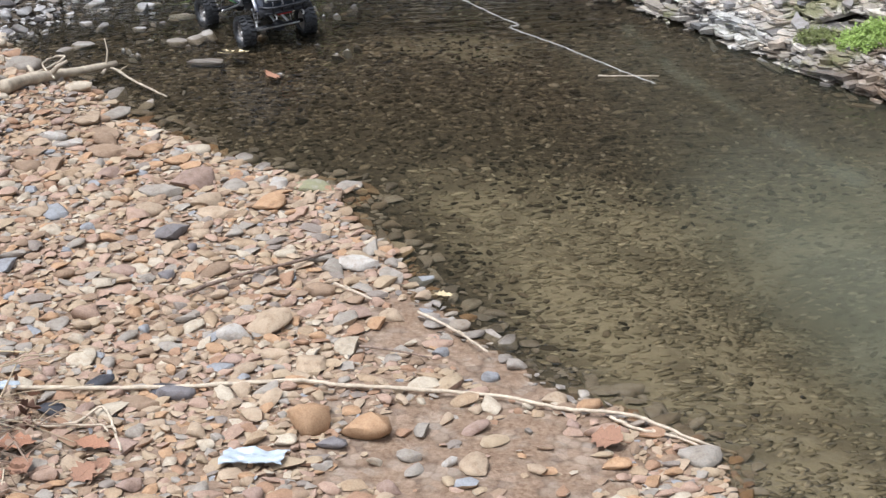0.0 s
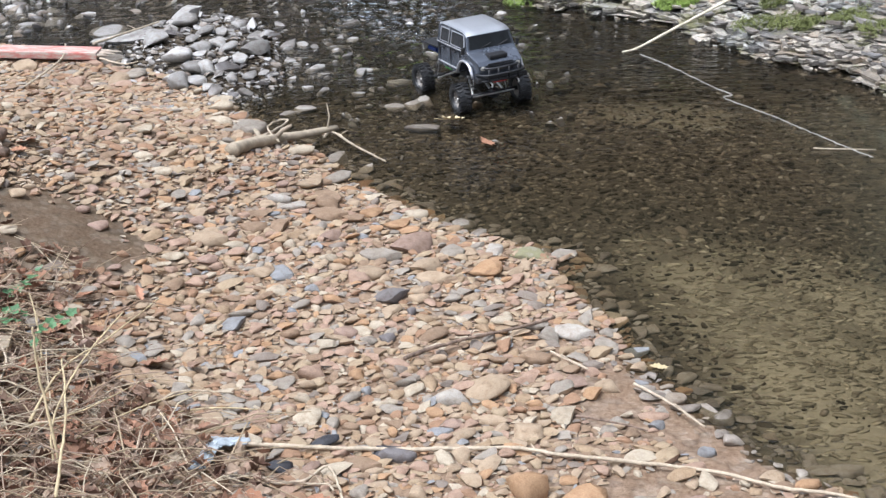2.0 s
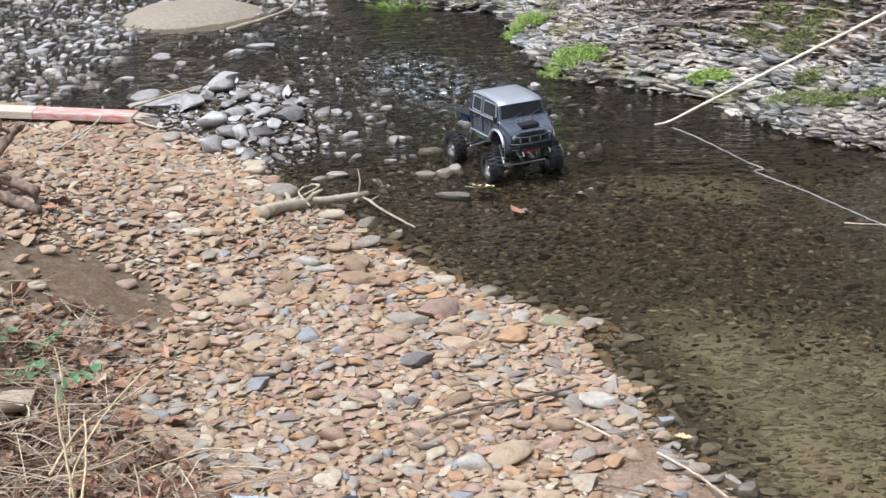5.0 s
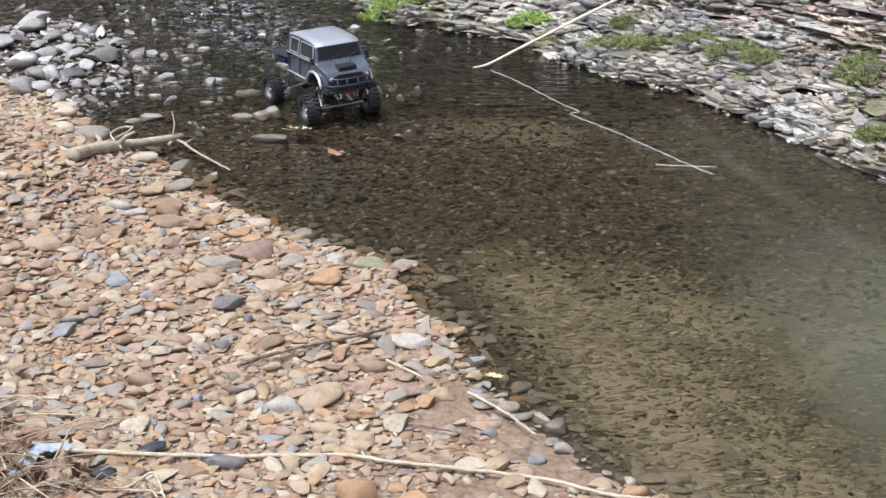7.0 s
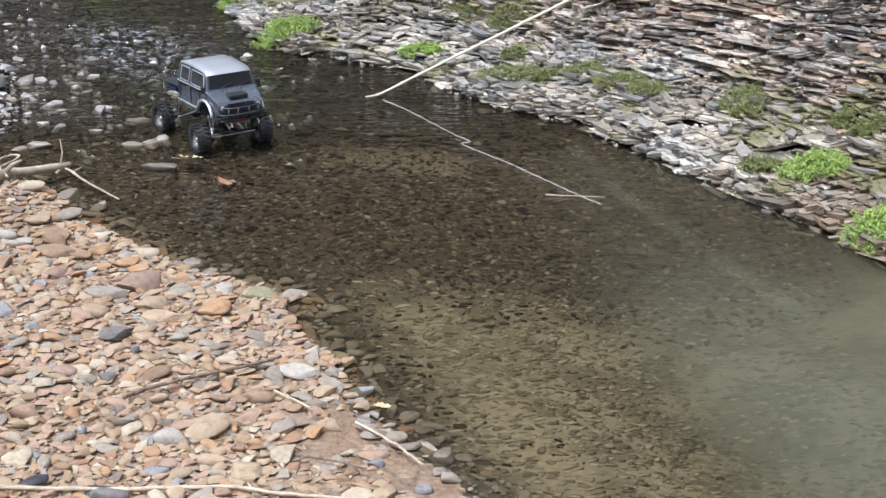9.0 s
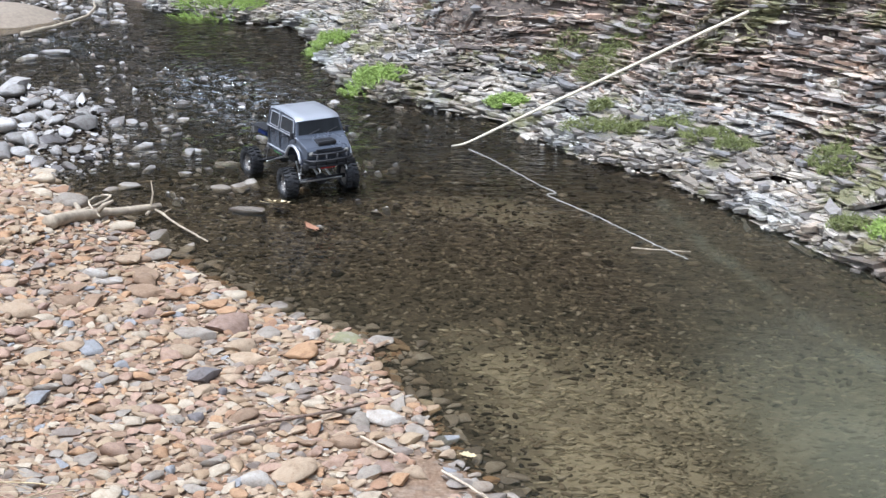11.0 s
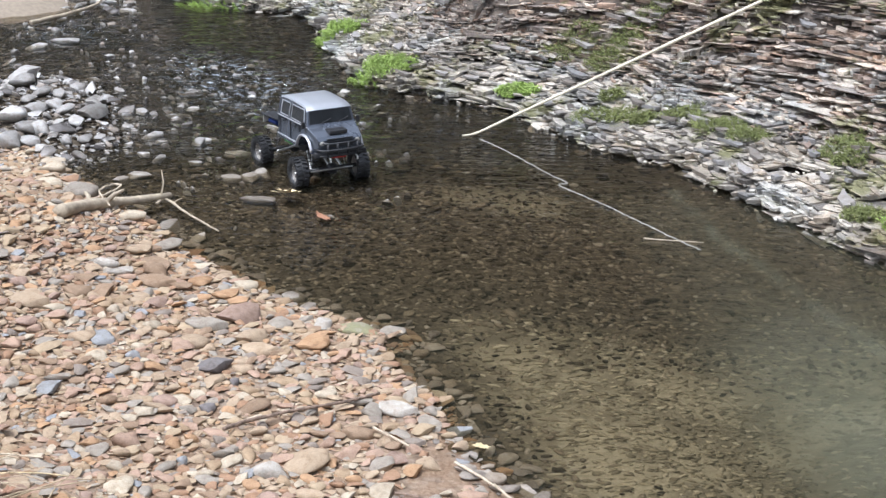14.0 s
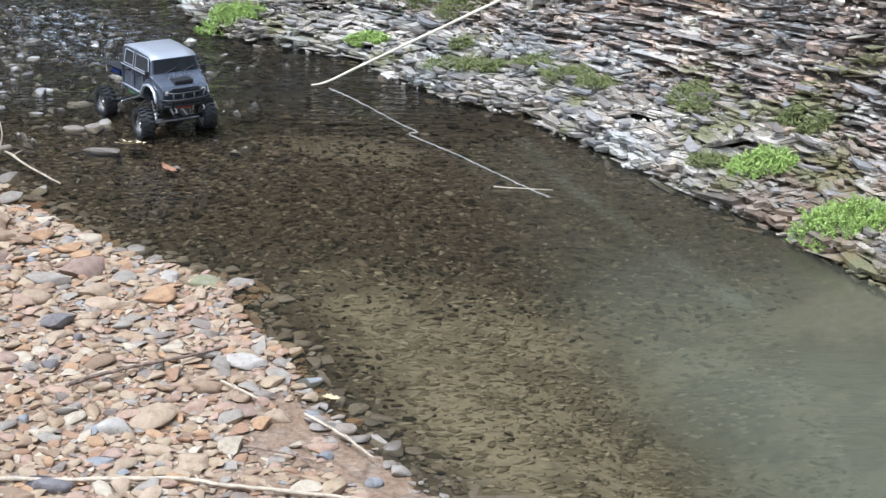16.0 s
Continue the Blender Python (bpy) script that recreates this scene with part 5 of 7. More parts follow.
_v, _f = joined(_beds_high, slabs(2500, (0.008, 0.021), (0.003, 0.008), _fb, _on(0.42, 1.5), 73, 0.16, 0.9, (1.2, 3.6)),
                slabs(12000, (0.004, 0.012), (0.002, 0.006), _fb, _on(0.42, 1.45), 74, 0.2, 1.4, (1.0, 3.0)))
tagged(new("shale_bank", mesh_from("shale_bank", _v, _f, False, [MAT_SHALE])), "dark brown and grey layered shale beds of the far bank", "shale", kind="stuff")
# the larger loose plates, each a thing of its own
_rs = np.random.RandomState(9)
_meshes = [mesh_from("shale_slab", v, f, False, [stone_mat("loose_shale", [(0, (0.20, 0.20, 0.20)), (0.5, (0.31, 0.295, 0.28)), (1, (0.17, 0.15, 0.13))], "object", 0.5)]) for v, f in SLABS[:8]]
for _x, _y, _r in scatter(900, (-0.5, 2.4, 3.6, 8.2), (0.020, 0.040), _rs, _on(0.05, 0.9), {}, 1.3)[:140]:
    _e = 0.05
    _d0 = inside(np.array([_x, _x + _e, _x]), np.array([_y, _y, _y + _e]), FAR_LAND)
    _yaw = math.degrees(math.atan2(_d0[2] - _d0[0], _d0[1] - _d0[0])) - 90 + _rs.normal(0, 14)
    _h = _rs.uniform(0.004, 0.008)
    _o = new("shale_slab", _meshes[_rs.randint(8)])
    _o.matrix_world = pose(_x, _y, ground_z(_x, _y) + _h + 0.008, _rs.normal(0, 4), _rs.normal(0, 4), _yaw) @ Matrix.Diagonal((_r * _rs.uniform(1.2, 2.4), _r * 0.7, _h, 1))
    tagged(_o, "flat grey broken shale plate lying on the bank", "shale slab", "shale slabs on the far bank")


# ---- shapes shared by the things ----
def add_box(bm, lo, hi, bevel=0.0, m=None):
    c = [(a + b) / 2 for a, b in zip(lo, hi)]
    s = [b - a for a, b in zip(lo, hi)]
    r = bmesh.ops.create_cube(bm, size=1, matrix=(m or Matrix.Identity(4)) @ Matrix.Translation(c) @ Matrix.Diagonal((*s, 1)))
    if bevel:
        es = list({e for v in r["verts"] for e in v.link_edges})
        bmesh.ops.bevel(bm, geom=es, offset=bevel, segments=2, affect="EDGES", profile=0.6)
    return bm


def add_rod(bm, a, b, r, r2=None, sides=10):
    a, b = Vector(a), Vector(b)
    m = Matrix.Translation((a + b) / 2) @ (b - a).to_track_quat("Z", "Y").to_matrix().to_4x4()
    bmesh.ops.create_cone(bm, cap_ends=True, segments=sides, radius1=r, radius2=r if r2 is None else r2, depth=(b - a).length, matrix=m)
    return bm


def add_tube(bm, pts, radii, sides=8, rough=0.0, seed=0):
    """A bent, tapering rod through the points, closed at both ends."""
    rnd = random.Random(seed)
    pts = [Vector(p) for p in pts]
    rings = []
    side = None
    for i, p in enumerate(pts):
        d = (pts[min(i + 1, len(pts) - 1)] - pts[max(i - 1, 0)]).normalized()
        if side is None:
            side = d.orthogonal().normalized()
        side = (side - d * side.dot(d)).normalized()
        up = d.cross(side)
        r = radii[i] if isinstance(radii, (list, tuple)) else radii
        rings.append([bm.verts.new(p + (side * math.cos(k * math.tau / sides) + up * math.sin(k * math.tau / sides)) * r * (1 + rough * rnd.uniform(-1, 1))) for k in range(sides)])
    for a, b in zip(rings, rings[1:]):
        for k in range(sides):
            bm.faces.new((a[k], a[(k + 1) % sides], b[(k + 1) % sides], b[k]))
    bm.faces.new(rings[0][::-1])
    bm.faces.new(rings[-1])
    return bm


def add_lathe(bm, profile, sides=32):
    """Turns (radius, y) pairs about the y axis; the profile is a closed loop."""
    rings = []
    for k in range(sides):
        a = k * math.tau / sides
        rings.append([bm.verts.new((r * math.cos(a), y, r * math.sin(a))) for r, y in profile])
    n = len(profile)
    for k in range(sides):
        a, b = rings[k], rings[(k + 1) % sides]
        for i in range(n):
            bm.faces.new((a[i], b[i], b[(i + 1) % n], a[(i + 1) % n]))
    return bm


def bm_new():
    return bmesh.new()


# ---- the radio-controlled truck, standing in the stream ----
# silver cab paint, toned dark blue-grey for its shaded sides
PAINT = plain_mat("shaded_silver_paint", (0.135, 0.15, 0.18), 0.26, 0.6, 0.06, 9)
# the same silver, made lighter for the sky-lit roof
LIT_PAINT = plain_mat("sky_lit_paint", (0.34, 0.35, 0.375), 0.4, 0.35, 0.08, 12)
TRIM = plain_mat("bright_silver_trim", (0.60, 0.60, 0.63), 0.35, 0.6, 0.1, 60)
BLACK = plain_mat("black_plastic", (0.018, 0.018, 0.02), 0.5, 0, 0.4, 60)
RUBBER = plain_mat("wet_rubber", (0.022, 0.022, 0.023), 0.42, 0, 0.45, 90, 0.001)
GLASS = plain_mat("smoked_window", (0.022, 0.024, 0.027), 0.12, 0, 0.2, 20)
GLASS.node_tree.nodes["Principled BSDF"].inputs["Specular IOR Level"].default_value = 0.3
RIM = plain_mat("dusty_alloy", (0.24, 0.22, 0.20), 0.5, 0.45, 0.3, 80)
STEEL = plain_mat("steel_link", (0.55, 0.54, 0.52), 0.35, 0.8, 0.25, 60)
RED = plain_mat("red_plastic", (0.50, 0.025, 0.025), 0.45, 0, 0.2, 40)
BLUE_PART = plain_mat("blue_alloy", (0.03, 0.06, 0.25), 0.35, 0.6, 0.2, 40)
GREEN_PART = plain_mat("green_wrap", (0.08, 0.35, 0.06), 0.5, 0, 0.2, 40)
LAMP_GLASS = plain_mat("lamp_glass", (0.34, 0.33, 0.30), 0.15, 0, 0.1, 40)
CARD = plain_mat("white_sticker", (0.75, 0.75, 0.75), 0.5, 0, 0.05, 40)


def build_truck(m):
    truck = thing("toy_truck", "silver-grey radio-controlled crew-cab crawler truck standing in the stream", "toy truck", m)
    wb, track = 0.325, 0.126
    front = Vector((wb, 0, -0.004))

    # cab: a side outline with the front wheel arch cut out, drawn in above the belt line
    outline = [(0.100, 0.084), (0.245, 0.082), (0.268, 0.086), (0.281, 0.112), (0.300, 0.134), (0.325, 0.142), (0.352, 0.140), (0.374, 0.126), (0.384, 0.104),
               (0.388, 0.088), (0.412, 0.092), (0.418, 0.112), (0.418, 0.138), (0.408, 0.152), (0.385, 0.164), (0.352, 0.178), (0.346, 0.190), (0.330, 0.241),
               (0.318, 0.252), (0.290, 0.257), (0.200, 0.261), (0.125, 0.259), (0.106, 0.253), (0.100, 0.244), (0.098, 0.176)]
    bm = bm_new()

    def half(x, z):
        w = 0.092 - 0.013 * max(0, (z - 0.178) / 0.085) ** 1.2
        return w - 0.012 * max(0, (x - 0.36) / 0.06)
    sides = [[bm.verts.new((x, s * half(x, z), z)) for x, z in outline] for s in (-1, 1)]
    n = len(outline)
    for i in range(n):
        if i in (n - 2, n - 3):  # open back of the cab
            continue
        bm.faces.new((sides[0][i], sides[0][(i + 1) % n], sides[1][(i + 1) % n], sides[1][i]))
    for s, flip in ((sides[0], True), (sides[1], False)):
        f = bm.faces.new(s[::-1] if flip else s)
        bmesh.ops.triangulate(bm, faces=[f])
    bmesh.ops.recalc_face_normals(bm, faces=bm.faces[:])
    roof_edges = [e for e in bm.edges if len(e.link_faces) == 2 and e.calc_face_angle(0) > 0.5 and min(v.co.z for v in e.verts) > 0.14]
    bmesh.ops.bevel(bm, geom=roof_edges, offset=0.0045, segments=2, affect="EDGES", profile=0.6)
    body = part("body", bm, PAINT, truck, "metallic cab shell with worn paint, coloured dark as in shade")
    b = bm_new()
    rows = [[b.verts.new((x, y * half(x, z) / 0.079, z + 0.4 * dz)) for y in (-0.0800, -0.077, -0.04, 0, 0.04, 0.077, 0.0800)] for x, z, dz in ((0.099, 0.246, 0.0), (0.107, 0.254, 0.003), (0.126, 0.259, 0.0035), (0.2, 0.261, 0.0035), (0.29, 0.257, 0.0035), (0.318, 0.252, 0.0035), (0.333, 0.242, 0.0015))]
    for r in rows:
        r[0].co.z -= 0.007
        r[-1].co.z -= 0.007
    for p, q in zip(rows, rows[1:]):
        for i in range(6):
            b.faces.new((p[i], p[i + 1], q[i + 1], q[i]))
    bmesh.ops.recalc_face_normals(b, faces=b.faces[:])
    part("roof", b, LIT_PAINT, body, "silver roof skin, coloured lighter as under sky light", True)

    # side windows, windshield, door seams and handles
    def side_pane(name, x0, x1, z0, z1, s, slant0=0.0, slant1=0.0):
        b = bm_new()
        quad = [(x0, z0), (x1, z0), (x1 + slant1, z1), (x0 + slant0, z1)]
        inn = [b.verts.new((x, s * (half(x, z) + 0.0012), z)) for x, z in quad]
        out = [b.verts.new((x, s * (half(x, z) - 0.003), z)) for x, z in quad]
        b.faces.new(inn if s < 0 else inn[::-1])
        for i in range(4):
            b.faces.new((inn[i], inn[(i + 1) % 4], out[(i + 1) % 4], out[i]))
        bmesh.ops.recalc_face_normals(b, faces=b.faces[:])
        pane = part(name, b, GLASS, body, "dark smoked side window")
        b = bm_new()
        loop = [Vector((x, s * (half(x, z) + 0.001), z)) for x, z in quad]
        for i in range(4):
            add_rod(b, loop[i], loop[(i + 1) % 4], 0.0016, sides=6)
        part("window_frame", b, TRIM, pane)
    for s in (-1, 1):
        side_pane("side_window", 0.124, 0.196, 0.189, 0.243, s, 0.003, 0.0)
        side_pane("side_window", 0.214, 0.326, 0.189, 0.243, s, 0.0, -0.012)
        for x in (0.135, 0.232):
            b = add_box(bm_new(), (x, -0.004, 0.161), (x + 0.020, 0.004, 0.166), 0.0015)
            for v in b.verts:
                v.co.y += s * 0.0935
            part("door_handle", b, BLACK, body)
        for x in (0.205, 0.112, 0.283):
            part("door_seam", add_box(bm_new(), (x, s * 0.0905 - 0.002, 0.098 if x < 0.28 else 0.146), (x + 0.0015, s * 0.0905 + 0.002, 0.180)), BLACK, body)
        b = bm_new()
        add_rod(b, (0.100, s * 0.0925, 0.098), (0.268, s * 0.0925, 0.096), 0.0028, sides=8)
        part("sill_trim", b, TRIM, body, "bright silver sill strip")
        b = bm_new()
        add_rod(b, (0.100, s * 0.0925, 0.179), (0.350, s * 0.0925, 0.181), 0.0022, sides=8)
        part("belt_trim", b, TRIM, body)
        b = bm_new()
        arch = [(0.266, 0.084), (0.279, 0.113), (0.299, 0.136), (0.325, 0.145), (0.353, 0.143), (0.377, 0.128), (0.389, 0.104), (0.394, 0.088)]
        add_tube(b, [(x, s * 0.096, z) for x, z in arch], 0.0055, 8)
        part("wheel_arch", b, TRIM, body, "bright silver wheel arch flare", True)
        b = add_box(bm_new(), (0.338, 0.098, 0.176), (0.346, 0.110, 0.204), 0.003)
        add_rod(b, (0.344, 0.090, 0.182), (0.342, 0.102, 0.186), 0.0018)
        if s < 0:
            bmesh.ops.scale(b, vec=(1, -1, 1), verts=b.verts)
            bmesh.ops.reverse_faces(b, faces=b.faces)
        part("mirror", b, BLACK, body)
    b = bm_new()
    quad = [(0.3475, 0.189), (0.3345, 0.239)]
    vs = [b.verts.new((x + dx, y, z)) for dx in (0.0, -0.004) for x, z, y in ((quad[0][0], quad[0][1], -0.080), (quad[0][0], quad[0][1], 0.080), (quad[1][0], quad[1][1], 0.073), (quad[1][0], quad[1][1], -0.073))]
    b.faces.new(vs[:4])
    b.faces.new(vs[4:][::-1])
    for i in range(4):
        b.faces.new((vs[i], vs[4 + i], vs[4 + (i + 1) % 4], vs[(i + 1) % 4]))
    bmesh.ops.recalc_face_normals(b, faces=b.faces[:])
    shield = part("windshield", b, GLASS, body, "dark smoked windshield")
    for y in (-0.045, 0.02):
        part("wiper", add_rod(bm_new(), (0.353, y, 0.190), (0.3465, y + 0.045, 0.206), 0.0016, sides=6), BLACK, shield)
    # hood scoop, grille, lamps
    b = add_box(bm_new(), (0.364, -0.034, 0.156), (0.410, 0.034, 0.173), 0.005)
    part("hood_scoop", b, BLACK, body, "black ribbed hood scoop")
    b = bm_new()
    for z in (0.112, 0.121, 0.130, 0.139):
        add_box(b, (0.4165, -0.048, z), (0.4215, 0.048, z + 0.005), 0.001)
    part("grille", b, BLACK, body, "black slatted grille")
    for s in (-1, 1):
        b = add_lathe(bm_new(), [(0.0005, 0.0), (0.010, 0.0), (0.009, 0.004), (0.005, 0.006), (0.0005, 0.007)], 18)
        bmesh.ops.transform(b, matrix=pose(0.415, s * 0.066, 0.128, 0, 0, -90), verts=b.verts)
        part("headlight", b, LAMP_GLASS, body, "round clear headlight")
    # bull bar and winch plate
    bar = bm_new()
    for z, w, fwd in ((0.080, 0.085, 0.438), (0.104, 0.078, 0.446), (0.128, 0.06, 0.438)):
        add_tube(bar, [(0.402, -w - 0.008, z), (fwd - 0.012, -w, z), (fwd, -w * 0.7, z), (fwd + 0.003, 0, z), (fwd, w * 0.7, z), (fwd - 0.012, w, z), (0.402, w + 0.008, z)], 0.0050, 8)
    for y in (-0.055, -0.02, 0.02, 0.055):
        add_rod(bar, (0.441, y, 0.078), (0.444, y, 0.128), 0.0036)
    part("bumper", add_box(bm_new(), (0.402, -0.094, 0.072), (0.432, 0.094, 0.094), 0.005), BLACK, truck, "black plastic front bumper")
    part("bull_bar", bar, BLACK, truck, "black tubular bull bar", True)
    part("winch_plate", add_box(bm_new(), (0.375, -0.026, 0.060), (0.414, 0.026, 0.074), 0.003), RED, truck, "red winch and servo plate")
    for s in (-1, 1):
        part("tow_hook", add_tube(bm_new(), [(0.431, s * 0.05, 0.075), (0.451, s * 0.05, 0.07), (0.454, s * 0.05, 0.06), (0.444, s * 0.05, 0.056)], 0.003, 6), STEEL, truck)

    # chassis
    for s in (-1, 1):
        b = add_tube(bm_new(), [(-0.06, s * 0.034, 0.085), (0.02, s * 0.034, 0.078), (0.11, s * 0.036, 0.052), (0.25, s * 0.036, 0.052), (0.32, s * 0.034, 0.078), (0.40, s * 0.034, 0.078)], 0.0055, 6)
        part("chassis_rail", b, BLACK, truck)
    part("gearbox", add_box(bm_new(), (0.14, -0.034, 0.030), (0.245, 0.034, 0.080), 0.008), BLACK, truck)
    part("motor", add_rod(bm_new(), (0.25, 0.0, 0.07), (0.31, 0.0, 0.07), 0.019, sides=20), STEEL, truck)
    part("battery", add_box(bm_new(), (0.105, -0.072, 0.060), (0.165, -0.040, 0.080), 0.003), GREEN_PART, truck, "green wrapped battery pack")
    part("speed_controller", add_box(bm_new(), (0.255, -0.070, 0.068), (0.285, -0.04, 0.086), 0.003), BLACK, truck)
    for s in (-1, 1):
        for (x0, z0), (x1, y1, z1) in (((0.135, 0.045), (0.016, 0.060, -0.004)), ((0.235, 0.045), (wb - 0.016, 0.060, front.z - 0.004))):
            b = add_rod(bm_new(), (x0, s * 0.040, z0), (x1, s * y1, z1), 0.0042, sides=8)
            for p in ((x0, s * 0.040, z0), (x1, s * y1, z1)):
                bmesh.ops.create_uvsphere(b, u_segments=10, v_segments=6, radius=0.0065, matrix=Matrix.Translation(p))
            part("suspension_link", b, STEEL, truck, "bright steel suspension link")
        for x, zc, top in ((0.008, 0.006, 0.108), (wb - 0.008, front.z + 0.006, 0.128)):
            lo, hi = Vector((x, s * 0.064, zc)), Vector((x + (0.022 if x < 0.1 else -0.01), s * 0.050, top))
            d = hi - lo
            shock = part("shock_absorber", add_rod(bm_new(), lo + d * 0.45, hi, 0.0075, sides=12), BLUE_PART if x > 0.1 else STEEL, truck, "oil-filled shock absorber")
            part("shock_rod", add_rod(bm_new(), lo, lo + d * 0.5, 0.002, sides=8), STEEL, shock)
            coil = []
            q = d.to_track_quat("Z", "Y").to_matrix()
            for k in range(73):
                a, u = k * math.tau / 12, k / 72
                coil.append(lo + d * (0.08 + 0.72 * u) + q @ Vector((0.0098 * math.cos(a), 0.0098 * math.sin(a), 0)))
            part("spring", add_tube(bm_new(), coil, 0.0013, 5), BLACK, shock, "", True)
    for x, z in ((0.0, 0.0), (wb, front.z)):
        b = add_rod(bm_new(), (x, -track + 0.02, z), (x, track - 0.02, z), 0.0085, sides=12)
        bmesh.ops.create_uvsphere(b, u_segments=16, v_segments=10, radius=0.021, matrix=Matrix.Translation((x, 0.012, z)))
        part("axle", b, BLACK, truck, "", True)
    part("driveshaft", add_rod(bm_new(), (0.02, 0.01, 0.006), (0.16, 0.01, 0.04), 0.005), STEEL, truck)
    part("driveshaft", add_rod(bm_new(), (wb - 0.02, 0.01, front.z + 0.006), (0.23, 0.01, 0.04), 0.005), STEEL, truck)
    part("steering_rod", add_rod(bm_new(), (wb + 0.024, -0.08, front.z + 0.004), (wb + 0.024, 0.08, front.z + 0.004), 0.0032), STEEL, truck)

    # open back: roll cage, bed wings, red can, tail frame
    cage = bm_new()
    for s in (-1, 1):
        add_tube(cage, [(0.100, s * 0.080, 0.098), (0.100, s * 0.082, 0.180), (0.104, s * 0.070, 0.250)], 0.0045, 8)
        add_tube(cage, [(0.100, s * 0.074, 0.240), (0.070, s * 0.066, 0.200), (0.030, s * 0.060, 0.160)], 0.004, 8)
    add_rod(cage, (0.099, -0.075, 0.100), (0.099, 0.075, 0.240), 0.0035)
    part("roll_cage", cage, STEEL, truck, "bare metal roll cage bars", True)
    part("rear_panel", add_box(bm_new(), (0.112, -0.078, 0.090), (0.116, 0.078, 0.178), 0.001), BLACK, truck)
    part("sticker", add_box(bm_new(), (0.1085, -0.02, 0.190), (0.1105, 0.025, 0.200)), CARD, truck, "small white sticker")
    for s in (-1, 1):
        b = bm_new()
        top = [(-0.055, 0.046, 0.146), (0.096, 0.046, 0.158), (0.096, 0.092, 0.148), (-0.055, 0.088, 0.140)]
        vs = [[b.verts.new((x, s * y, z + dz)) for x, y, z in top] for dz in (0, -0.003)]
        b.faces.new(vs[0])
        b.faces.new(vs[1][::-1])
        for i in range(4):
            b.faces.new((vs[0][i], vs[1][i], vs[1][(i + 1) % 4], vs[0][(i + 1) % 4]))
        bmesh.ops.recalc_face_normals(b, faces=b.faces[:])
        wing = part("bed_panel", b, BLACK, truck, "scuffed black bed side panel")
        part("bed_rail", add_rod(bm_new(), (-0.056, s * 0.090, 0.141), (0.098, s * 0.093, 0.150), 0.003), BLACK, wing)
        b = add_box(bm_new(), (-0.058, s * 0.07 - 0.016, 0.104), (-0.050, s * 0.07 + 0.016, 0.136), 0.002)
        part("tail_light", b, LAMP_GLASS, truck, "pale tail lamp lens")
    b = add_box(bm_new(), (0.030, -0.042, 0.140), (0.094, 0.042, 0.172), 0.006)
    can = part("fuel_can", b, RED, truck, "bright red plastic fuel can")
    part("can_handle", add_tube(bm_new(), [(0.04, 0, 0.170), (0.045, 0, 0.181), (0.078, 0, 0.181), (0.084, 0, 0.170)], 0.004, 8), RED, can)
    part("can_rib", add_box(bm_new(), (0.052, -0.044, 0.150), (0.072, 0.044, 0.160), 0.002), RED, can)
    part("fuel_cell", add_box(bm_new(), (-0.045, -0.043, 0.098), (0.024, 0.043, 0.142), 0.005), BLACK, truck)
    part("spare_reservoir", add_rod(bm_new(), (-0.02, -0.07, 0.118), (0.05, -0.07, 0.120), 0.011, sides=14), BLUE_PART, truck, "blue reservoir tube")
    tail = bm_new()
    add_tube(tail, [(-0.058, -0.088, 0.142), (-0.066, -0.07, 0.10), (-0.066, 0, 0.092), (-0.066, 0.07, 0.10), (-0.058, 0.088, 0.142)], 0.004, 8)
    add_tube(tail, [(-0.03, -0.034, 0.085), (-0.066, -0.034, 0.085), (-0.07, 0, 0.082), (-0.066, 0.034, 0.085), (-0.03, 0.034, 0.085)], 0.004, 8)
    part("tail_frame", tail, BLACK, truck, "", True)
    part("tow_shackle", add_tube(bm_new(), [(-0.068, 0.02, 0.086), (-0.082, 0.02, 0.076), (-0.082, 0.02, 0.064), (-0.07, 0.02, 0.062)], 0.0035, 6), STEEL, truck, "chrome tow shackle")

    # wheels: deep-lugged tyres on beadlock rims
    for x, z, steer in ((0.0, 0.0, 0), (wb, front.z, -6)):
        for s in (-1, 1):
            b = add_lathe(bm_new(), [(0.0005, 0.008), (0.012, 0.009), (0.016, 0.004), (0.024, 0.002), (0.028, 0.010), (0.0325, 0.014), (0.0325, -0.018), (0.028, -0.018), (0.0005, -0.012)], 28)
            for k in range(8):
                a = k * math.tau / 8
                add_box(b, (0.013, 0.002, -0.0022), (0.027, 0.0085, 0.0022), 0.0, Matrix.Rotation(a, 4, "Y"))
            if s < 0:
                bmesh.ops.scale(b, vec=(1, -1, 1), verts=b.verts)
                bmesh.ops.reverse_faces(b, faces=b.faces)
            wheel = part("wheel", b, RIM, truck, "dusty grey alloy beadlock wheel")
            wheel.matrix_local = pose(x, s * track, z, 0, 0, steer)
            b = add_lathe(bm_new(), [(0.033, 0.019), (0.040, 0.0225), (0.049, 0.0235), (0.054, 0.021), (0.0555, 0.012), (0.056, 0), (0.0555, -0.012), (0.054, -0.021), (0.049, -0.0235), (0.040, -0.0225), (0.033, -0.019)], 40)
            for f in b.faces:
                f.smooth = True
            for k in range(22):
                for row, (y0, y1) in enumerate(((-0.023, -0.004), (0.004, 0.023))):
                    a = (k + 0.5 * row) * math.tau / 22
                    add_box(b, (0.0535, y0, -0.0042), (0.0605, y1, 0.0042), 0.0, Matrix.Rotation(a, 4, "Y") @ Matrix.Rotation(0.25 * (1 - 2 * row), 4, "X"))
                    add_box(b, (0.046, (-0.0252 if row == 0 else 0.0215), -0.003), (0.056, (-0.0215 if row == 0 else 0.0252), 0.003), 0.0, Matrix.Rotation(a, 4, "Y"))
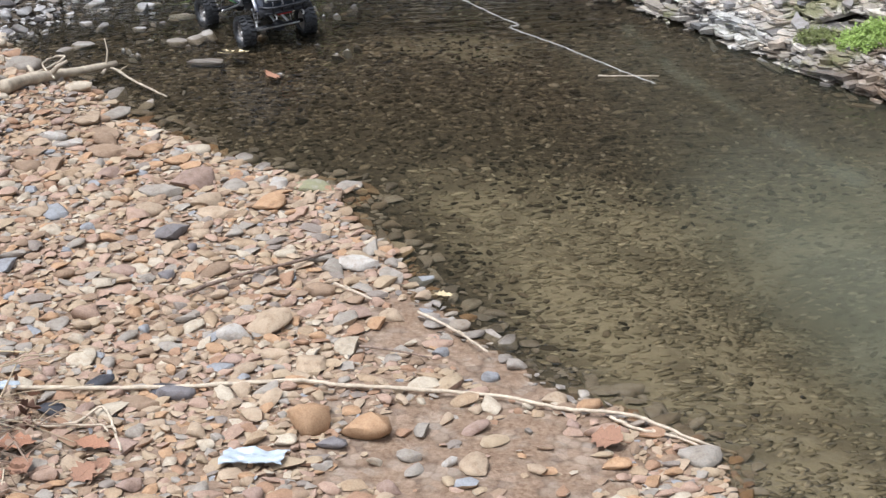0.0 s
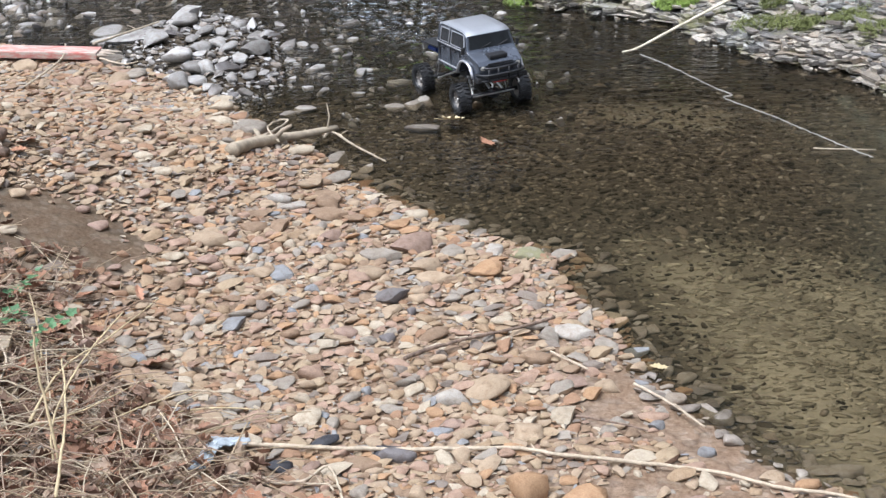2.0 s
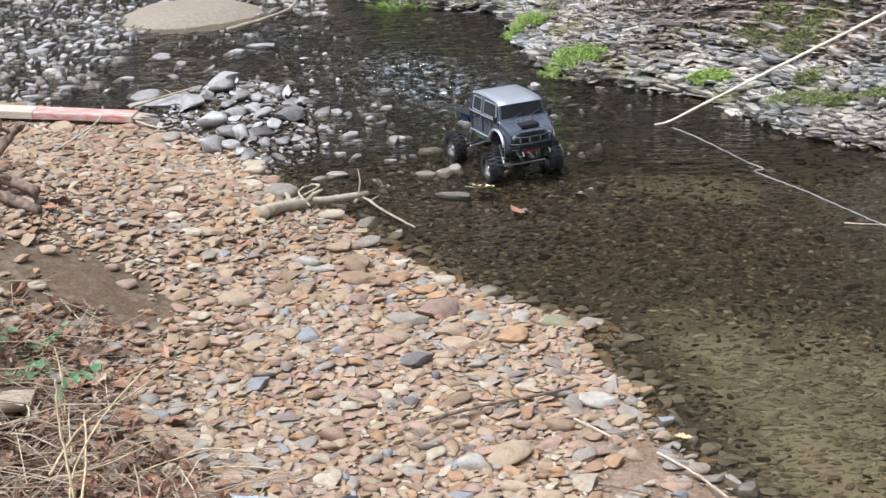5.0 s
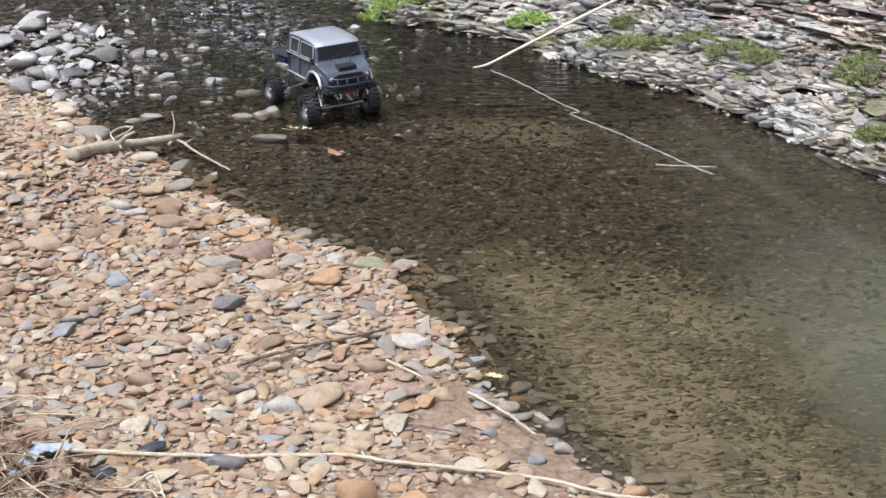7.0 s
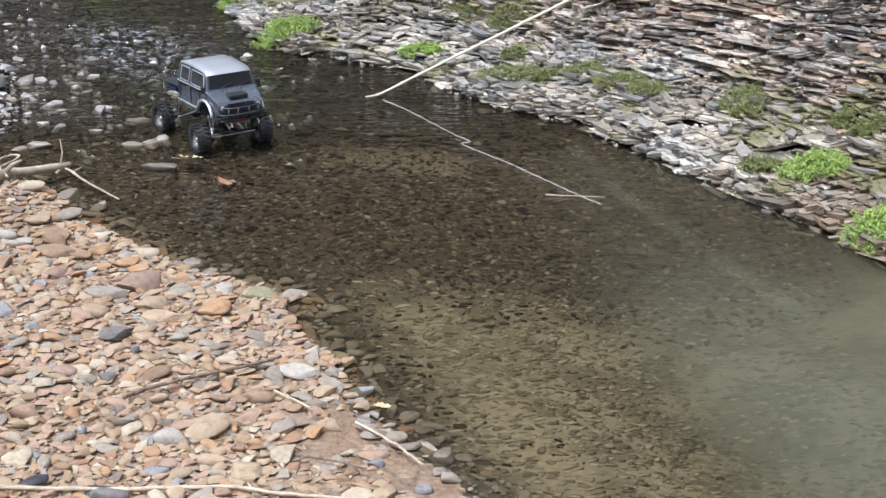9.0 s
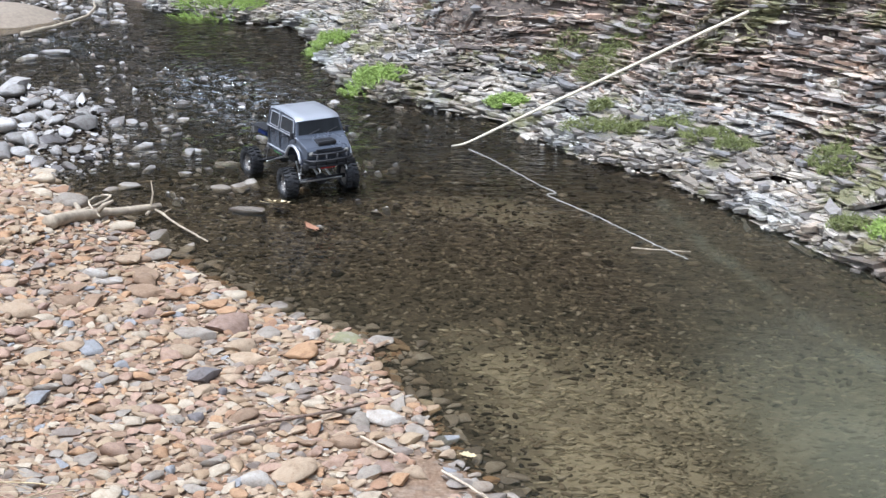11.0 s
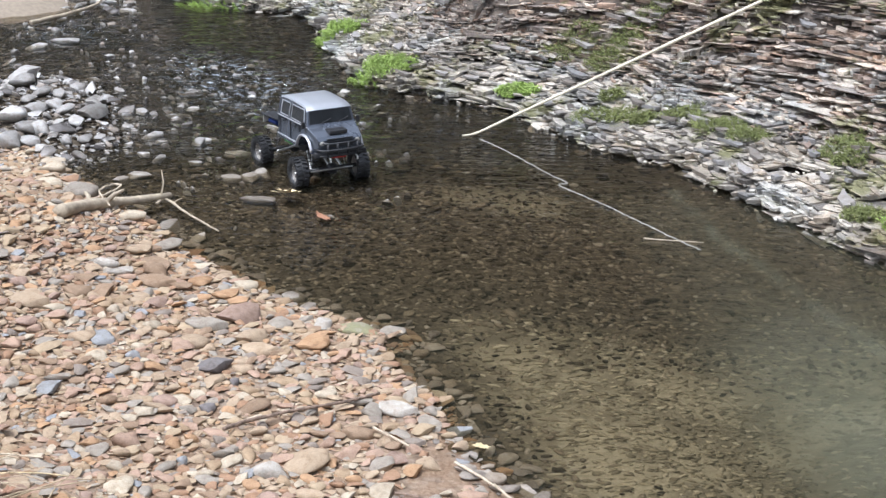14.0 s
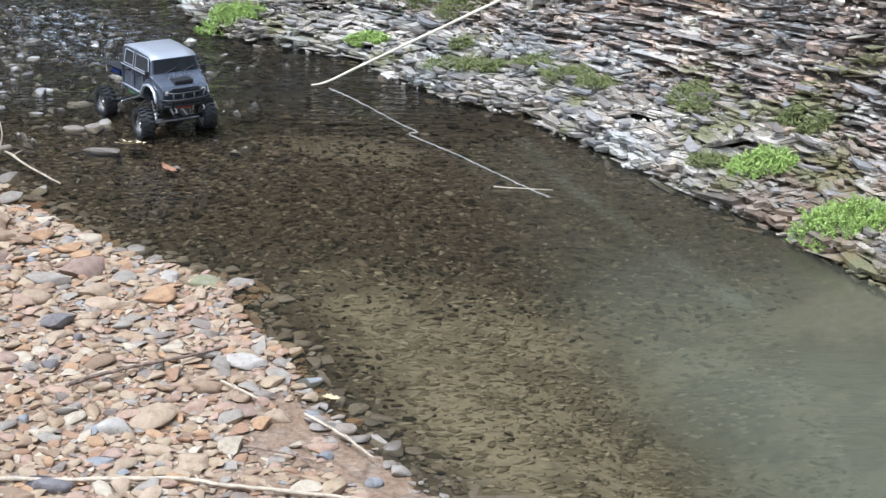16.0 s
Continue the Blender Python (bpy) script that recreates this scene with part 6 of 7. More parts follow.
            part("tyre", b, RUBBER, wheel, "wet black deep-lugged rubber tyre")
            b = add_lathe(bm_new(), [(0.0005, 0.0145), (0.004, 0.0145), (0.006, 0.009), (0.0005, 0.008)], 12)
            if s < 0:
                bmesh.ops.scale(b, vec=(1, -1, 1), verts=b.verts)
                bmesh.ops.reverse_faces(b, faces=b.faces)
            part("hub", b, STEEL, wheel)
            b = bm_new()
            for k in range(12):
                a = k * math.tau / 12
                add_rod(b, (0.0305 * math.cos(a), s * 0.010, 0.0305 * math.sin(a)), (0.0305 * math.cos(a), s * 0.0155, 0.0305 * math.sin(a)), 0.0015, sides=6)
            part("beadlock_bolt", b, STEEL, wheel)
    # the shell sits low and broad over the wheels
    for ob in truck.children_recursive:
        if ob.name.split(".")[0] not in ("wheel", "tyre", "hub", "beadlock_bolt"):
            for v in ob.data.vertices:
                v.co.y *= 1.09
                v.co.z = min(v.co.z, 0.06 + (v.co.z - 0.06) * 0.92)
    return truck


truck = build_truck(pose(-0.560, 5.985, 0.036, 0, -1.5, -60) @ Matrix.Scale(1.03, 4))


# ---- wood, leaves and litter ----
BARK = plain_mat("rough_bark", (0.19, 0.135, 0.10), 0.9, 0, 0.7, 55, 0.012, (1, 1, 0.35))
PALE_BARK = plain_mat("weathered_twig", (0.46, 0.38, 0.28), 0.85, 0, 0.35, 60, 0.002)
DRIFT = plain_mat("barkless_driftwood", (0.36, 0.30, 0.22), 0.85, 0, 0.4, 25, 0.004)
CANE = plain_mat("dry_cane", (0.60, 0.54, 0.41), 0.6, 0, 0.2, 30)
STRAW = plain_mat("dry_straw", (0.50, 0.40, 0.24), 0.85, 0, 0.3, 30)
LEAF_BROWN = plain_mat("dead_leaf_brown", (0.26, 0.14, 0.085), 0.8, 0, 0.4, 40, 0.003)
LEAF_ORANGE = plain_mat("dead_leaf_orange", (0.33, 0.165, 0.095), 0.8, 0, 0.4, 40, 0.003)
LEAF_PALE = plain_mat("dead_leaf_pale", (0.60, 0.48, 0.28), 0.75, 0, 0.3, 40, 0.003)
PLASTIC = plain_mat("dirty_white_plastic", (0.36, 0.40, 0.43), 0.35, 0, 0.25, 25, 0.006)
GREEN = plain_mat("fresh_leaf", (0.30, 0.40, 0.10), 0.55, 0, 0.4, 25)
OLIVE = plain_mat("olive_moss", (0.19, 0.21, 0.075), 0.9, 0, 0.45, 25)
IVY = plain_mat("ivy_leaf", (0.09, 0.19, 0.08), 0.4, 0, 0.4, 25)


def mossy_mat():
    m, n, l, b = material("mossy_rock", 0.85)
    t = world_noise(n, l, 30, 5, 0.7)
    r = ramp(n, [(0.35, (0.26, 0.235, 0.18)), (0.5, (0.19, 0.18, 0.10)), (0.7, (0.25, 0.235, 0.13))])
    l.new(t.outputs[0], r.inputs[0])
    l.new(r.outputs[0], b.inputs["Base Color"])
    bump(n, l, b, t.outputs[0], 0.6, 0.006)
    return m


MOSSY = mossy_mat()


def smooth_line(pts, per=5):
    """A curve through the points."""
    p = [Vector(q) for q in pts]
    out = []
    for i in range(len(p) - 1):
        a, b, c, d = p[max(i - 1, 0)], p[i], p[i + 1], p[min(i + 2, len(p) - 1)]
        for k in range(per):
            u = k / per
            out.append(0.5 * ((2 * b) + (c - a) * u + (2 * a - 5 * b + 4 * c - d) * u * u + (3 * b - a - 3 * c + d) * u**3))
    return out + [p[-1]]


def stick(name, pts, r0, r1, mat, label, category, seed, forks=()):
    """A bent stick with knots and small side twigs along the points."""
    rnd = random.Random(seed)
    line = smooth_line(pts, 6 if r0 < 0.012 else 4)
    for i, q in enumerate(line):
        q.z = max(q.z, ground_z(q.x, q.y) + r1 * 0.6)
        if 0 < i < len(line) - 1 and name != "cane":
            line[i] = q + Vector((rnd.uniform(-1, 1), rnd.uniform(-1, 1), rnd.uniform(-0.3, 0.6))) * r0 * (0.12 if r0 > 0.012 else 0.35)
    n = len(line)
    radii = [(r0 + (r1 - r0) * i / (n - 1)) * (1 + 0.12 * rnd.uniform(-1, 1)) for i in range(n)]
    ob = thing(name, label, category, Matrix.Translation(line[0]))
    base = line[0].copy()
    part("stem", add_tube(bm_new(), [q - base for q in line], radii, 8, 0.10, seed), mat, ob, "", True)
    if name not in ("cane", "stalk"):
        for k in range(2 if r0 > 0.012 else 1):
            i = rnd.randrange(n // 3, max(n // 3 + 1, n - 2))
            q = line[i] - base
            d = Vector((rnd.uniform(-1, 1), rnd.uniform(-1, 1), rnd.uniform(0.1, 0.7))).normalized() * min(r0, 0.012) * rnd.uniform(4, 8)
            part("side_twig", add_tube(bm_new(), [q, q + d * 0.5 + Vector((0, 0, r0 * 0.4)), q + d], [radii[i] * 0.55, radii[i] * 0.4, radii[i] * 0.25], 6), mat, ob, "", True)
    if name == "cane":
        for i in range(8, n, 6):
            q, d = line[i] - base, (line[min(i + 1, n - 1)] - line[i - 1]).normalized()
            part("cane_node", add_rod(bm_new(), q - d * 0.004, q + d * 0.004, radii[i] * 1.16, sides=10), mat, ob)
    for (at, _), d in forks:
        q = line[int(at * (n - 1))] - base
        d = Vector(d)
        part("fork", add_tube(bm_new(), [q, q + d * 0.5 + Vector((0.01, 0, 0.01)), q + d], [r0 * 0.7, r0 * 0.5, r0 * 0.3], 6), mat, ob, "", True)
    return ob


LEAF_MESHES = {}


def leaf_shape(seed, lobes=4):
    """A dry leaf of unit length: lobed outline, folded along the rib, tips curled up."""
    rnd = random.Random(seed)
    bm = bmesh.new()
    rows = 11
    mid, left, right = [], [], []
    for i in range(rows):
        u = i / (rows - 1)
        w = 0.36 * math.sin(math.pi * min(u * 1.05, 1)) ** 0.7 * (1 + 0.35 * math.sin(u * lobes * math.tau + rnd.random())) + 0.012
        curl = 0.25 * (u - 0.5) ** 2 * rnd.uniform(0.6, 1.6)
        mid.append(bm.verts.new((u - 0.5, 0, curl)))
        left.append(bm.verts.new((u - 0.5 + 0.05 * w, w, curl + 0.35 * w * rnd.uniform(0.3, 1.3))))
        right.append(bm.verts.new((u - 0.5 + 0.05 * w, -w, curl + 0.35 * w * rnd.uniform(0.3, 1.3))))
    for i in range(rows - 1):
        bm.faces.new((mid[i], mid[i + 1], left[i + 1], left[i]))
        bm.faces.new((right[i], right[i + 1], mid[i + 1], mid[i]))
    add_tube(bm, [(-0.75, 0.02, 0.05), (-0.5, 0, 0.02), (0.45, 0, 0.0)], [0.014, 0.012, 0.006], 5)
    return bm


def dead_leaf(x, y, up, size, width, yaw, mat, label, seed, group=""):
    if (seed, mat.name) not in LEAF_MESHES:
        bm = leaf_shape(seed)
        me = bpy.data.meshes.new("leaf")
        bm.to_mesh(me)
        bm.free()
        me.materials.append(mat)
        me.polygons.foreach_set("use_smooth", [True] * len(me.polygons))
        LEAF_MESHES[seed, mat.name] = me
    ob = new("fallen_leaf", LEAF_MESHES[seed, mat.name])
    rnd = random.Random(int(x * 1000) + seed)
    ob.matrix_world = pose(x, y, max(ground_z(x, y), 0.0 if group == "" else -9) + up * 0.6, rnd.uniform(-18, 18), rnd.uniform(-15, 15), yaw) @ Matrix.Diagonal((size, size * width * 1.6, size, 1))
    return tagged(ob, label, "leaf", group)


def plank(a, b):
    """A weathered board lying on the bar, one half still painted red, its end split."""
    a, b = Vector(a), Vector(b)
    d = b - a
    ob = thing("plank", "weathered wooden board with peeling red paint on half", "plank", Matrix.Translation(a + Vector((0, 0, 0.012))) @ Matrix.Rotation(math.atan2(d.y, d.x), 4, "Z") @ Matrix.Rotation(-math.asin(d.z / d.length), 4, "Y"))
    n = d.length
    wood = plain_mat("grey_weathered_wood", (0.50, 0.42, 0.34), 0.85, 0, 0.3, 8, 0.003, (1, 9, 9))
    m, nn, l, p = material("peeling_red_paint", 0.7)
    t = noise_tex(nn, l, 14, 6, 0.7, stretch=(1, 3, 3))
    r = ramp(nn, [(0.42, (0.50, 0.42, 0.36)), (0.52, (0.52, 0.27, 0.23)), (0.68, (0.48, 0.12, 0.10))])
    l.new(t.outputs[0], r.inputs[0])
    l.new(r.outputs[0], p.inputs["Base Color"])
    cut = n * 0.56
    part("bare_end", add_box(bm_new(), (0, -0.05, 0), (cut, 0.05, 0.036), 0.005), wood, ob, "bare grey wood end")
    part("painted_end", add_box(bm_new(), (cut + 0.001, -0.05, 0.001), (n, 0.05, 0.035), 0.006), m, ob, "peeling red painted end")
    for k in range(3):
        part("splinter", add_tube(bm_new(), [(n - 0.02, -0.035 + 0.033 * k, 0.02), (n + 0.02, -0.035 + 0.033 * k, 0.022), (n + 0.05 + 0.02 * k, -0.032 + 0.033 * k, 0.018)], [0.010, 0.007, 0.002], 5), wood, ob)
    return ob


def rag(x, y, long, wide, yaw, label, seed):
    """A torn, crumpled sheet of plastic lying over the stones."""
    rnd = np.random.RandomState(seed)
    k = 22
    u, w = np.meshgrid(np.linspace(-1, 1, k), np.linspace(-1, 1, k))
    edge = 1 + 0.3 * (value_noise(u * 2 + seed, w * 2, seed) - 0.5)
    c, s = math.cos(radians(yaw)), math.sin(radians(yaw))
    px, py = u * edge * long / 2, w * (0.6 + 0.6 * value_noise(u * 1.5, w * 0.7 + seed, seed + 5)) * wide / 2
    gx_, gy_ = c * px - s * py, s * px + c * py
    top = land((x + gx_).ravel(), (y + gy_).ravel())[0].reshape(k, k) + 0.016 + 0.016 * fractal(u * 2.6 + seed, w * 2.2, 3, seed)
    z0 = ground_z(x, y)
    upper = np.c_[gx_.ravel(), gy_.ravel(), top.ravel() - z0]
    i = (np.arange(k - 1)[:, None] * k + np.arange(k - 1)[None]).ravel()
    f = np.c_[i, i + 1, i + k + 1, i + k]
    me = mesh_from("plastic_scrap", np.r_[upper, upper - [0, 0, 0.002]], np.r_[f, f[:, ::-1] + k * k], True, [PLASTIC])
    ob = new("plastic_scrap", me)
    ob.location = (x, y, z0)
    return tagged(ob, label, "plastic scrap")


def tuft(x, y, wide, high, mat, seed):
    """A low clump: many thin stems that carry small leaves, with a ragged outline."""
    rnd = random.Random(seed)
    fresh = mat is GREEN
    ob = thing("plant_tuft" if fresh else "moss_clump", "bright green leafy tuft growing on the shale bank" if fresh else "dull olive moss clump on the shale bank", "plant" if fresh else "moss",
               pose(x, y, ground_z(x, y)), "plants on the far bank" if fresh else "moss on the far bank")
    stems, leaves = bm_new(), bm_new()
    n = int(90 + 900 * wide) if fresh else int(120 + 900 * wide)
    z0 = ground_z(x, y)
    for _ in range(n):
        a, r = rnd.uniform(0, math.tau), math.sqrt(rnd.random()) * wide / 2 * rnd.uniform(0.8, 1.15)
        bx, by = math.cos(a) * r, math.sin(a) * r * 0.7
        gz_ = ground_z(x + bx, y + by) - z0
        tall = (high * rnd.uniform(0.12, 0.45) if fresh else rnd.uniform(0.015, 0.045)) * (1.15 - 0.6 * (2 * r / wide) ** 2)
        top = Vector((bx + rnd.uniform(-0.4, 0.4) * tall + bx * 0.25, by + rnd.uniform(-0.4, 0.4) * tall, gz_ + tall))
        foot = Vector((bx, by, gz_))
        if fresh:
            add_tube(stems, [foot, (foot + top) / 2 + Vector((rnd.uniform(-0.006, 0.006), 0, 0)), top], [0.0022, 0.0016, 0.001], 4)
        for k in range(16 if fresh else 9):
            q = foot.lerp(top, rnd.uniform(0.35, 1.05))
            s = rnd.uniform(0.006, 0.015) if fresh else rnd.uniform(0.005, 0.012)
            m = Matrix.Translation(q) @ Euler((rnd.uniform(-0.9, 0.9), rnd.uniform(-0.9, 0.9), rnd.uniform(0, math.tau))).to_matrix().to_4x4()
            v = [leaves.verts.new(m @ Vector(c)) for c in ((0, 0, 0), (s * 0.5, s * 0.2, s * 0.12), (s * 1.2, 0, 0), (s * 0.5, -s * 0.2, s * 0.12))]
            leaves.faces.new((v[0], v[1], v[2]))
            leaves.faces.new((v[0], v[2], v[3]))
    if fresh:
        tagged(part("undergrowth", stems, mat, ob), kind="stuff")
    else:
        stems.free()
    tagged(part("foliage" if fresh else "moss_cover", leaves, mat, ob), kind="stuff")
    return ob


def ivy(x, y, seed):
    rnd = random.Random(seed)
    ob = thing("ivy_sprig", "green ivy sprig creeping over dead leaves", "ivy", pose(x, y, ground_z(x, y)), "ivy on the dirt bank")
    pts = [Vector((0, 0, 0.02))]
    for k in range(5):
        pts.append(pts[-1] + Vector((rnd.uniform(0.01, 0.035), rnd.uniform(-0.02, 0.02), rnd.uniform(-0.01, 0.025))))
    part("stem", add_tube(bm_new(), pts, 0.0018, 5), BARK, ob)
    for q in pts[1:]:
        for s in (-1, 1):
            bm = bm_new()
            r = rnd.uniform(0.018, 0.03)
            m = Matrix.Translation(q + Vector((0, s * 0.012, 0.008))) @ Euler((rnd.uniform(-0.5, 0.5), rnd.uniform(-0.5, 0.3), s * 1.3 + rnd.uniform(-0.4, 0.4))).to_matrix().to_4x4()
            c = bm.verts.new(m @ Vector((r * 0.5, 0, -0.003)))
            ring = [bm.verts.new(m @ Vector((a * r, b * r, 0.004 * abs(b)))) for a, b in ((0, 0.05), (0.15, 0.5), (0.5, 0.4), (0.65, 0.62), (0.85, 0.28), (1.25, 0), (0.85, -0.28), (0.65, -0.62), (0.5, -0.4), (0.15, -0.5), (0, -0.05))]
            for i in range(len(ring)):
                bm.faces.new((c, ring[i], ring[(i + 1) % len(ring)]))
            part("leaf", bm, IVY, ob)
    return ob


# ---- sticks, logs and cane ----
stick("vine", [(-0.845, 2.991, 0.103), (-0.690, 3.007, 0.081), (-0.533, 3.027, 0.062), (-0.383, 3.030, 0.059), (-0.232, 3.034, 0.058), (-0.131, 3.009, 0.056), (-0.005, 2.991, 0.050), (0.120, 2.986, 0.036), (0.244, 2.962, 0.029), (0.362, 2.902, 0.029), (0.472, 2.887, 0.022), (0.540, 2.849, 0.020), (0.612, 2.778, 0.018), (0.712, 2.759, -0.017)], 0.0055, 0.0035, PALE_BARK, "long pale bare vine lying across the gravel to the water", "vine", 3)
stick("vine", [(0.458, 2.879, 0.018), (0.511, 2.826, 0.016), (0.590, 2.790, 0.013), (0.685, 2.724, -0.006)], 0.004, 0.003, PALE_BARK, "thin pale bare vine lying beside the longer one", "vine", 4)
stick("driftwood_log", [(-1.250, 4.919, 0.116), (-1.180, 5.082, 0.085), (-1.099, 5.218, 0.052), (-0.954, 5.381, 0.025)], 0.024, 0.013, DRIFT, "pale barkless driftwood log lying half in the water", "log", 5)
stick("forked_twig", [(-0.989, 5.298, 0.020), (-0.964, 5.350, 0.019), (-0.854, 5.186, 0.018), (-0.733, 5.027, 0.019)], 0.006, 0.003, DRIFT, "pale forked twig sticking out of the water", "twig", 6, [((0.2, 0), (0.0, 0.05, 0.10))])
stick("branch", [(-0.521, 3.486, 0.054), (-0.471, 3.545, 0.046), (-0.361, 3.618, 0.043), (-0.247, 3.674, 0.038), (-0.138, 3.749, 0.034)], 0.006, 0.004, BARK, "thin brown branch lying on the gravel bar", "branch", 7)
stick("stick", [(-0.148, 3.552, 0.033), (-0.054, 3.452, 0.034)], 0.004, 0.003, PALE_BARK, "short pale peeled stick on the gravel", "stick", 8)
stick("stick", [(0.059, 3.385, 0.027), (0.140, 3.290, 0.026), (0.215, 3.175, 0.025)], 0.004, 0.003, PALE_BARK, "pale thin stick lying at the waterline", "stick", 9)
stick("stick", [(-0.085, 3.200, 0.044), (0.005, 3.170, 0.042), (0.081, 3.138, 0.038)], 0.003, 0.002, BARK, "thin brown stick lying on damp silt", "stick", 10)
stick("root_tangle", [(-1.185, 5.139, 0.085), (-1.171, 5.387, 0.029), (-1.152, 5.471, 0.028), (-1.185, 5.470, 0.030), (-1.193, 5.292, 0.064), (-1.118, 5.106, 0.074)], 0.005, 0.003, PALE_BARK, "curled pale roots at the edge of the water", "roots", 11)
stick("log", [(-2.128, 4.411, 0.434), (-2.055, 4.493, 0.410), (-1.970, 4.509, 0.382), (-1.858, 4.472, 0.353)], 0.024, 0.019, BARK, "grey-brown fallen log lying on the dirt bank", "log", 12)
stick("log", [(-2.114, 4.360, 0.402), (-2.027, 4.403, 0.376), (-1.943, 4.417, 0.347), (-1.831, 4.400, 0.313)], 0.028, 0.018, BARK, "dark fallen log with rough bark on the dirt bank", "log", 13)
stick("stump_branch", [(-2.084, 4.641, 0.395), (-2.052, 4.765, 0.440), (-2.002, 4.772, 0.488)], 0.019, 0.015, BARK, "broken grey branch stub leaning up from the bank", "branch", 14)
stick("log", [(-2.047, 4.173, 0.358), (-1.939, 4.149, 0.332), (-1.856, 4.132, 0.313)], 0.016, 0.012, BARK, "short dark branch lying on damp soil", "branch", 15)
stick("stick", [(-1.930, 3.866, 0.331), (-1.843, 3.793, 0.298), (-1.756, 3.728, 0.260)], 0.010, 0.007, PALE_BARK, "pale dead stick leaning on the bank", "stick", 16)
stick("stick", [(-1.582, 2.926, 0.186), (-1.505, 2.961, 0.169), (-1.420, 3.004, 0.154)], 0.006, 0.004, PALE_BARK, "pale dry stick among the dead leaves", "stick", 17)
stick("stick", [(-1.571, 2.897, 0.180), (-1.477, 2.847, 0.166), (-1.401, 2.784, 0.160)], 0.006, 0.004, PALE_BARK, "pale dry stick among the dead leaves", "stick", 18)
stick("stalk", [(-1.322, 2.970, 0.181), (-1.330, 3.234, 0.171), (-1.268, 3.423, 0.159), (-1.201, 3.691, 0.141)], 0.004, 0.0015, STRAW, "long dry straw stalk arching over the litter", "stalk", 19)
stick("stalk", [(-1.315, 2.947, 0.179), (-1.218, 3.046, 0.166), (-1.126, 3.212, 0.149)], 0.003, 0.0015, STRAW, "dry straw stalk lying over the litter", "stalk", 20)
stick("stalk", [(-1.134, 2.581, 0.229), (-1.190, 2.796, 0.209), (-1.231, 2.964, 0.212), (-1.318, 3.218, 0.209)], 0.004, 0.002, STRAW, "upright dry straw stalk on the bank", "stalk", 21)
stick("stalk", [(-1.062, 3.106, 0.115), (-0.952, 3.165, 0.098), (-0.844, 3.175, 0.086)], 0.0025, 0.0015, STRAW, "dry straw stalk lying on the pebbles", "stalk", 22)
stick("branch", [(-2.228, 6.613, 0.029), (-2.129, 6.763, 0.029), (-2.007, 6.955, 0.029)], 0.007, 0.004, PALE_BARK, "bare pale branch lying over a flat rock", "branch", 23)
stick("branch", [(-2.260, 5.775, 0.100), (-2.265, 6.243, 0.063), (-2.336, 6.555, 0.050)], 0.005, 0.003, PALE_BARK, "bare pale twig standing by the plank", "branch", 24)
stick("branch", [(-2.128, 6.373, 0.031), (-1.999, 6.277, 0.030), (-1.944, 6.310, 0.030)], 0.005, 0.003, PALE_BARK, "bare pale twig lying in the shallows", "branch", 25)
stick("branch", [(-2.135, 8.173, 0.030), (-1.967, 8.446, 0.030), (-1.882, 8.757, 0.030), (-1.926, 9.081, 0.030)], 0.012, 0.006, DRIFT, "bare bent branch lying on the sand bar", "branch", 26)
stick("twig", [(0.747, 5.084, 0.004), (0.816, 5.073, 0.003), (0.955, 5.060, 0.002)], 0.003, 0.002, DRIFT, "pale twig floating on the pool", "twig", 27)
stick("cane", [(0.135, 6.310, 0.002), (0.181, 6.326, 0.006), (0.23, 6.334, 0.025), (0.40, 6.345, 0.110), (0.75, 6.362, 0.284), (1.10, 6.382, 0.458), (1.37, 6.400, 0.590)], 0.0045, 0.0075, CANE, "long straight yellowish cane leaning from the water onto the bank", "cane", 28)


stick("vine", [(-0.774, 2.860, 0.095), (-0.743, 2.839, 0.095), (-0.684, 2.852, 0.090), (-0.640, 2.923, 0.082), (-0.606, 2.849, 0.080), (-0.575, 2.747, 0.082)], 0.004, 0.003, PALE_BARK, "pale kinked vine end lying over pebbles", "vine", 31)
stick("vine", [(-0.700, 2.845, 0.092), (-0.660, 2.833, 0.094), (-0.628, 2.841, 0.088), (-0.612, 2.820, 0.084)], 0.003, 0.002, PALE_BARK, "short pale vine shoot lying on pebbles", "vine", 32)
stick("stalk", [(-1.215, 2.830, 0.125), (-1.235, 2.870, 0.24), (-1.255, 2.905, 0.35), (-1.26, 2.93, 0.44)], 0.0045, 0.002, STRAW, "upright dry straw stalk rising from the litter", "stalk", 33)
stick("stalk", [(-1.232, 2.835, 0.125), (-1.24, 2.90, 0.22), (-1.20, 3.02, 0.30), (-1.13, 3.16, 0.36)], 0.0035, 0.0015, STRAW, "long dry straw stalk bending over the litter", "stalk", 34)
stick("stalk", [(-1.24, 2.946, 0.130), (-1.165, 3.046, 0.135), (-1.092, 3.141, 0.125), (-1.01, 3.23, 0.11)], 0.003, 0.0015, STRAW, "dry straw stalk leaning on the litter", "stalk", 35)
stick("stalk", [(-1.090, 3.166, 0.110), (-1.038, 3.239, 0.104), (-0.917, 3.252, 0.090)], 0.003, 0.002, PALE_BARK, "pale thin stalk lying on the pebbles", "stalk", 36)
stick("stalk", [(-1.118, 3.067, 0.115), (-1.035, 2.973, 0.125), (-1.061, 2.902, 0.115)], 0.003, 0.002, STRAW, "bent dry straw stalk on the litter", "stalk", 37)
stick("stick", [(-1.600, 2.855, 0.165), (-1.453, 2.918, 0.160), (-1.343, 2.942, 0.145)], 0.007, 0.004, PALE_BARK, "pale bare stick lying across the litter", "stick", 38)
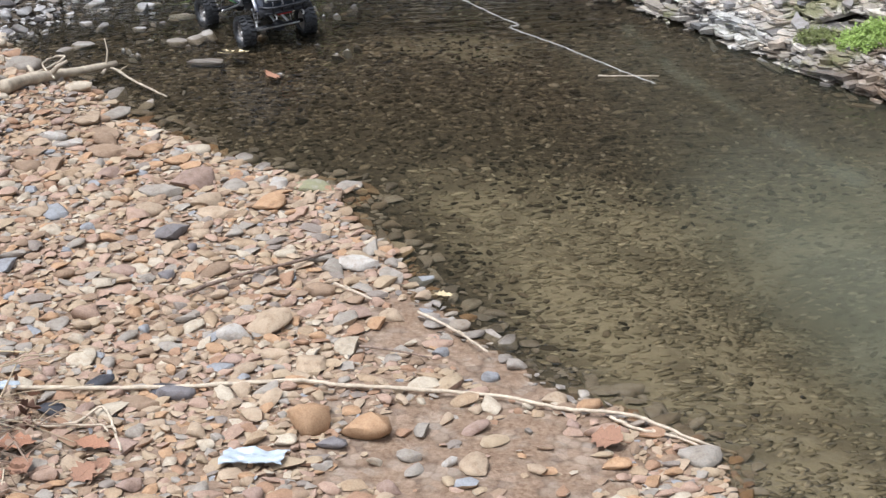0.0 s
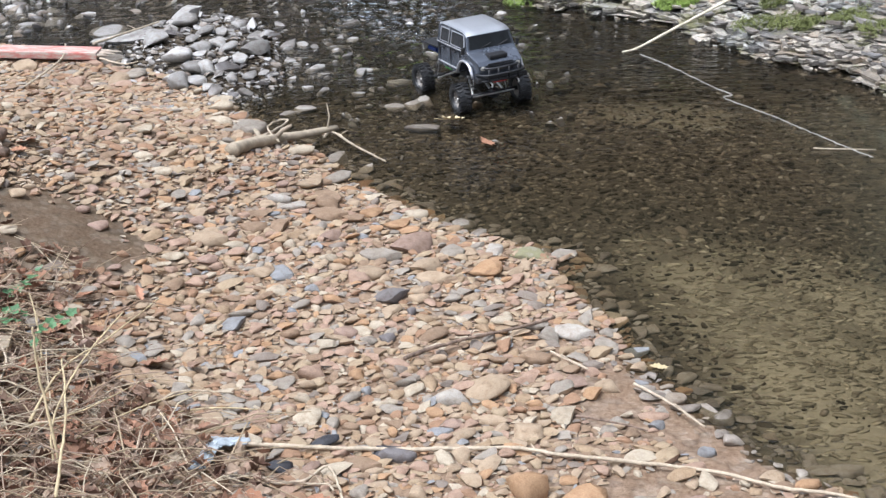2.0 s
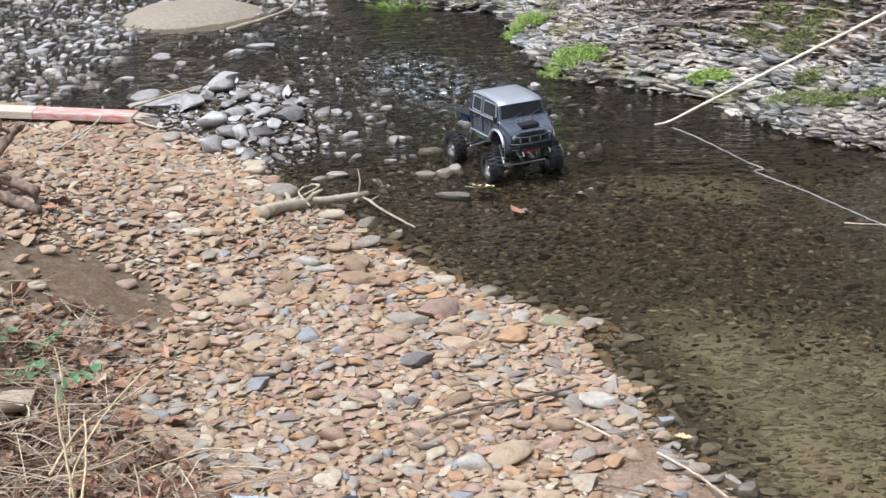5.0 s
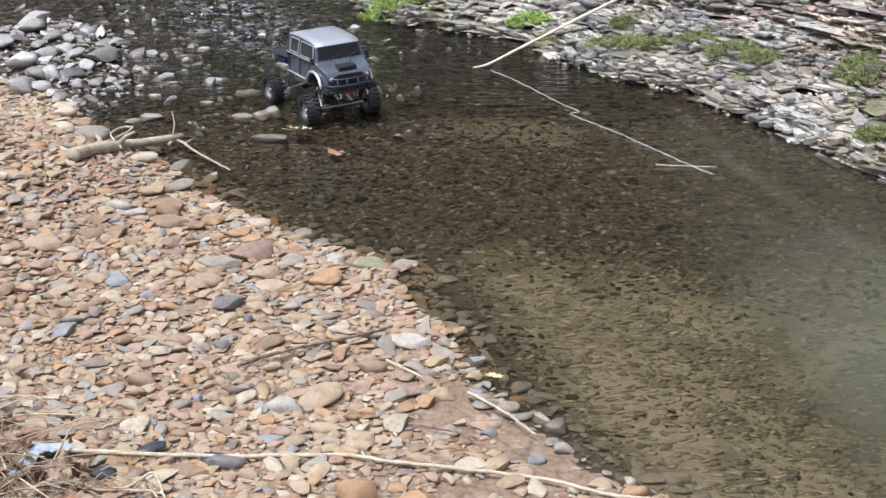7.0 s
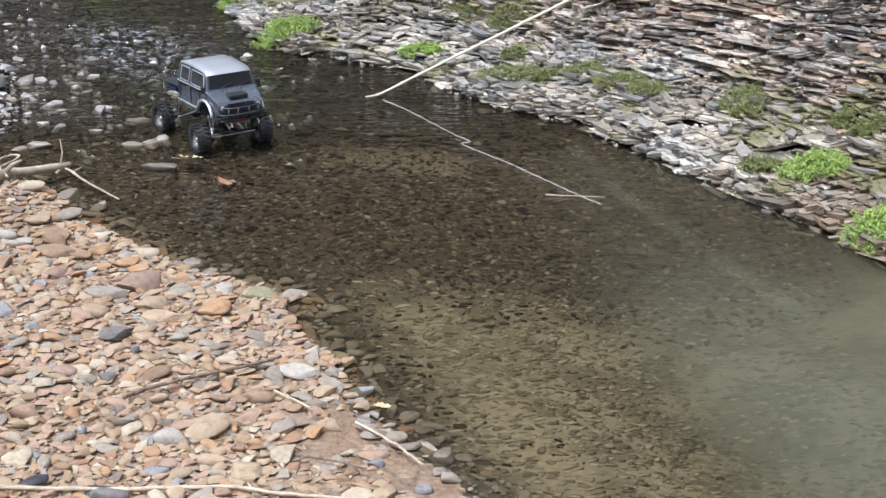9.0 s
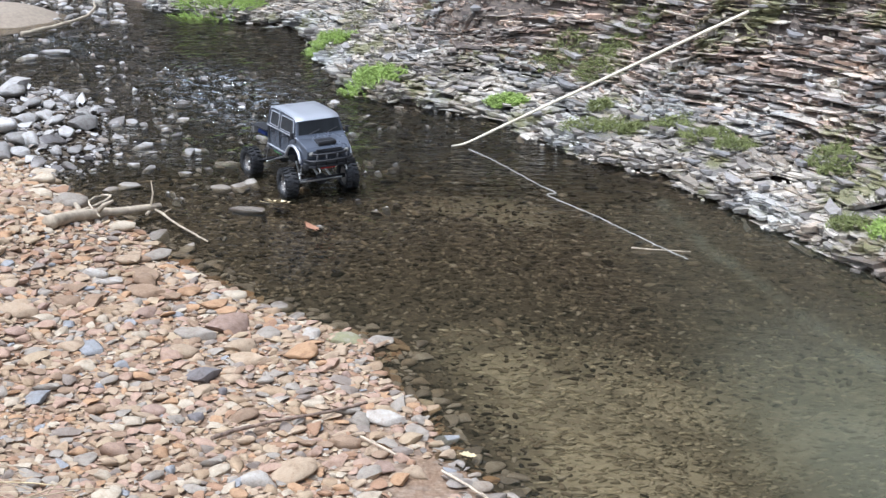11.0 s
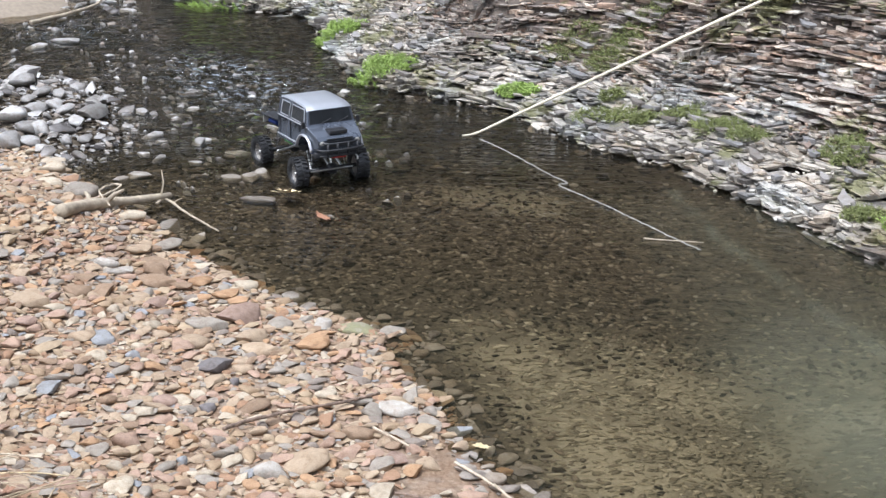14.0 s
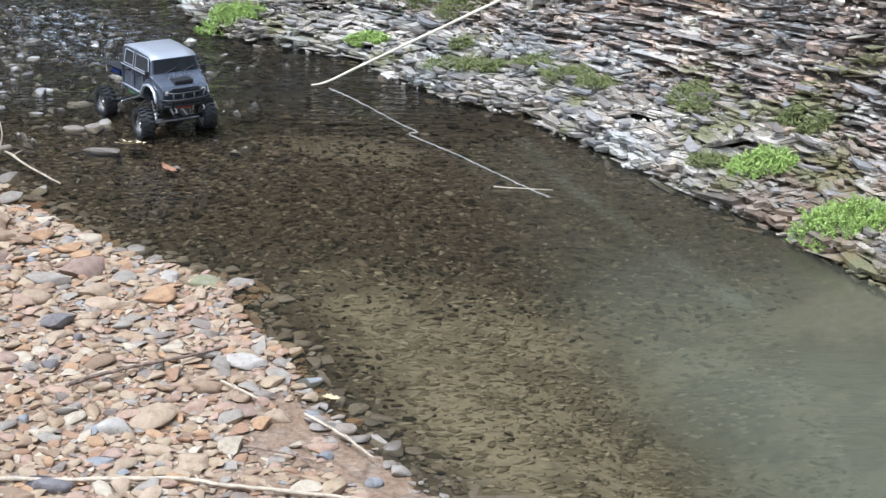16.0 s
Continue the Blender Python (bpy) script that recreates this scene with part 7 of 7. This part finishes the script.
stick("stick", [(-1.654, 3.124, 0.195), (-1.550, 3.046, 0.172), (-1.450, 2.933, 0.155)], 0.006, 0.003, PALE_BARK, "pale bare stick lying across the litter", "stick", 39)
stick("stalk", [(-1.468, 3.090, 0.150), (-1.466, 3.239, 0.190), (-1.510, 3.310, 0.215)], 0.004, 0.002, PALE_BARK, "curved pale twig standing in the litter", "twig", 40)
stick("stalk", [(-1.413, 3.334, 0.145), (-1.440, 3.410, 0.22), (-1.479, 3.492, 0.26)], 0.003, 0.0015, STRAW, "dry straw stalk rising by the ivy", "stalk", 41)


# ---- rocks, plank, rag and leaves ----
river_stone(-0.665, 3.045, 0.075, 0.055, 0.020, "slate", 10, label="flat black slate piece lying by the vine", taken=TAKEN, sink=0.0, mat=MAT_BLACK_SLATE)
river_stone(-0.516, 3.030, 0.115, 0.045, 0.020, "slate", -4, label="long flat black slate piece lying by the vine", taken=TAKEN, sink=0.0, mat=MAT_BLACK_SLATE)
river_stone(-0.752, 2.925, 0.065, 0.050, 0.020, "slate", -25, label="flat black slate piece lying on pebbles", taken=TAKEN, sink=0.0, mat=MAT_BLACK_SLATE)
river_stone(-2.711, 6.179, 0.123, 0.222, 0.12, "grey", 0, label="grey angular boulder standing on the bank", category="rock", group="", taken=TAKEN, sink=0.2, mat=STONE["grey"])
river_stone(-1.750, 3.406, 0.199, 0.321, 0.14, "grey", 0, label="mossy olive-grey boulder on the bank", category="rock", group="", taken=TAKEN, sink=0.2, mat=MOSSY)
river_stone(-1.570, 3.321, 0.156, 0.125, 0.05, "grey", 0, label="pale angular rock among dead leaves", category="rock", group="", taken=TAKEN, sink=0.2, mat=STONE["cream"])
river_stone(-0.225, 4.234, 0.160, 0.112, 0.022, "grey", 0, label="low stone covered in olive moss at the waterline", category="rock", group="", taken=TAKEN, sink=0.2, mat=MOSSY)
river_stone(-2.150, 6.815, 0.290, 0.250, 0.055, "grey", 8, label="broad flat grey rock lying in the shallows", category="rock", group="", taken=TAKEN, sink=0.15, mat=MAT_BLEACHED)
plank((-3.181, 6.439, 0.061), (-2.146, 6.426, 0.008))
rag(-0.872, 2.990, 0.085, 0.036, 12, "torn white plastic strip lying on the gravel", 3)
rag(-0.300, 2.705, 0.125, 0.065, -8, "crumpled white plastic scrap lying on wet silt", 4)
rag(-0.908, 2.925, 0.125, 0.036, 78, "small torn white plastic piece on the gravel", 5)
dead_leaf(0.128, 3.510, 0.006, 0.05, 0.4, 10, LEAF_PALE, "pale curled leaf floating at the water edge", 1)
dead_leaf(-0.523, 5.430, 0.045, 0.10, 0.8, 30, LEAF_PALE, "pale crumpled leaf caught on wet stones", 2)
dead_leaf(-0.388, 5.233, 0.006, 0.055, 0.9, 60, LEAF_ORANGE, "orange fallen leaf floating on the stream", 3)


# ---- green plants and moss on the far bank ----
tuft(-0.225, 7.185, 0.262, 0.140, GREEN, 40)
tuft(-0.472, 7.97, 0.222, 0.124, GREEN, 41)
tuft(0.390, 6.805, 0.158, 0.092, GREEN, 42)
tuft(-1.163, 8.919, 0.502, 0.114, GREEN, 43)
tuft(1.695, 5.045, 0.218, 0.133, GREEN, 44)
tuft(1.835, 4.56, 0.290, 0.150, GREEN, 45)
tuft(0.747, 6.378, 0.243, 0.058, OLIVE, 46)
tuft(0.893, 6.301, 0.097, 0.058, OLIVE, 47)
tuft(0.667, 7.194, 0.244, 0.135, OLIVE, 48)
tuft(0.979, 7.084, 0.241, 0.080, OLIVE, 49)
tuft(0.790, 6.575, 0.100, 0.065, OLIVE, 50)
tuft(1.610, 5.647, 0.134, 0.120, OLIVE, 51)
tuft(1.935, 5.233, 0.117, 0.051, OLIVE, 52)
tuft(1.863, 5.323, 0.086, 0.039, OLIVE, 53)
tuft(1.521, 5.151, 0.123, 0.041, OLIVE, 54)
tuft(1.063, 6.286, 0.170, 0.045, OLIVE, 55)
tuft(1.190, 6.140, 0.200, 0.040, OLIVE, 56)
tuft(1.280, 5.994, 0.150, 0.045, OLIVE, 57)
tuft(0.841, 7.051, 0.220, 0.060, OLIVE, 58)
tuft(1.590, 5.749, 0.160, 0.070, OLIVE, 59)


# ---- ivy and litter on the dirt bank ----
ivy(-1.716, 3.513, 56)
ivy(-1.614, 3.598, 57)
ivy(-1.799, 3.563, 58)
ivy(-1.457, 3.363, 59)
ivy(-1.612, 3.413, 60)
dead_leaf(-1.812, 4.445, 0.025, 0.060, 0.50, 0, LEAF_ORANGE, "dry orange-brown curled leaf lying on the bank litter", 0, "dead leaves on the bank")
dead_leaf(-1.550, 3.713, 0.025, 0.072, 0.72, 67, LEAF_BROWN, "dry brown curled leaf lying on the bank litter", 1, "dead leaves on the bank")
dead_leaf(-1.504, 3.636, 0.025, 0.084, 0.65, 134, LEAF_BROWN, "dry brown curled leaf lying on the bank litter", 2, "dead leaves on the bank")
dead_leaf(-1.261, 3.161, 0.025, 0.066, 0.57, 201, LEAF_ORANGE, "dry orange-brown curled leaf lying on the bank litter", 3, "dead leaves on the bank")
dead_leaf(-1.201, 3.173, 0.025, 0.078, 0.50, 268, LEAF_BROWN, "dry brown curled leaf lying on the bank litter", 4, "dead leaves on the bank")
dead_leaf(-1.293, 3.224, 0.025, 0.060, 0.72, 335, LEAF_BROWN, "dry brown curled leaf lying on the bank litter", 5, "dead leaves on the bank")
dead_leaf(-1.456, 3.247, 0.025, 0.072, 0.65, 42, LEAF_ORANGE, "dry orange-brown curled leaf lying on the bank litter", 0, "dead leaves on the bank")
dead_leaf(-1.262, 3.369, 0.025, 0.084, 0.57, 109, LEAF_BROWN, "dry brown curled leaf lying on the bank litter", 1, "dead leaves on the bank")
dead_leaf(-1.789, 3.754, 0.025, 0.066, 0.50, 176, LEAF_BROWN, "dry brown curled leaf lying on the bank litter", 2, "dead leaves on the bank")
dead_leaf(-1.434, 3.505, 0.025, 0.078, 0.72, 243, LEAF_ORANGE, "dry orange-brown curled leaf lying on the bank litter", 3, "dead leaves on the bank")
dead_leaf(-1.336, 3.533, 0.025, 0.060, 0.65, 310, LEAF_BROWN, "dry brown curled leaf lying on the bank litter", 4, "dead leaves on the bank")
dead_leaf(-1.143, 3.250, 0.025, 0.072, 0.57, 17, LEAF_BROWN, "dry brown curled leaf lying on the bank litter", 5, "dead leaves on the bank")
dead_leaf(-1.456, 3.115, 0.025, 0.084, 0.50, 84, LEAF_ORANGE, "dry orange-brown curled leaf lying on the bank litter", 0, "dead leaves on the bank")
dead_leaf(-1.548, 3.104, 0.025, 0.066, 0.72, 151, LEAF_BROWN, "dry brown curled leaf lying on the bank litter", 1, "dead leaves on the bank")
dead_leaf(-1.271, 3.011, 0.025, 0.078, 0.65, 218, LEAF_BROWN, "dry brown curled leaf lying on the bank litter", 2, "dead leaves on the bank")
dead_leaf(-1.133, 2.952, 0.025, 0.060, 0.57, 285, LEAF_ORANGE, "dry orange-brown curled leaf lying on the bank litter", 3, "dead leaves on the bank")
dead_leaf(-1.625, 3.127, 0.025, 0.072, 0.50, 352, LEAF_BROWN, "dry brown curled leaf lying on the bank litter", 4, "dead leaves on the bank")
dead_leaf(-1.815, 4.538, 0.025, 0.084, 0.72, 59, LEAF_BROWN, "dry brown curled leaf lying on the bank litter", 5, "dead leaves on the bank")
dead_leaf(-1.629, 3.255, 0.025, 0.066, 0.65, 126, LEAF_ORANGE, "dry orange-brown curled leaf lying on the bank litter", 0, "dead leaves on the bank")
dead_leaf(-1.148, 3.384, 0.025, 0.078, 0.57, 193, LEAF_BROWN, "dry brown curled leaf lying on the bank litter", 1, "dead leaves on the bank")
dead_leaf(-1.481, 3.027, 0.025, 0.060, 0.50, 260, LEAF_BROWN, "dry brown curled leaf lying on the bank litter", 2, "dead leaves on the bank")
dead_leaf(-1.618, 3.032, 0.025, 0.072, 0.72, 327, LEAF_ORANGE, "dry orange-brown curled leaf lying on the bank litter", 3, "dead leaves on the bank")
dead_leaf(-1.227, 2.911, 0.025, 0.084, 0.65, 34, LEAF_BROWN, "dry brown curled leaf lying on the bank litter", 4, "dead leaves on the bank")
dead_leaf(-1.379, 2.946, 0.025, 0.066, 0.57, 101, LEAF_BROWN, "dry brown curled leaf lying on the bank litter", 5, "dead leaves on the bank")
dead_leaf(-0.637, 2.769, 0.025, 0.078, 0.50, 168, LEAF_ORANGE, "dry orange-brown curled leaf lying on the bank litter", 0, "dead leaves on the bank")
dead_leaf(-0.637, 2.661, 0.025, 0.060, 0.72, 235, LEAF_BROWN, "dry brown curled leaf lying on the bank litter", 1, "dead leaves on the bank")
dead_leaf(-0.764, 2.682, 0.025, 0.072, 0.65, 302, LEAF_BROWN, "dry brown curled leaf lying on the bank litter", 2, "dead leaves on the bank")
dead_leaf(-0.792, 2.767, 0.025, 0.084, 0.57, 9, LEAF_ORANGE, "dry orange-brown curled leaf lying on the bank litter", 3, "dead leaves on the bank")
dead_leaf(-0.606, 2.680, 0.025, 0.066, 0.50, 76, LEAF_BROWN, "dry brown curled leaf lying on the bank litter", 4, "dead leaves on the bank")
dead_leaf(0.436, 2.771, 0.025, 0.078, 0.72, 143, LEAF_BROWN, "dry brown curled leaf lying on the bank litter", 5, "dead leaves on the bank")
dead_leaf(-1.414, 3.702, 0.025, 0.060, 0.65, 210, LEAF_ORANGE, "dry orange-brown curled leaf lying on the bank litter", 0, "dead leaves on the bank")


# dead leaves and straw past counting, over the dirt bank
def litter(n_leaf, n_straw):
    rnd = random.Random(77)
    leaves, straw = bm_new(), bm_new()
    k = 0
    while k < n_leaf + n_straw:
        x, y = rnd.uniform(-2.9, -0.75), rnd.uniform(2.1, 4.0) - abs(rnd.gauss(0, 0.12))
        edge = -0.95 - 0.42 * (y - 2.7) + 0.18 * math.sin(y * 5)
        if x > edge + rnd.gauss(0, 0.12) or (y > 3.7 and rnd.random() < 0.7):
            continue
        z = ground_z(x, y)
        if k < n_leaf:
            s = rnd.uniform(0.028, 0.07)
            m = pose(x, y, z + rnd.uniform(0.01, 0.04), rnd.gauss(0, 30), rnd.gauss(0, 30), rnd.uniform(0, 360)) @ Matrix.Diagonal((s, s * rnd.uniform(0.5, 1.0), s, 1))
            rows = [(-0.5, 0.02), (-0.38, 0.2), (-0.28, 0.15), (-0.12, 0.3), (0.0, 0.2), (0.14, 0.33), (0.26, 0.17), (0.36, 0.2), (0.5, 0.02)]
            bend, fold = rnd.uniform(0.1, 0.9), rnd.uniform(0.2, 1.3)
            c = [leaves.verts.new(m @ Vector((u, 0, bend * u * u + rnd.uniform(-0.03, 0.03)))) for u, w in rows]
            a = [leaves.verts.new(m @ Vector((u, w * rnd.uniform(0.8, 1.1), bend * u * u + w * fold * rnd.uniform(0.4, 1.3)))) for u, w in rows]
            b = [leaves.verts.new(m @ Vector((u, -w * rnd.uniform(0.8, 1.1), bend * u * u + w * fold * rnd.uniform(0.4, 1.3)))) for u, w in rows]
            for i in range(8):
                leaves.faces.new((c[i], c[i + 1], a[i + 1], a[i]))
                leaves.faces.new((b[i], b[i + 1], c[i + 1], c[i]))
        else:
            t, long = rnd.uniform(0, math.tau), rnd.uniform(0.08, 0.34)
            p = Vector((x, y, z + 0.01))
            d = Vector((math.cos(t), math.sin(t) * 0.6, rnd.uniform(-0.05, 0.35))) * long
            pts = [p, p + d * 0.5 + Vector((0, 0, rnd.uniform(0.01, 0.05))), p + d]
            for q in pts:
                q.z = max(q.z, ground_z(q.x, q.y) + 0.006)
            r = rnd.uniform(0.0008, 0.0026)
            add_tube(straw, pts, [r, r * 0.8, r * 0.5], 4)
        k += 1
    m, n, l, b = material("leaf_litter", 0.85)
    r = ramp(n, [(0, (0.13, 0.07, 0.045)), (0.3, (0.27, 0.15, 0.095)), (0.55, (0.40, 0.22, 0.14)), (0.68, (0.20, 0.13, 0.09)), (0.9, (0.40, 0.30, 0.22))], "CONSTANT")
    l.new(n.new("ShaderNodeNewGeometry").outputs["Random Per Island"], r.inputs[0])
    t = world_noise(n, l, 90, 4, 0.7)
    l.new(mix(n, l, 0.5, r.outputs[0], t.outputs[0], "OVERLAY"), b.inputs["Base Color"])
    m2, n, l, b = material("straw_litter", 0.85)
    r = ramp(n, [(0, (0.36, 0.28, 0.18)), (0.3, (0.50, 0.42, 0.30)), (0.5, (0.18, 0.12, 0.08)), (0.8, (0.30, 0.22, 0.16))], "CONSTANT")
    l.new(n.new("ShaderNodeNewGeometry").outputs["Random Per Island"], r.inputs[0])
    l.new(r.outputs[0], b.inputs["Base Color"])
    for name, bm, mat, label, cat in (("leaf_litter", leaves, m, "brown and orange dead leaves heaped on the bank", "dead leaves"), ("dry_stalks", straw, m2, "tangle of dry straw and thin twigs on the bank", "dry grass")):
        me = bpy.data.meshes.new(name)
        bm.to_mesh(me)
        bm.free()
        me.materials.append(mat)
        tagged(new(name, me), label, cat, kind="stuff")


litter(3600, 3200)


# a thin pale line on the water
def pale_line(path, seed):
    """A wavering pale thread that thins and thickens, with small blobs along it."""
    rnd = np.random.RandomState(seed)
    line = smooth_line([(x, y, 0.0) for x, y in path], 12)
    p = np.array([q[:2] for q in line])
    p = p + np.cumsum(rnd.normal(0, 0.0016, p.shape), axis=0) * 0.5 + rnd.normal(0, 0.0012, p.shape)
    t = np.gradient(p, axis=0)
    t /= np.linalg.norm(t, axis=1, keepdims=True)
    side = np.c_[-t[:, 1], t[:, 0]]
    w = np.abs(0.0010 + rnd.normal(0, 0.0010, len(p)))[:, None] + 0.0003
    k = len(p)
    v = np.concatenate([np.c_[p + side * w, np.full(k, 0.0025)], np.c_[p, np.full(k, 0.0055)], np.c_[p - side * w, np.full(k, 0.0025)]])
    f = [(i + r * k, i + (r + 1) * k, i + 1 + (r + 1) * k) for r in range(2) for i in range(k - 1)] + [(i + r * k, i + 1 + (r + 1) * k, i + 1 + r * k) for r in range(2) for i in range(k - 1)]
    n = 420
    j = rnd.randint(k, size=n)
    r = rnd.uniform(0.0007, 0.0020, n)
    blobs = heap(SMALL, np.c_[p[j] + rnd.normal(0, 0.004, (n, 2)), np.full(n, 0.003)], np.c_[r * 1.6, r, r * 0.5], rnd.uniform(0, 6, n), np.zeros(n), np.zeros(n), rnd)
    v, f = joined((v, np.array(f)), blobs)
    return tagged(new("pale_line", mesh_from("pale_line", v, f, True, [plain_mat("pale_thread", (0.28, 0.265, 0.235), 0.7, 0, 0.3, 60)])), "thin wavering pale line on the water", "foam", kind="stuff")


pale_line([(0.206, 6.267), (0.286, 6.143), (0.389, 5.964), (0.473, 5.793), (0.535, 5.70), (0.506, 5.659), (0.645, 5.457), (0.747, 5.292), (0.853, 5.117), (0.939, 4.98)], 3)


# the smooth sand bar upstream
def sand_bar():
    k = 60
    u, w = np.meshgrid(np.linspace(-1, 1, k), np.linspace(-1, 1, k))
    r = np.hypot(u, w) * (1 + 0.35 * (fractal(u * 1.4, w * 1.4, 3, 91) - 0.5))
    z = 0.11 * (1 - ease(r, 0.35, 0.95)) - 0.06 + 0.012 * fractal(u * 6, w * 6, 3, 92)
    i = (np.arange(k - 1)[:, None] * k + np.arange(k - 1)[None]).ravel()
    me = mesh_from("sand_bar", np.c_[(u * 0.66).ravel(), (w * 0.50).ravel(), z.ravel()], np.c_[i, i + 1, i + k + 1, i + k], True, [plain_mat("damp_sand", (0.245, 0.20, 0.15), 0.9, 0, 0.2, 40, 0.004)])
    ob = new("sand_bar", me)
    ob.location = (-2.48, 8.72, 0.0)
    return tagged(ob, "smooth pale tan sand bar rising from the water", "sand bar", kind="structure")


sand_bar()
